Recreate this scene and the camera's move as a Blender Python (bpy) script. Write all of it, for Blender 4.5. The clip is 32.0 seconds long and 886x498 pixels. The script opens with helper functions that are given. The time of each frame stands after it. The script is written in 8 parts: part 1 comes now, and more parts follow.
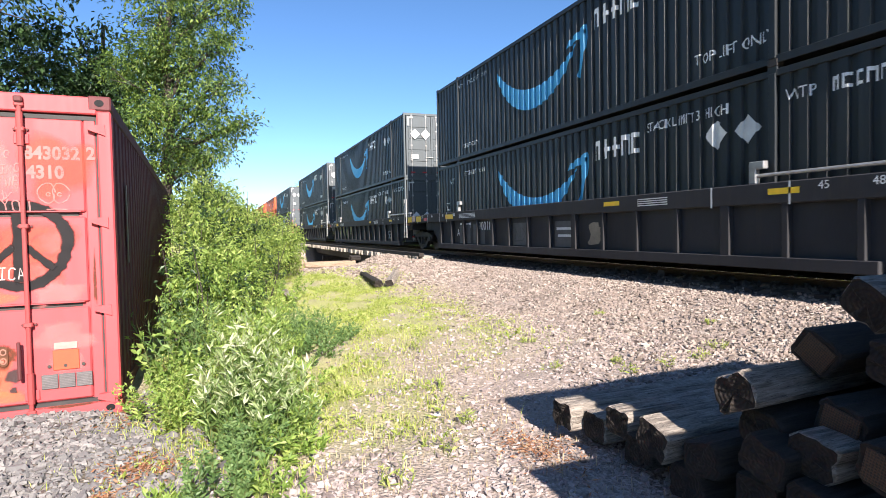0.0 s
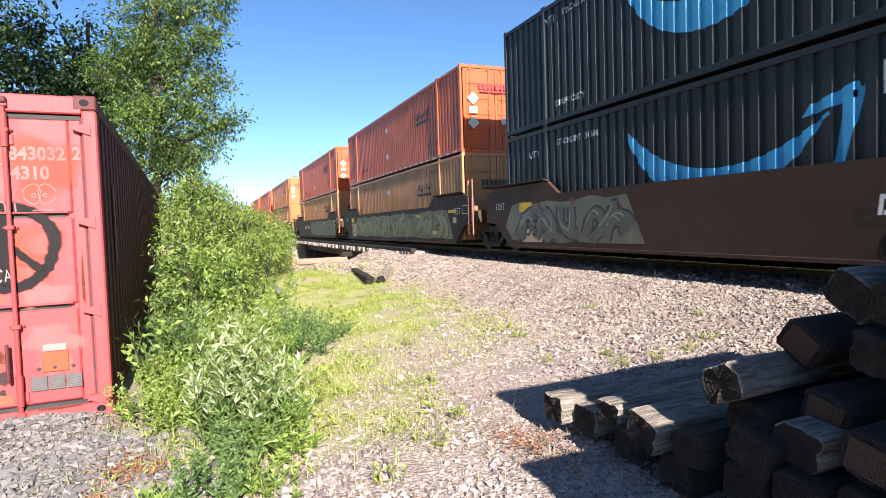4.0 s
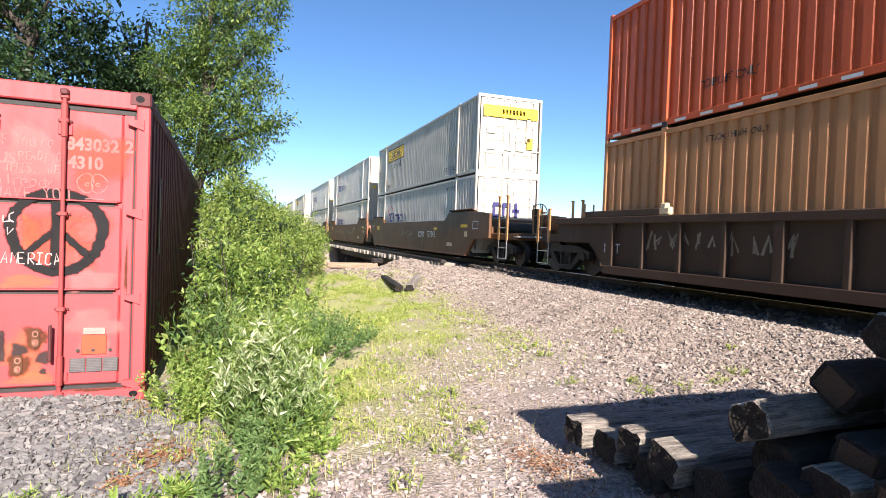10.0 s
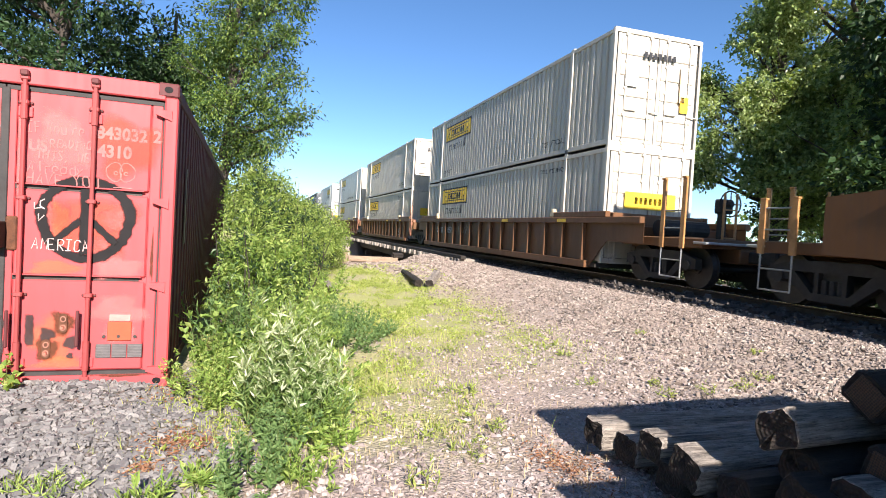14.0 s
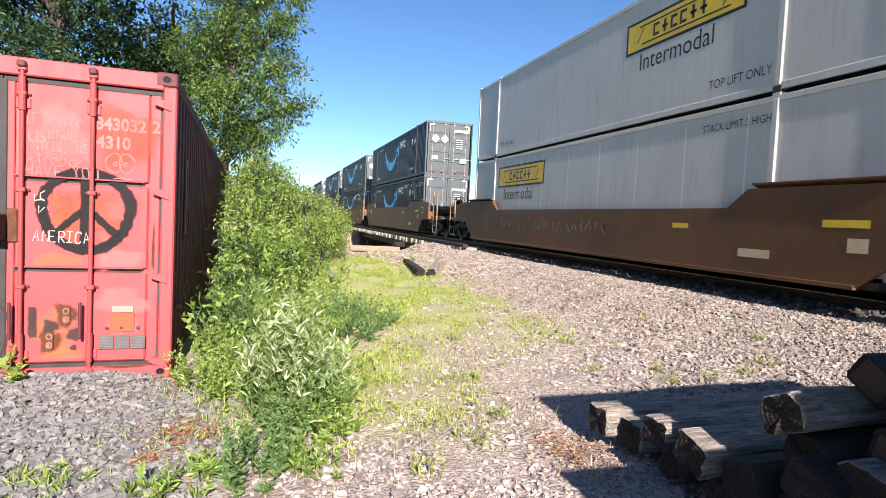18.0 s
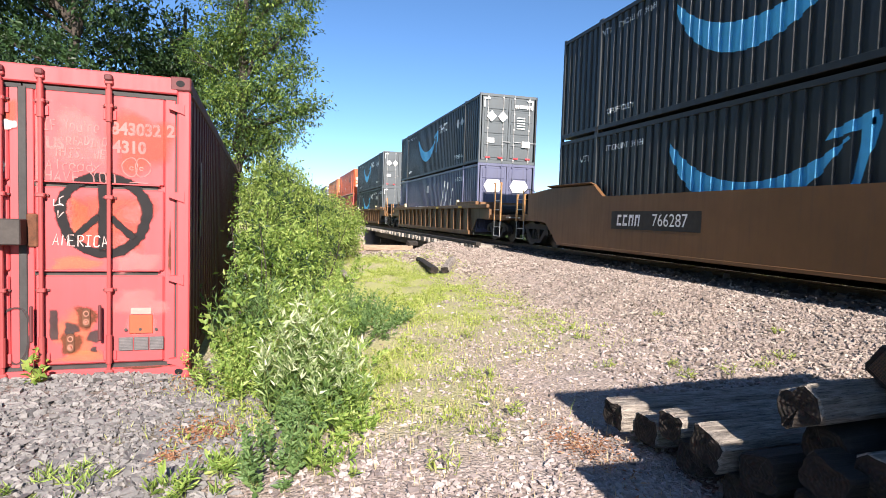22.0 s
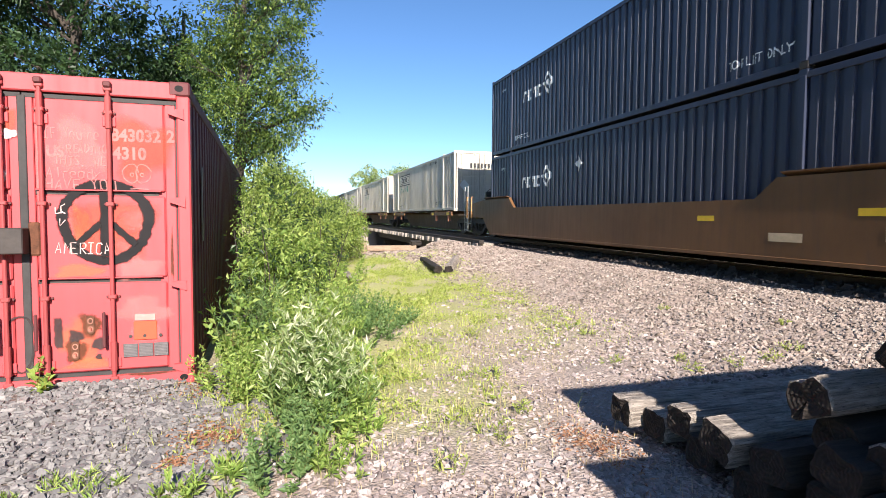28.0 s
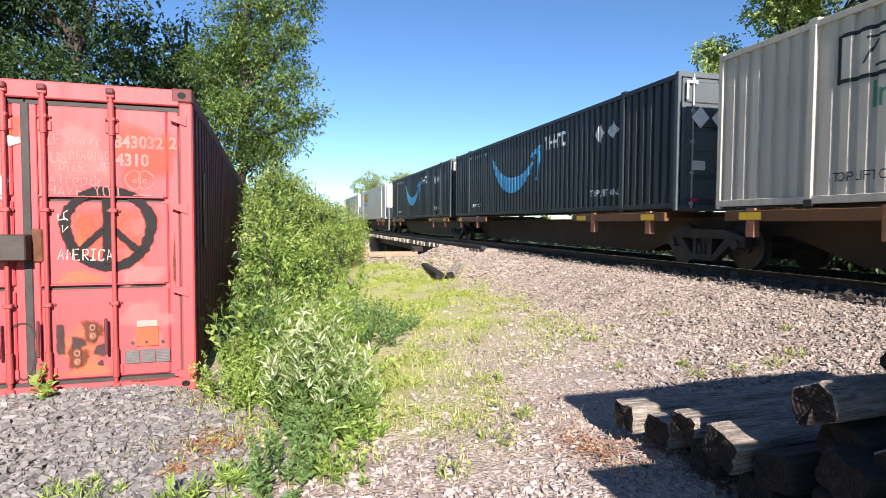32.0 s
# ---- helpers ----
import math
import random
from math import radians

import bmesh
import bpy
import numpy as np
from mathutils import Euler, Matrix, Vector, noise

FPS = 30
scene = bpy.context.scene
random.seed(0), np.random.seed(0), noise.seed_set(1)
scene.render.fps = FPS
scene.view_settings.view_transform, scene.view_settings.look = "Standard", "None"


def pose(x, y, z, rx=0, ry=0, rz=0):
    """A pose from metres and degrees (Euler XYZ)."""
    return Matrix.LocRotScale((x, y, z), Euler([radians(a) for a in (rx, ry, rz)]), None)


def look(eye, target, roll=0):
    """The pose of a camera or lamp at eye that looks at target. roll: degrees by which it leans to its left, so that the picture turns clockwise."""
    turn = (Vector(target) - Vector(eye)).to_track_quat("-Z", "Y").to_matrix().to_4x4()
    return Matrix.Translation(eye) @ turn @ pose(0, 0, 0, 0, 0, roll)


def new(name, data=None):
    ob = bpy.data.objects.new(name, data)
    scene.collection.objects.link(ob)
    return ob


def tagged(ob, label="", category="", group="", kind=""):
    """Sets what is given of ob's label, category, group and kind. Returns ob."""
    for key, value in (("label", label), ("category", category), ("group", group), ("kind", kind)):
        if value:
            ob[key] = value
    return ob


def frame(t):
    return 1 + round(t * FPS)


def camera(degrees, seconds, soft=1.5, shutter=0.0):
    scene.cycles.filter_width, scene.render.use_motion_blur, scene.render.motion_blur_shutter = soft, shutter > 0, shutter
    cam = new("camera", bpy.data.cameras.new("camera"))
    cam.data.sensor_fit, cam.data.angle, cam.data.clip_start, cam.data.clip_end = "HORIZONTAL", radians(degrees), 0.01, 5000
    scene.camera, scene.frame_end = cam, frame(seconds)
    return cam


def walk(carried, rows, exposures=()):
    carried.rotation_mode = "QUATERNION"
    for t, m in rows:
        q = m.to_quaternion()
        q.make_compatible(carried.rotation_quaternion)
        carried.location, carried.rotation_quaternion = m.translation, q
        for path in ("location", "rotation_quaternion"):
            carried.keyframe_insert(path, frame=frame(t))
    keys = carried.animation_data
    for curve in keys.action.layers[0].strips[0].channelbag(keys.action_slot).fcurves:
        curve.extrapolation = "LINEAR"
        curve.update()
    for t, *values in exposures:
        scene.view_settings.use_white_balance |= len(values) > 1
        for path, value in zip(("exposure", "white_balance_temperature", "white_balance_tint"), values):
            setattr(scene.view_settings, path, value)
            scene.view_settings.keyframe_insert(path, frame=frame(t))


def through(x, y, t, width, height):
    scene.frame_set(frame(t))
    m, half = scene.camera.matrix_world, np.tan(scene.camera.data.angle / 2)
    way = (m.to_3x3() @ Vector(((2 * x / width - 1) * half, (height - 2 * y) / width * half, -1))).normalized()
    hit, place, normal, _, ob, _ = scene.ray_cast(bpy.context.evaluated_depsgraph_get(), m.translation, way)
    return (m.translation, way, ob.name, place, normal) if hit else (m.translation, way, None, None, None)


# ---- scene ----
cam = camera(75.4, 32.0, soft=0.5, shutter=0.04)
PATH = [
    (0, (0.177, -0.049, 1.463), (0.908, 1.812, 1.395), -1.1),
    (0.5, (0.172, -0.057, 1.463), (0.906, 1.802, 1.395), -1.0),
    (1, (0.176, -0.062, 1.466), (0.911, 1.796, 1.401), -1.1),
    (1.5, (0.178, -0.083, 1.473), (0.922, 1.772, 1.415), -1.2),
    (2, (0.185, -0.087, 1.483), (0.941, 1.764, 1.426), -1.5),
    (2.5, (0.196, -0.078, 1.479), (0.959, 1.77, 1.419), -1.8),
    (3, (0.209, -0.079, 1.475), (0.976, 1.767, 1.404), -1.9),
    (3.5, (0.199, -0.066, 1.475), (0.964, 1.78, 1.392), -1.9),
    (5.5, (0.183, -0.061, 1.466), (0.874, 1.814, 1.382), -0.5),
    (6, (0.166, -0.058, 1.47), (0.838, 1.824, 1.39), 0.2),
    (6.5, (0.165, -0.056, 1.469), (0.823, 1.831, 1.39), 0.9),
    (7, (0.164, -0.059, 1.47), (0.819, 1.83, 1.391), 1.3),
    (7.5, (0.168, -0.056, 1.469), (0.825, 1.831, 1.391), 1.3),
    (8, (0.177, -0.054, 1.47), (0.839, 1.832, 1.397), 1.4),
    (8.5, (0.175, -0.054, 1.474), (0.842, 1.83, 1.408), 1.5),
    (9, (0.167, -0.065, 1.477), (0.836, 1.819, 1.422), 1.7),
    (9.5, (0.168, -0.08, 1.479), (0.833, 1.805, 1.432), 1.8),
    (10, (0.167, -0.095, 1.484), (0.824, 1.793, 1.439), 2.1),
    (10.5, (0.163, -0.09, 1.479), (0.811, 1.802, 1.435), 2.3),
    (11, (0.158, -0.079, 1.483), (0.796, 1.816, 1.437), 2.6),
    (11.5, (0.162, -0.077, 1.481), (0.79, 1.822, 1.437), 2.9),
    (12, (0.156, -0.08, 1.483), (0.78, 1.819, 1.441), 3.1),
    (12.5, (0.153, -0.077, 1.487), (0.777, 1.823, 1.442), 3.2),
    (13, (0.156, -0.079, 1.485), (0.775, 1.822, 1.438), 3.3),
    (13.5, (0.16, -0.075, 1.479), (0.768, 1.83, 1.425), 3.3),
    (14, (0.157, -0.065, 1.483), (0.749, 1.844, 1.42), 3.4),
    (14.5, (0.154, -0.056, 1.482), (0.726, 1.86, 1.408), 3.4),
    (16.5, (0.174, -0.036, 1.473), (0.738, 1.879, 1.353), 2.9),
    (17, (0.171, -0.041, 1.473), (0.749, 1.87, 1.356), 2.8),
    (17.5, (0.168, -0.043, 1.473), (0.753, 1.866, 1.364), 2.8),
    (18, (0.16, -0.046, 1.475), (0.748, 1.863, 1.373), 2.8),
    (18.5, (0.158, -0.056, 1.481), (0.748, 1.853, 1.388), 2.6),
    (19, (0.164, -0.065, 1.479), (0.752, 1.844, 1.394), 2.4),
    (19.5, (0.17, -0.068, 1.48), (0.755, 1.843, 1.396), 2.2),
    (20, (0.169, -0.058, 1.479), (0.749, 1.854, 1.392), 2.2),
    (20.5, (0.172, -0.055, 1.476), (0.741, 1.86, 1.384), 2.1),
    (21, (0.168, -0.056, 1.476), (0.729, 1.861, 1.378), 2.1),
    (21.5, (0.164, -0.059, 1.475), (0.715, 1.861, 1.37), 2.0),
    (22, (0.161, -0.062, 1.472), (0.705, 1.859, 1.362), 1.8),
    (22.5, (0.161, -0.06, 1.47), (0.698, 1.864, 1.356), 1.6),
    (23, (0.166, -0.055, 1.468), (0.696, 1.87, 1.352), 1.4),
    (23.5, (0.158, -0.055, 1.475), (0.683, 1.871, 1.358), 1.3),
    (24, (0.158, -0.063, 1.474), (0.678, 1.864, 1.356), 1.2),
    (24.5, (0.164, -0.061, 1.475), (0.685, 1.867, 1.352), 1.2),
    (25, (0.177, -0.045, 1.471), (0.698, 1.882, 1.346), 1.1),
    (25.5, (0.177, -0.031, 1.468), (0.701, 1.895, 1.344), 1.1),
    (27.5, (0.175, -0.044, 1.464), (0.704, 1.882, 1.349), 0.5),
    (28, (0.176, -0.044, 1.468), (0.707, 1.88, 1.355), 0.4),
    (28.5, (0.172, -0.057, 1.468), (0.705, 1.868, 1.365), 0.5),
    (29, (0.167, -0.069, 1.471), (0.701, 1.856, 1.376), 0.5),
    (29.5, (0.166, -0.075, 1.473), (0.7, 1.85, 1.384), 0.6),
    (30, (0.169, -0.066, 1.468), (0.699, 1.861, 1.381), 0.6),
    (30.5, (0.158, -0.055, 1.47), (0.683, 1.873, 1.379), 0.5),
    (31, (0.154, -0.046, 1.469), (0.677, 1.882, 1.373), 0.4),
    (31.5, (0.162, -0.044, 1.466), (0.685, 1.884, 1.37), 0.3),
    (32, (0.17, -0.041, 1.466), (0.697, 1.886, 1.374), 0.3),
]
walk(cam, [(t, look(eye, target, roll)) for t, eye, target, roll in PATH], ((0.0, 1.45, 6550, 13), (3.0, 1.47, 6550, 13), (7.0, 1.37, 6550, 13), (14.0, 1.32, 6550, 13), (32.0, 1.28, 6550, 13)))

# ---------------------------------------------------------------- light
SUN_AZ = 182.0   # compass bearing of the sun, from +y clockwise
SUN_EL = 29.0
world = bpy.data.worlds.new("world")
scene.world = world
world.use_nodes = True
wn = world.node_tree.nodes
sky = wn.new("ShaderNodeTexSky")
sky.sky_type = "NISHITA"
sky.sun_disc = False
sky.ozone_density, sky.dust_density, sky.air_density = 2.0, 0.4, 0.75
sky.altitude = 1200.0
sky.sun_elevation = radians(SUN_EL)
sky.sun_rotation = radians(SUN_AZ)
wn["Background"].inputs[1].default_value = 0.079
deep = wn.new("ShaderNodeHueSaturation")
deep.inputs["Saturation"].default_value = 1.12
world.node_tree.links.new(sky.outputs[0], deep.inputs["Color"])
tint = wn.new("ShaderNodeMix")
tint.data_type, tint.blend_type = "RGBA", "MULTIPLY"
tint.inputs[0].default_value = 1.0
tint.inputs[7].default_value = (0.90, 1.0, 1.04, 1)
world.node_tree.links.new(deep.outputs[0], tint.inputs[6])
world.node_tree.links.new(tint.outputs[2], wn["Background"].inputs[0])
sun_data = bpy.data.lights.new("sun", "SUN")
sun_data.energy, sun_data.angle, sun_data.color = 5.0, radians(0.53), (1.0, 0.925, 0.835)
sun = new("sun", sun_data)
sun_dir = Vector((math.sin(radians(SUN_AZ)) * math.cos(radians(SUN_EL)), math.cos(radians(SUN_AZ)) * math.cos(radians(SUN_EL)), math.sin(radians(SUN_EL))))
sun.matrix_world = look(sun_dir * 60, (0, 0, 0))
scene.view_settings.exposure = 1.38

# ---------------------------------------------------------------- materials
def nodes_of(name):
    m = bpy.data.materials.new(name)
    m.use_nodes = True
    nt = m.node_tree
    return m, nt, nt.nodes["Principled BSDF"]


def add(nt, kind, **values):
    n = nt.nodes.new("ShaderNode" + kind)
    for k, v in values.items():
        n.inputs[k.replace("_", " ")].default_value = v
    return n


def noise_of(nt, scale, detail=4.0, rough=0.6, coords="Object", stretch=None):
    tc = nt.nodes.new("ShaderNodeTexCoord")
    out = tc.outputs[coords]
    if stretch:
        mp = nt.nodes.new("ShaderNodeMapping")
        mp.inputs["Scale"].default_value = stretch
        nt.links.new(out, mp.inputs["Vector"])
        out = mp.outputs[0]
    n = add(nt, "TexNoise", Scale=scale, Detail=detail, Roughness=rough)
    nt.links.new(out, n.inputs["Vector"])
    return n.outputs["Fac"]


def ramp(nt, fac, stops):
    r = nt.nodes.new("ShaderNodeValToRGB")
    els = r.color_ramp.elements
    while len(els) < len(stops):
        els.new(0.5)
    for e, (p, c) in zip(els, stops):
        e.position = p
        e.color = (*c, 1) if len(c) == 3 else c
    nt.links.new(fac, r.inputs[0])
    return r.outputs[0]


def grey(v):
    return (v, v, v)


def mixc(nt, fac, a, b, mode="MIX"):
    m = nt.nodes.new("ShaderNodeMix")
    m.data_type, m.blend_type = "RGBA", mode
    for sock, val in ((m.inputs[0], fac), (m.inputs[6], a), (m.inputs[7], b)):
        if isinstance(val, (int, float)):
            sock.default_value = val
        elif isinstance(val, tuple):
            sock.default_value = (*val, 1)
        else:
            nt.links.new(val, sock)
    return m.outputs[2]


def bump(nt, bsdf, height, strength=0.3, distance=0.01):
    b = add(nt, "Bump", Strength=strength, Distance=distance)
    nt.links.new(height, b.inputs["Height"])
    nt.links.new(b.outputs[0], bsdf.inputs["Normal"])


def scaled(c, k):
    return tuple(min(1.0, v * k) for v in c)


def painted(name, col, rough=0.45, fade=0.18, rust=0.25, dirt=0.35, rustcol=(0.12, 0.05, 0.025), streak=True, coat=0.0, spec=0.5):
    """Weathered paint on steel: fading in patches, dirt streaks running down, rust specks."""
    m, nt, b = nodes_of(name)
    big = noise_of(nt, 0.7, 5, 0.6)
    fine = noise_of(nt, 14, 6, 0.7)
    c = ramp(nt, big, [(0.3, scaled(col, 1 - fade)), (0.7, scaled(col, 1 + fade))])
    st = noise_of(nt, 3.0, 5, 0.65, stretch=(3.0, 3.0, 0.25)) if streak else noise_of(nt, 2.2, 5, 0.65)
    dm = ramp(nt, st, [(0.5, grey(0)), (0.78, grey(dirt))])
    c = mixc(nt, dm, c, (0.07, 0.06, 0.05))
    rm = ramp(nt, fine, [(0.66, grey(0)), (0.74, grey(rust * 2))])
    c = mixc(nt, rm, c, rustcol)
    nt.links.new(c, b.inputs["Base Color"])
    r = ramp(nt, st, [(0.3, grey(rough)), (0.8, grey(min(1, rough + 0.25)))])
    nt.links.new(r, b.inputs["Roughness"])
    b.inputs["Coat Weight"].default_value = coat
    b.inputs["Specular IOR Level"].default_value = spec
    b.inputs["Coat Roughness"].default_value = 0.22
    bump(nt, b, fine, 0.12, 0.004)
    return m


def plain(name, col, rough=0.5, metal=0.0, vary=0.2, scale=6.0, bumpy=0.15, dist=0.004):
    m, nt, b = nodes_of(name)
    n = noise_of(nt, scale, 6, 0.65)
    n2 = noise_of(nt, scale * 9, 4, 0.6)
    c = ramp(nt, n, [(0.3, scaled(col, 1 - vary)), (0.7, scaled(col, 1 + vary))])
    c = mixc(nt, ramp(nt, n2, [(0.35, grey(0.0)), (0.75, grey(vary))]), c, scaled(col, 0.4))
    nt.links.new(c, b.inputs["Base Color"])
    b.inputs["Roughness"].default_value = rough
    b.inputs["Metallic"].default_value = metal
    bump(nt, b, n2, bumpy, dist)
    return m


def leafy(name, c1, c2, c3, rough=0.5, through=0.35):
    """Leaves: colour varies leaf by leaf, some sun passes through."""
    m, nt, b = nodes_of(name)
    geo = nt.nodes.new("ShaderNodeNewGeometry")
    c = ramp(nt, geo.outputs["Random Per Island"], [(0.0, c1), (0.5, c2), (1.0, c3)])
    n = noise_of(nt, 0.9, 3, 0.5)
    c = mixc(nt, ramp(nt, n, [(0.35, grey(0)), (0.7, grey(0.3))]), c, scaled(c1, 0.8))
    nt.links.new(c, b.inputs["Base Color"])
    b.inputs["Roughness"].default_value = rough
    b.inputs["Specular IOR Level"].default_value = 0.35
    t = nt.nodes.new("ShaderNodeBsdfTranslucent")
    nt.links.new(mixc(nt, 1.0, c, (1.5, 1.45, 0.6), "MULTIPLY"), t.inputs[0])
    mx = nt.nodes.new("ShaderNodeMixShader")
    mx.inputs[0].default_value = through
    nt.links.new(b.outputs[0], mx.inputs[1])
    nt.links.new(t.outputs[0], mx.inputs[2])
    nt.links.new(mx.outputs[0], nt.nodes["Material Output"].inputs[0])
    return m


def stony(name, cols, rough=0.85):
    m, nt, b = nodes_of(name)
    geo = nt.nodes.new("ShaderNodeNewGeometry")
    k = len(cols) - 1
    c = ramp(nt, geo.outputs["Random Per Island"], [(i / k, c) for i, c in enumerate(cols)])
    n = noise_of(nt, 60, 4, 0.6)
    c = mixc(nt, ramp(nt, n, [(0.4, grey(0)), (0.7, grey(0.4))]), c, scaled(cols[0], 0.6))
    # dust and damp in broad patches
    c = mixc(nt, ramp(nt, noise_of(nt, 1.1, 5, 0.65), [(0.36, grey(0.3)), (0.55, grey(0))]), c, scaled(cols[1], 0.8))
    nt.links.new(c, b.inputs["Base Color"])
    b.inputs["Roughness"].default_value = rough
    bump(nt, b, n, 0.3, 0.004)
    return m


def ground_material():
    m, nt, b = nodes_of("gravel_and_soil")
    fine = noise_of(nt, 42, 5, 0.7)
    vor = add(nt, "TexVoronoi", Scale=38.0)
    tc = nt.nodes.new("ShaderNodeTexCoord")
    nt.links.new(tc.outputs["Object"], vor.inputs["Vector"])
    stone = ramp(nt, vor.outputs["Color"], [(0.1, (0.20, 0.16, 0.14)), (0.5, (0.34, 0.28, 0.245)), (0.9, (0.48, 0.405, 0.365))])
    soil = ramp(nt, fine, [(0.3, (0.24, 0.18, 0.145)), (0.7, (0.43, 0.345, 0.29))])
    patch = noise_of(nt, 0.55, 6, 0.6)
    c = mixc(nt, ramp(nt, patch, [(0.42, grey(0.15)), (0.62, grey(0.85))]), stone, soil)
    rust = noise_of(nt, 1.7, 5, 0.6)
    c = mixc(nt, ramp(nt, rust, [(0.6, grey(0)), (0.75, grey(0.5))]), c, (0.25, 0.13, 0.07))
    att = nt.nodes.new("ShaderNodeAttribute")
    att.attribute_name = "green"
    turf = ramp(nt, fine, [(0.3, (0.26, 0.29, 0.073)), (0.7, (0.50, 0.50, 0.175))])
    c = mixc(nt, att.outputs["Fac"], c, turf)
    # darkens the ground for shade under the train and between gravel stones
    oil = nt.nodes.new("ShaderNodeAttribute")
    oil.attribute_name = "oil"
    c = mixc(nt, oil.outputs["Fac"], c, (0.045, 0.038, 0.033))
    nt.links.new(c, b.inputs["Base Color"])
    b.inputs["Roughness"].default_value = 0.92
    h = mixc(nt, 0.5, vor.outputs["Distance"], fine)
    bump(nt, b, h, 1.0, 0.03)
    return m


def wood_material(name, light, dark, grain=(18, 1.2, 18)):
    """Old timber, grain along the local y axis, checked and stained."""
    m, nt, b = nodes_of(name)
    g = noise_of(nt, 3.0, 7, 0.7, stretch=grain)
    s = noise_of(nt, 2.5, 4, 0.6)
    c = ramp(nt, g, [(0.32, dark), (0.6, light), (0.8, scaled(light, 1.25))])
    c = mixc(nt, ramp(nt, s, [(0.45, grey(0)), (0.75, grey(0.6))]), c, scaled(dark, 0.8))
    nt.links.new(c, b.inputs["Base Color"])
    b.inputs["Roughness"].default_value = 0.8
    crack = noise_of(nt, 5.0, 8, 0.75, stretch=tuple(2.2 * v for v in grain))
    c = mixc(nt, ramp(nt, crack, [(0.36, grey(0.9)), (0.46, grey(0))]), c, scaled(dark, 0.4))
    nt.links.new(c, b.inputs["Base Color"])
    bump(nt, b, mixc(nt, 0.5, g, crack), 1.0, 0.03)
    return m


M_GROUND = ground_material()
M_GRAVEL = stony("grey_gravel", [(0.10, 0.096, 0.098), (0.16, 0.152, 0.15), (0.20, 0.19, 0.184), (0.24, 0.226, 0.216), (0.30, 0.28, 0.265)])
M_YARD = stony("mauve_grey_chips", [(0.15, 0.12, 0.112), (0.29, 0.235, 0.218), (0.37, 0.308, 0.29), (0.435, 0.37, 0.347), (0.51, 0.445, 0.42)])
M_BALLAST = stony("pink_grey_ballast", [(0.11, 0.087, 0.075), (0.20, 0.158, 0.132), (0.28, 0.23, 0.195), (0.34, 0.265, 0.235), (0.37, 0.315, 0.268), (0.47, 0.415, 0.365)])
# track grime plus the train's shade, put into the stone colour
M_BEDSTONE = stony("grimy_shaded_ballast", [(0.035, 0.03, 0.027), (0.06, 0.05, 0.044), (0.09, 0.075, 0.066), (0.14, 0.12, 0.105)])
M_TIE = wood_material("creosoted_timber", (0.045, 0.036, 0.03), (0.012, 0.010, 0.009))
M_TIE_GREY = wood_material("weathered_timber", (0.46, 0.40, 0.34), (0.09, 0.072, 0.058))
def end_grain():
    """Sawn end of an old tie: growth rings, radial checks, grime."""
    m, nt, b = nodes_of("timber_end_grain")
    tc = nt.nodes.new("ShaderNodeTexCoord")
    w = add(nt, "TexWave", Scale=14.0, Distortion=3.5, Detail=3.0)
    w.wave_type, w.rings_direction = "RINGS", "Y"
    nt.links.new(tc.outputs["Object"], w.inputs["Vector"])
    blot = noise_of(nt, 9, 6, 0.7)
    fine = noise_of(nt, 70, 5, 0.7)
    c = ramp(nt, blot, [(0.3, (0.010, 0.008, 0.006)), (0.55, (0.028, 0.020, 0.015)), (0.78, (0.07, 0.052, 0.04))])
    c = mixc(nt, ramp(nt, w.outputs["Fac"], [(0.35, grey(0.55)), (0.6, grey(0.0))]), c, (0.012, 0.009, 0.008))
    c = mixc(nt, ramp(nt, fine, [(0.4, grey(0.6)), (0.55, grey(0.0))]), c, (0.012, 0.009, 0.008))
    nt.links.new(c, b.inputs["Base Color"])
    b.inputs["Roughness"].default_value = 0.9
    bump(nt, b, mixc(nt, 0.6, w.outputs["Fac"], fine), 1.0, 0.012)
    return m


M_TIE_END = end_grain()


def punched():
    """Rusty steel plate with rows of punched holes."""
    m, nt, b = nodes_of("punched_rusty_plate")
    tc = nt.nodes.new("ShaderNodeTexCoord")
    v = add(nt, "TexVoronoi", Scale=85.0, Randomness=0.25)
    nt.links.new(tc.outputs["Object"], v.inputs["Vector"])
    nt.links.new(ramp(nt, v.outputs["Distance"], [(0.28, (0.02, 0.015, 0.012)), (0.5, (0.072, 0.039, 0.021))]), b.inputs["Base Color"])
    b.inputs["Roughness"].default_value = 0.7
    bump(nt, b, v.outputs["Distance"], 0.8, 0.006)
    return m


M_NAILPLATE = punched()
M_WALLWOOD = wood_material("tan_timber", (0.42, 0.31, 0.22), (0.22, 0.15, 0.10), grain=(1.2, 18, 18))
M_STEEL = plain("dark_steel", (0.055, 0.045, 0.04), 0.6, 0.3, 0.3)
M_RAIL = plain("rail_rust", (0.10, 0.06, 0.04), 0.6, 0.5, 0.3)
M_RAILTOP = plain("rail_polished", (0.55, 0.55, 0.56), 0.25, 1.0, 0.08)
M_PLATE = plain("scratched_grey_plate", (0.115, 0.105, 0.105), 0.5, 0.2, 0.3, 20)
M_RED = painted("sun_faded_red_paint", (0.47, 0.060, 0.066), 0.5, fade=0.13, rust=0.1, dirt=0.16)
# red cut darker for the shaded side wall; roof and small fittings share it
M_REDSIDE = painted("shade_darkened_red_paint", (0.11, 0.024, 0.026), 0.6, fade=0.2, rust=0.2, dirt=0.45)
M_REDPALE = painted("pale_orange_faded_paint", (0.55, 0.15, 0.10), 0.55, fade=0.12, rust=0.05, dirt=0.1)
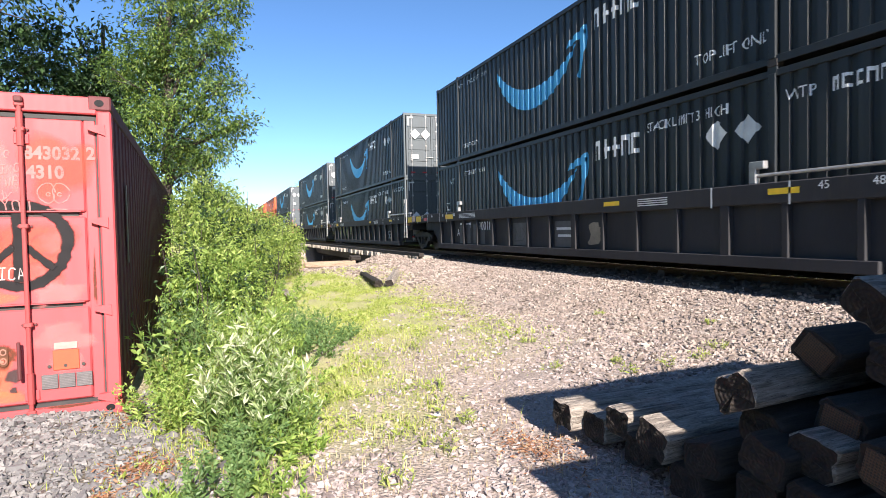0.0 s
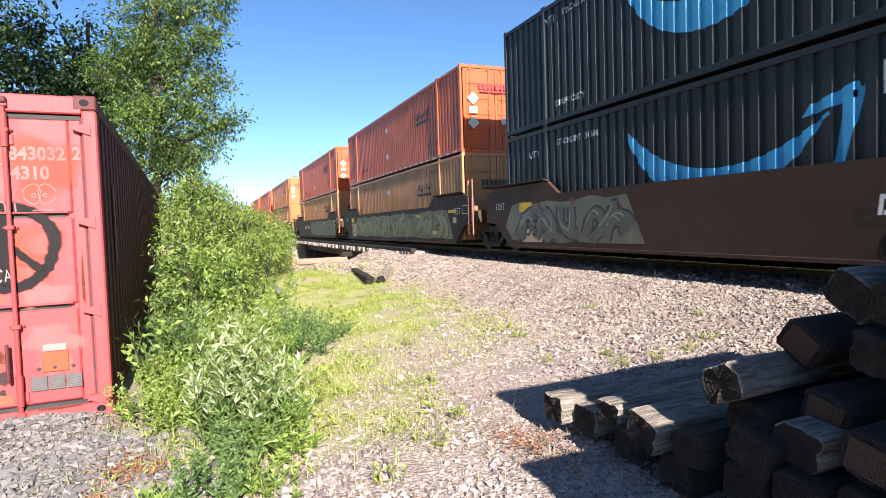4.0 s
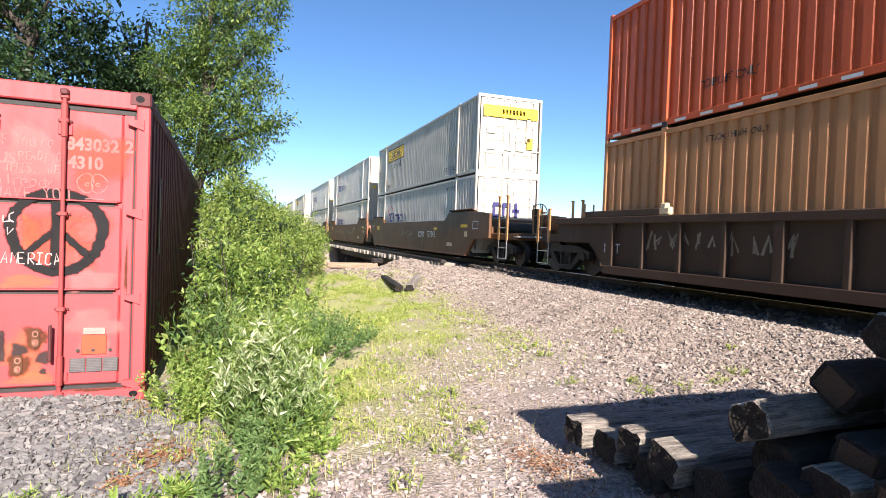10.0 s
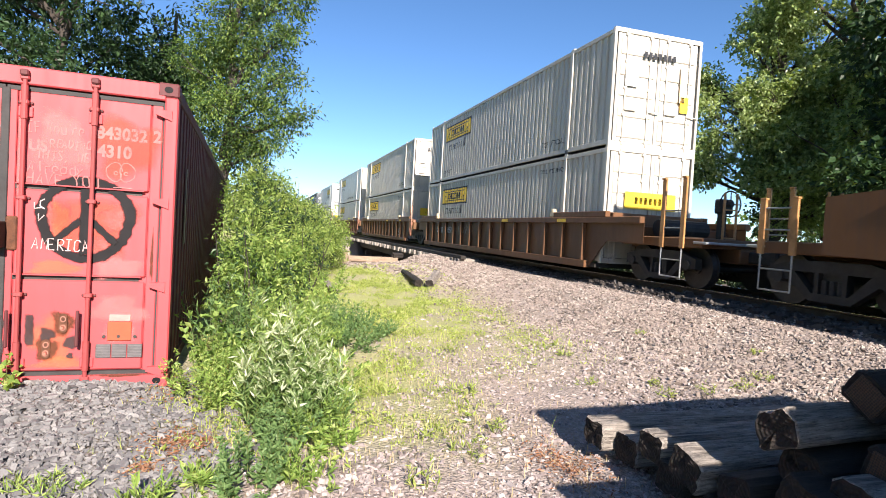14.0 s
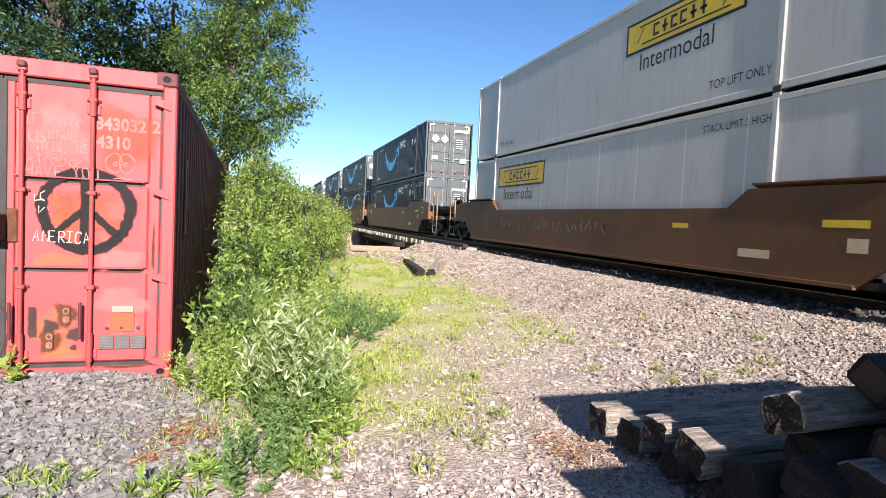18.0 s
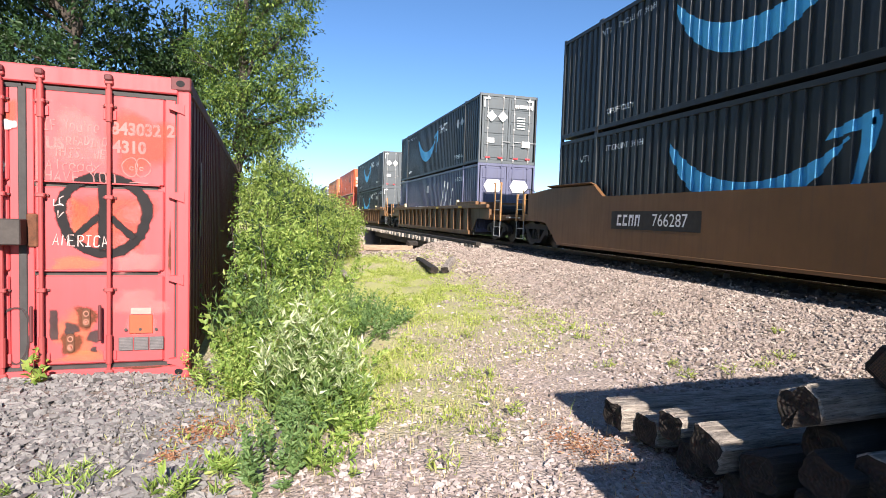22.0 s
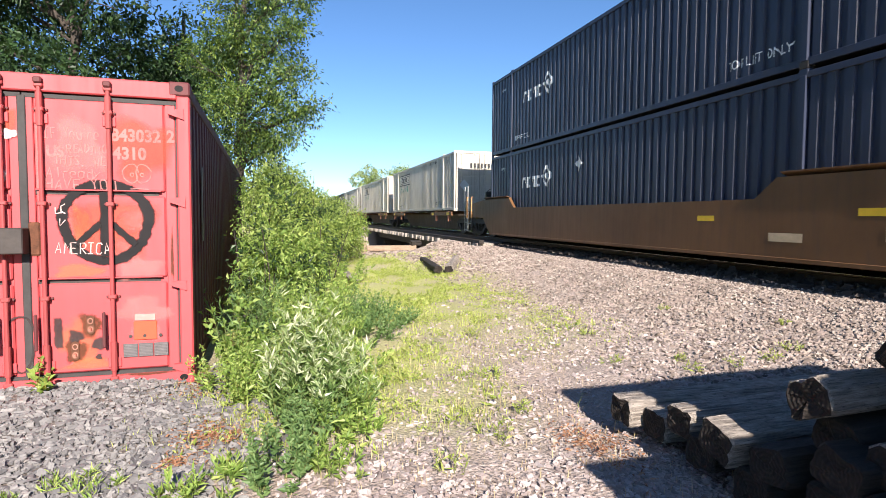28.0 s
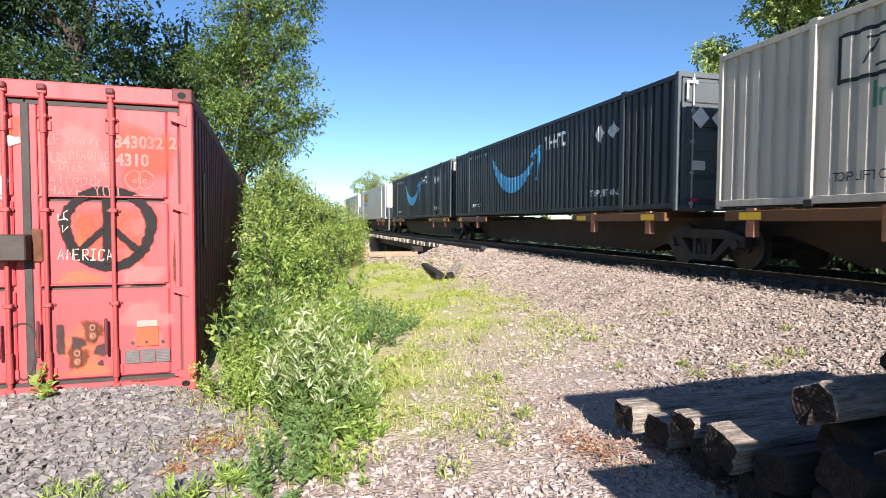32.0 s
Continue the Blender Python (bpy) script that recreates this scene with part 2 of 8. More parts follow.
M_BLACKPAINT = plain("black_spray_paint", (0.014, 0.013, 0.014), 0.6, vary=0.3)
M_BLACKPAINT.node_tree.nodes["Principled BSDF"].inputs["Specular IOR Level"].default_value = 0.12
M_RUBBER = plain("perished_door_rubber", (0.038, 0.034, 0.033), 0.75, vary=0.3)
M_REDROD = painted("worn_locking_bar_paint", (0.31, 0.052, 0.052), 0.5, fade=0.2, rust=0.35, dirt=0.3)
M_PALEMARK = plain("pale_metal_rim", (0.34, 0.15, 0.11), 0.7, vary=0.2)
M_GREYLINE = plain("bare_metal_scratch", (0.18, 0.16, 0.16), 0.5, vary=0.3)
M_RUSTY = plain("rusted_iron", (0.13, 0.05, 0.025), 0.85, 0.2, 0.5, 18, 0.5, 0.006)
M_ORANGEPLATE = plain("orange_plate", (0.60, 0.075, 0.028), 0.6, vary=0.12)
M_PALELABEL = plain("bleached_label", (0.52, 0.24, 0.21), 0.7, vary=0.25)
M_BARK = plain("bark", (0.065, 0.052, 0.042), 0.9, vary=0.35, scale=8, bumpy=0.8, dist=0.03)
M_STEM = plain("green_stem", (0.12, 0.14, 0.04), 0.7)
M_DRY = plain("dry_stalk", (0.42, 0.33, 0.18), 0.8)
M_LEAF_TREE = leafy("tree_leaf", (0.03, 0.065, 0.02), (0.095, 0.17, 0.04), (0.30, 0.39, 0.10), 0.38, 0.4)
# leaf colour darkened in place of shade, for crown interiors and unlit trees
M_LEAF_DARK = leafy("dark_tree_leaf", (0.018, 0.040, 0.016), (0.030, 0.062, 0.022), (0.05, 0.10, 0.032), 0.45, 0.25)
M_LEAF_BUSH = leafy("shrub_leaf", (0.10, 0.16, 0.036), (0.23, 0.33, 0.075), (0.43, 0.50, 0.16), 0.45, 0.42)
M_LEAF_WEED = leafy("weed_leaf", (0.11, 0.185, 0.04), (0.25, 0.37, 0.085), (0.46, 0.54, 0.18), 0.45, 0.42)
# near-black leaf colour stands in for the shade seen beneath the train
M_LEAF_SCRUB = leafy("shade_dark_scrub_leaf", (0.010, 0.022, 0.008), (0.018, 0.036, 0.011), (0.03, 0.055, 0.016), 0.55, 0.1)
M_LEAF_SILVER = leafy("mugwort_leaf", (0.16, 0.24, 0.08), (0.28, 0.35, 0.16), (0.60, 0.63, 0.46), 0.45, 0.3)
M_LEAF_MUG = leafy("mugwort_lower_leaf", (0.07, 0.125, 0.035), (0.13, 0.21, 0.06), (0.26, 0.36, 0.12), 0.45, 0.36)
M_LEAF_BLUE = leafy("clover_leaf", (0.08, 0.15, 0.05), (0.13, 0.22, 0.075), (0.22, 0.32, 0.12), 0.5, 0.36)
M_GRASS = leafy("grass_blade", (0.24, 0.31, 0.06), (0.40, 0.47, 0.11), (0.60, 0.58, 0.24), 0.55, 0.35)
M_ROSETTE = leafy("low_yard_weed_leaf", (0.18, 0.25, 0.05), (0.33, 0.40, 0.10), (0.48, 0.50, 0.19), 0.5, 0.35)
M_RIGHT = leafy("pale_tree_leaf", (0.14, 0.20, 0.065), (0.27, 0.35, 0.13), (0.50, 0.56, 0.30), 0.32, 0.38)
M_WEEDDRY = leafy("dry_litter", (0.16, 0.065, 0.03), (0.30, 0.14, 0.075), (0.42, 0.29, 0.19), 0.8, 0.1)

# ---------------------------------------------------------------- mesh helpers
def link_mesh(name, bm, material, parent=None, label="", m=None):
    me = bpy.data.meshes.new(name)
    bm.to_mesh(me)
    bm.free()
    if material:
        me.materials.append(material)
    ob = new(name, me)
    if parent:
        ob.parent = parent
    if m is not None:
        ob.matrix_local = m
    if label:
        ob["label"] = label
    return ob


def part(name, bm, material, parent, label=""):
    return link_mesh(name, bm, material, parent, label)


def put_box(bm, lo, hi, bev=0.0, m=None):
    r = bmesh.ops.create_cube(bm, size=1)
    vs = r["verts"]
    for v in vs:
        v.co = Vector([lo[i] + (v.co[i] + 0.5) * (hi[i] - lo[i]) for i in range(3)])
        if m is not None:
            v.co = m @ v.co
    if bev:
        es = {e for v in vs for e in v.link_edges}
        bmesh.ops.bevel(bm, geom=list(es), offset=bev, segments=1, affect="EDGES")
    return bm


def box_bm(lo, hi, bev=0.0):
    return put_box(bmesh.new(), lo, hi, bev)


def put_rod(bm, a, b, r, n=8, r2=None):
    a, b = Vector(a), Vector(b)
    d = b - a
    q = d.to_track_quat("Z", "Y").to_matrix().to_4x4()
    bmesh.ops.create_cone(bm, cap_ends=True, segments=n, radius1=r, radius2=r if r2 is None else r2, depth=d.length,
                          matrix=Matrix.Translation((a + b) / 2) @ q)
    return bm


def rod_bm(a, b, r, n=8):
    return put_rod(bmesh.new(), a, b, r, n)


def prism(bm, pts, axis, lo, hi):
    """Extrudes a closed outline, given as pairs in the two other axes, from lo to hi along the axis."""
    def at(p, v):
        c = list(p)
        c.insert(axis, v)
        return bm.verts.new(c)
    a = [at(p, lo) for p in pts]
    b = [at(p, hi) for p in pts]
    n = len(pts)
    bm.faces.new(a)
    bm.faces.new(b[::-1])
    for i in range(n):
        bm.faces.new((a[i], b[i], b[(i + 1) % n], a[(i + 1) % n]))
    bmesh.ops.recalc_face_normals(bm, faces=bm.faces)
    return bm


def mesh_np(name, verts, faces, material, smooth=False):
    """A mesh from arrays of vertices and equal-sided faces."""
    me = bpy.data.meshes.new(name)
    nf, k = faces.shape
    me.vertices.add(len(verts))
    me.vertices.foreach_set("co", np.ascontiguousarray(verts, np.float32).ravel())
    me.loops.add(nf * k)
    me.loops.foreach_set("vertex_index", np.ascontiguousarray(faces, np.int32).ravel())
    me.polygons.add(nf)
    me.polygons.foreach_set("loop_start", np.arange(0, nf * k, k, dtype=np.int32))
    me.polygons.foreach_set("loop_total", np.full(nf, k, np.int32))
    me.polygons.foreach_set("use_smooth", np.full(nf, smooth))
    me.update(calc_edges=True)
    me.materials.append(material)
    return me


def unit(v):
    return v / np.maximum(np.linalg.norm(v, axis=-1, keepdims=True), 1e-9)


RNG = np.random.default_rng(7)


def leaf_arrays(centres, outward, length, width, rng=RNG, droop=0.2, fold=0.25, scale=1.0):
    """A pointed leaf of four vertices and two folded triangles at each centre."""
    n = len(centres)
    d = unit(outward + rng.normal(0, 0.55, (n, 3)) + np.array([0, 0, -droop]))
    side = unit(np.cross(d, unit(rng.normal(0, 1, (n, 3)) * 0.6 + np.array([0, 0, 1.0]))))
    up = np.cross(side, d)
    ln = (length * rng.uniform(0.6, 1.3, n) * scale)[:, None]
    wd = (width * rng.uniform(0.7, 1.25, n) * scale)[:, None]
    base, tip = centres, centres + d * ln
    mid = centres + d * ln * 0.45 + up * wd * fold
    v = np.stack([base, mid + side * wd * 0.5, tip, mid - side * wd * 0.5], 1).reshape(-1, 3)
    i = np.arange(n)[:, None] * 4
    f = np.concatenate([i + [0, 1, 2], i + [0, 2, 3]], 1).reshape(-1, 3)
    return v, f


def smooth01(a, lo, hi):
    t = np.clip((a - lo) / (hi - lo), 0, 1)
    return t * t * (3 - 2 * t)


RAIL = 0.62      # top of the rails
TRACK = 9.335    # centre line of the track
BRIDGE_Y = 20.6  # the bank ends here; the track goes on over a timber bridge
BRIDGE_END = 52.0


def wobble(x, y):
    return 0.035 * np.sin(1.1 * x + 0.6 * y) + 0.03 * np.sin(0.7 * y - 1.9 * x + 1) + 0.018 * np.sin(3.1 * x + 2.3 * y) + 0.012 * np.sin(5.7 * y - 4.1 * x)


def ground_z(x, y):
    x, y = np.asarray(x, float), np.asarray(y, float)
    bank = (0.33 * smooth01(x, 4.4, 7.5) + 0.13 * smooth01(x, 7.9, 8.25)) * (1 - smooth01(x, 11.5, 14.0))
    heap = 0.28 * np.exp(-((x - 5.0) / 1.6) ** 2 - ((y - 17.5) / 3.0) ** 2)
    heap = heap + 0.40 * np.exp(-((x - 5.5) / 0.8) ** 2 - ((y - 19.3) / 1.3) ** 2)
    z = bank + heap * (1 - smooth01(x, 6, 7.5)) + wobble(x, y) * (1 - 0.7 * smooth01(x, 6.6, 7.4))
    z = z + 0.10 * smooth01(y, 6, 16) * (1 - smooth01(x, 3, 6))
    cut = smooth01(y, BRIDGE_Y, BRIDGE_Y + 0.5) * (1 - smooth01(y, BRIDGE_END - 4, BRIDGE_END)) * smooth01(x, 2.2, 3.0)
    far = smooth01(np.abs(x - 9), 14, 60) * 0.6
    return z * (1 - cut) - 2.6 * cut + far


def green_mask(x, y):
    """Where grass grows: over the middle of the yard, thinning towards the track and the front."""
    m = smooth01(y, 4.6, 8.5) * (1 - smooth01(x - 0.12 * y, 2.0, 4.2)) * (1 - smooth01(y, 16, 19.5))
    m = np.maximum(m, smooth01(x, -1.2, 0.2) * (1 - smooth01(x, 1.2, 2.4)) * smooth01(y, 3.0, 4.6) * (1 - smooth01(y, 19, 20.4)))
    n = 0.5 + 0.35 * np.sin(1.7 * x + 0.9 * y) * np.sin(1.3 * y - 0.8 * x + 2) + 0.25 * np.sin(4.1 * x - 2.9 * y)
    out = np.maximum(smooth01(x, 13, 15), 1 - smooth01(x, -6, -3.5))
    out = np.maximum(out, smooth01(y, 21, 30) * (1 - smooth01(x, 4, 5)))
    return np.clip(np.maximum(m * np.clip(0.45 + 0.7 * n, 0, 1), out), 0, 1)


def make_ground():
    xs = np.concatenate([[-600, -300, -150, -80, -40, -25, -15, -10, -7, -5.5, -4.5], np.arange(-3.8, 8.2, 0.13),
                         np.arange(8.3, 15, 0.5), [16, 18, 21, 25, 30, 40, 55, 80, 130, 220, 400, 700]])
    ys = np.concatenate([[-300, -150, -80, -40, -20, -12, -8, -5, -3], np.arange(-2, 0.9, 0.4), np.arange(1.0, 20.4, 0.14),
                         np.arange(20.5, 21.4, 0.1), np.arange(22, 54, 1.0), [58, 65, 75, 90, 120, 160, 220, 320, 500, 900]])
    X, Y = np.meshgrid(xs, ys)
    Z = ground_z(X, Y)
    near = (X > -4) & (X < 8) & (Y > 0) & (Y < 20.4)
    Z = Z + near * np.random.default_rng(1).normal(0, 0.008, X.shape)
    v = np.stack([X, Y, Z], -1).reshape(-1, 3)
    nx, ny = len(xs), len(ys)
    i = (np.arange(ny - 1)[:, None] * nx + np.arange(nx - 1)[None]).ravel()
    f = np.stack([i, i + 1, i + nx + 1, i + nx], 1)
    me = mesh_np("ground", v, f, M_GROUND, True)
    a = me.attributes.new("green", "FLOAT", "POINT")
    a.data.foreach_set("value", (green_mask(X, Y) * 0.85).astype(np.float32).ravel())
    # painted shade: track bed below the train, stone gaps before the container
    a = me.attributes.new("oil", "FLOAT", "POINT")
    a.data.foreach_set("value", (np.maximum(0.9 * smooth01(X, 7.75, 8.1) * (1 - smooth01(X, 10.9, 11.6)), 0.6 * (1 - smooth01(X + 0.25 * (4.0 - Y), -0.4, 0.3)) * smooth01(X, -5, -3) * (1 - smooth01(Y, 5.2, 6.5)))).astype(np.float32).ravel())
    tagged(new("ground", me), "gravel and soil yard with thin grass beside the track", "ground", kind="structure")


make_ground()


def stones(name, xy, size, material, label, seed, sink=0.42):
    """Crushed stone: each stone an irregular block of eight corners."""
    rng = np.random.default_rng(seed)
    n = len(xy)
    c = np.array([[-1, -1, -1], [1, -1, -1], [1, 1, -1], [-1, 1, -1], [-1, -1, 1], [1, -1, 1], [1, 1, 1], [-1, 1, 1]], float) * 0.5
    s = size * rng.lognormal(0, 0.26, n)[:, None]
    dims = np.stack([rng.uniform(0.9, 1.7, n), rng.uniform(0.6, 1.1, n), rng.uniform(0.35, 0.8, n)], 1) * s
    p = (c[None] + rng.normal(0, 0.17, (n, 8, 3))) * dims[:, None]
    p[:, 4:, 0] *= rng.uniform(0.3, 1.05, n)[:, None]
    p[:, 4:, 1] *= rng.uniform(0.3, 1.05, n)[:, None]
    p[:, 4:] += (rng.normal(0, 0.16, (n, 1, 3)) * dims[:, None])
    a, b = rng.uniform(0, 6.283, n), rng.normal(0, 0.42, n)
    ca, sa, cb, sb = np.cos(a), np.sin(a), np.cos(b), np.sin(b)
    y2, z2 = p[..., 1] * cb[:, None] - p[..., 2] * sb[:, None], p[..., 1] * sb[:, None] + p[..., 2] * cb[:, None]
    x3, y3 = p[..., 0] * ca[:, None] - y2 * sa[:, None], p[..., 0] * sa[:, None] + y2 * ca[:, None]
    z0 = ground_z(xy[:, 0], xy[:, 1]) + dims[:, 2] * (0.5 - sink) + rng.uniform(-0.2, 0.55, n) * size
    v = np.stack([x3 + xy[:, :1], y3 + xy[:, 1:], z2 + z0[:, None]], -1).reshape(-1, 3)
    q = np.array([[4, 5, 6, 7], [0, 1, 5, 4], [1, 2, 6, 5], [2, 3, 7, 6], [3, 0, 4, 7]])
    f = (np.arange(n)[:, None, None] * 8 + q[None]).reshape(-1, 4)
    return tagged(new(name, mesh_np(name, v, f, material)), label, "gravel", kind="stuff")


def scatter(n, x0, x1, y0, y1, keep, seed, near=1.0):
    rng = np.random.default_rng(seed)
    x = rng.uniform(x0, x1, n)
    y = y0 + (y1 - y0) * rng.uniform(0, 1, n) ** near
    k = rng.uniform(0, 1, n) < keep(x, y)
    return np.stack([x[k], y[k]], 1)


def under_container(x, y):
    return (x > -3.3) & (x < -0.5) & (y > 5.25) & (y < 18)


def bare(x, y):
    return (1 - 0.9 * green_mask(x, y)) * ~under_container(x, y)


stones("gravel", scatter(34000, -3.4, 0.7, 1.6, 6.0, lambda x, y: bare(x, y) * (1 - smooth01(x + 0.25 * (4.0 - y), -0.35, 0.5)), 11, 1.15), 0.029, M_GRAVEL, "loose grey angular crushed stone before the container", 12)
stones("gravel", scatter(29000, -0.4, 5.0, 1.6, 9.5, lambda x, y: bare(x, y) * smooth01(x, -0.3, 0.6) * (1 - 0.45 * smooth01(x, 0.2, 1.2) * smooth01(y, 2.6, 4.2)), 19, 1.3), 0.021, M_YARD, "fine mauve-grey stone chips trodden into the yard", 20, 0.5)
stones("ballast", scatter(64000, 3.0, 8.1, 2.2, 20.6, lambda x, y: smooth01(x, 3.0, 4.6) * (0.55 + 0.45 * smooth01(x, 4.5, 5.5)), 13, 1.5), 0.0262, M_BALLAST, "pinkish grey track ballast stones on the bank", 14)
stones("ballast", scatter(9000, 2.6, 7.0, 13, 20.6, lambda x, y: smooth01(x + 0.3 * (y - 13), 4.0, 5.2), 15), 0.045, M_BALLAST, "pale ballast stones heaped beside the bridge", 16)
stones("ballast", scatter(6500, 7.95, 11.5, 2.0, 20.6, lambda x, y: x * 0 + 1, 17, 1.3), 0.06, M_BEDSTONE, "grimy ballast stones between the ties, darkened for the train's shade", 18)


# ---------------------------------------------------------------- grass and weeds
def blades(name, xy, height, width, material, label, seed, lean=0.45):
    rng = np.random.default_rng(seed)
    n = len(xy)
    a = rng.uniform(0, 6.283, n)
    h = height * rng.lognormal(0, 0.4, n)
    off = np.stack([np.cos(a), np.sin(a)], 1) * (h * rng.uniform(0.1, lean, n))[:, None]
    z = ground_z(xy[:, 0], xy[:, 1]) - 0.01
    s = np.stack([-np.sin(a), np.cos(a)], 1) * (width * rng.uniform(0.6, 1.3, n))[:, None] * 0.5
    def at(p, dz):
        return np.concatenate([p, (z + dz)[:, None]], 1)
    v = np.stack([at(xy - s, 0 * h), at(xy + s, 0 * h), at(xy + off * 0.4 + s * 0.8, h * 0.6), at(xy + off * 0.4 - s * 0.8, h * 0.6), at(xy + off, h)], 1).reshape(-1, 3)
    i = np.arange(n)[:, None] * 5
    f = np.concatenate([i + [0, 1, 2], i + [0, 2, 3], i + [3, 2, 4]], 1).reshape(-1, 3)
    return tagged(new(name, mesh_np(name, v, f, material)), label, "grass", kind="stuff")


def clumpy(x, y):
    n = 1.2 * np.sin(1.9 * x - 0.6 * y + 0.5) * np.sin(1.1 * y + 0.7 * x) + np.sin(5.1 * x + 1.7 * y) * np.sin(4.3 * y - 2.2 * x + 1) + 0.7 * np.sin(11.0 * x - 7.0 * y) * np.sin(9.0 * y + 3.0 * x) + 0.5 * np.sin(2.1 * x + 2.9 * y)
    return green_mask(x, y) * smooth01(n, -1.3, 0.7) * ~under_container(x, y)


def rosettes(name, label, xy, leaf, width, material, seed, per=9):
    """Low leafy weeds: short leaves fanned out round each root."""
    rng = np.random.default_rng(seed)
    s = np.repeat(rng.lognormal(0, 0.4, len(xy)), per)
    c = np.repeat(xy, per, axis=0) + rng.normal(0, 0.018, (len(xy) * per, 2)) * s[:, None]
    a = rng.uniform(0, 6.283, len(c))
    o = np.stack([np.cos(a), np.sin(a), rng.uniform(0.15, 1.3, len(c))], 1)
    z = ground_z(c[:, 0], c[:, 1]) + rng.uniform(0.0, 0.03, len(c)) * s
    v, f = leaf_arrays(np.concatenate([c, z[:, None]], 1), unit(o) * 1.5, leaf, width, rng, 0.0, scale=s)
    tagged(new(name, mesh_np(name, v, f, material)), label, "weeds", kind="stuff")


blades("grass", scatter(160000, -1.2, 5.0, 2.6, 19.5, clumpy, 21, 1.25), 0.046, 0.0055, M_GRASS, "short yellow-green grass growing through gravel", 22, 0.9)
rosettes("ground_weeds", "low lime-green weeds spread in patches over the yard", scatter(30000, -0.6, 5.0, 3.0, 18.0, lambda x, y: clumpy(x, y) ** 1.5, 25, 1.2), 0.028, 0.010, M_ROSETTE, 26, 7)
blades("dry_grass", scatter(6000, -0.6, 3.4, 2.0, 7.5, lambda x, y: 0.6 * smooth01(x, -0.3, 0.6) * (1 - smooth01(x, 2.0, 3.4)), 23), 0.055, 0.004, M_DRY, "thin dry straw-coloured grass stalks", 24, 0.3)


def weed(name, label, xy, count, radius, height, leaf, width, material, seed, droop=0.15, per=34, top=None):
    """A weed: leafy stems of uneven height that lean outwards from each root."""
    e = new(name)
    e.location = (xy[0][0], xy[0][1], float(ground_z(*xy[0])))
    tagged(e, label, "plant")
    rng = np.random.default_rng(seed)
    k = max(3, count // per)
    c = np.repeat(np.array(xy, float), k, axis=0)
    n = len(c)
    a = rng.uniform(0, 6.283, n)
    rr = radius * np.sqrt(rng.uniform(0, 1, n))
    base = c + np.stack([np.cos(a), np.sin(a)], 1) * rr[:, None] * 0.75
    h = height * rng.uniform(0.45, 1.12, n) * (1.08 - 0.45 * (rr / radius) ** 2)
    z = ground_z(base[:, 0], base[:, 1])
    lean = np.stack([np.cos(a), np.sin(a)], 1) * (rr * 0.55)[:, None] + rng.normal(0, 0.12 * height, (n, 2))
    b3 = np.concatenate([base, z[:, None] - 0.02], 1)
    t3 = np.concatenate([base + lean, (z + h)[:, None]], 1)
    i = np.repeat(np.arange(n), per)
    t = rng.uniform(0.12, 1.0, n * per) ** 0.8
    if top:  # leaves sit in whorls
        t = np.clip(np.round(t * 6) / 6 + rng.normal(0, 0.012, n * per), 0.1, 1.02)
    p = b3[i] + (t3 - b3)[i] * t[:, None] + rng.normal(0, 0.008, (n * per, 3))
    ang = rng.uniform(0, 6.283, n * per)
    o = np.stack([np.cos(ang), np.sin(ang), 0.25 + 0.5 * t], 1)
    o = o + (t3 - b3)[i] / np.maximum(h[i], 0.05)[:, None] * 0.3
    inv = Matrix.Translation(-e.location)
    for kind, pick in ((material, t < 0.74), (top, t >= 0.74)) if top else ((material, t > 0),):
        v, f = leaf_arrays(p[pick], o[pick], leaf, width, rng, droop, scale=(1.25 - 0.7 * t[pick]) if not top else 1.15 - 0.35 * t[pick])
        ob = new("foliage", mesh_np("foliage", v, f, kind))
        ob.parent, ob.matrix_local = e, inv
        if kind is top:
            ob["label"] = "silvery pale leaf tops"
    # stems as thin three-sided spikes
    off = np.array([[0.004, 0, 0], [-0.002, 0.0035, 0], [-0.002, -0.0035, 0]])
    sv = np.concatenate([b3[:, None] + off[None], t3[:, None]], 1).reshape(-1, 3)
    j = np.arange(n)[:, None] * 4
    sf = np.concatenate([j + [0, 1, 3], j + [1, 2, 3], j + [2, 0, 3]], 1).reshape(-1, 3)
    st = new("stalk", mesh_np("stalk", sv, sf, M_STEM))
    st.parent, st.matrix_local = e, inv
    st["kind"] = "stuff"
    return e


weed("mugwort_plant", "tall mugwort with silvery pale leaf tops beside the red container", [(0.26, 4.2), (0.40, 4.3)], 1500, 0.24, 0.78, 0.10, 0.020, M_LEAF_MUG, 31, 0.05, 40, M_LEAF_SILVER)
weed("mugwort_plant", "silvery-leaved mugwort shoot leaning over gravel", [(0.52, 3.9), (0.46, 4.5)], 800, 0.22, 0.52, 0.08, 0.018, M_LEAF_MUG, 32, 0.05, 36, M_LEAF_SILVER)
weed("weed_plant", "blue-green leafy weed sprawling in front of the mugwort", [(0.14, 3.2), (0.22, 3.5), (0.10, 3.0), (0.3, 3.72)], 380, 0.17, 0.34, 0.055, 0.026, M_LEAF_BLUE, 34)
weed("weed_plant", "bright green leafy weed at the gravel edge", [(0.58, 3.65), (0.66, 4.0)], 300, 0.2, 0.30, 0.085, 0.03, M_LEAF_WEED, 37)
weed("weed_plant", "small bright green weed on dry litter", [(0.36, 3.2), (0.44, 3.05)], 150, 0.15, 0.2, 0.085, 0.024, M_LEAF_WEED, 38, 0.0, 14)
weed("weed_plant", "lime-green weed between the mugwort and clover", [(0.72, 4.7), (0.62, 4.4), (0.55, 5.1)], 320, 0.24, 0.36, 0.075, 0.03, M_LEAF_WEED, 39)
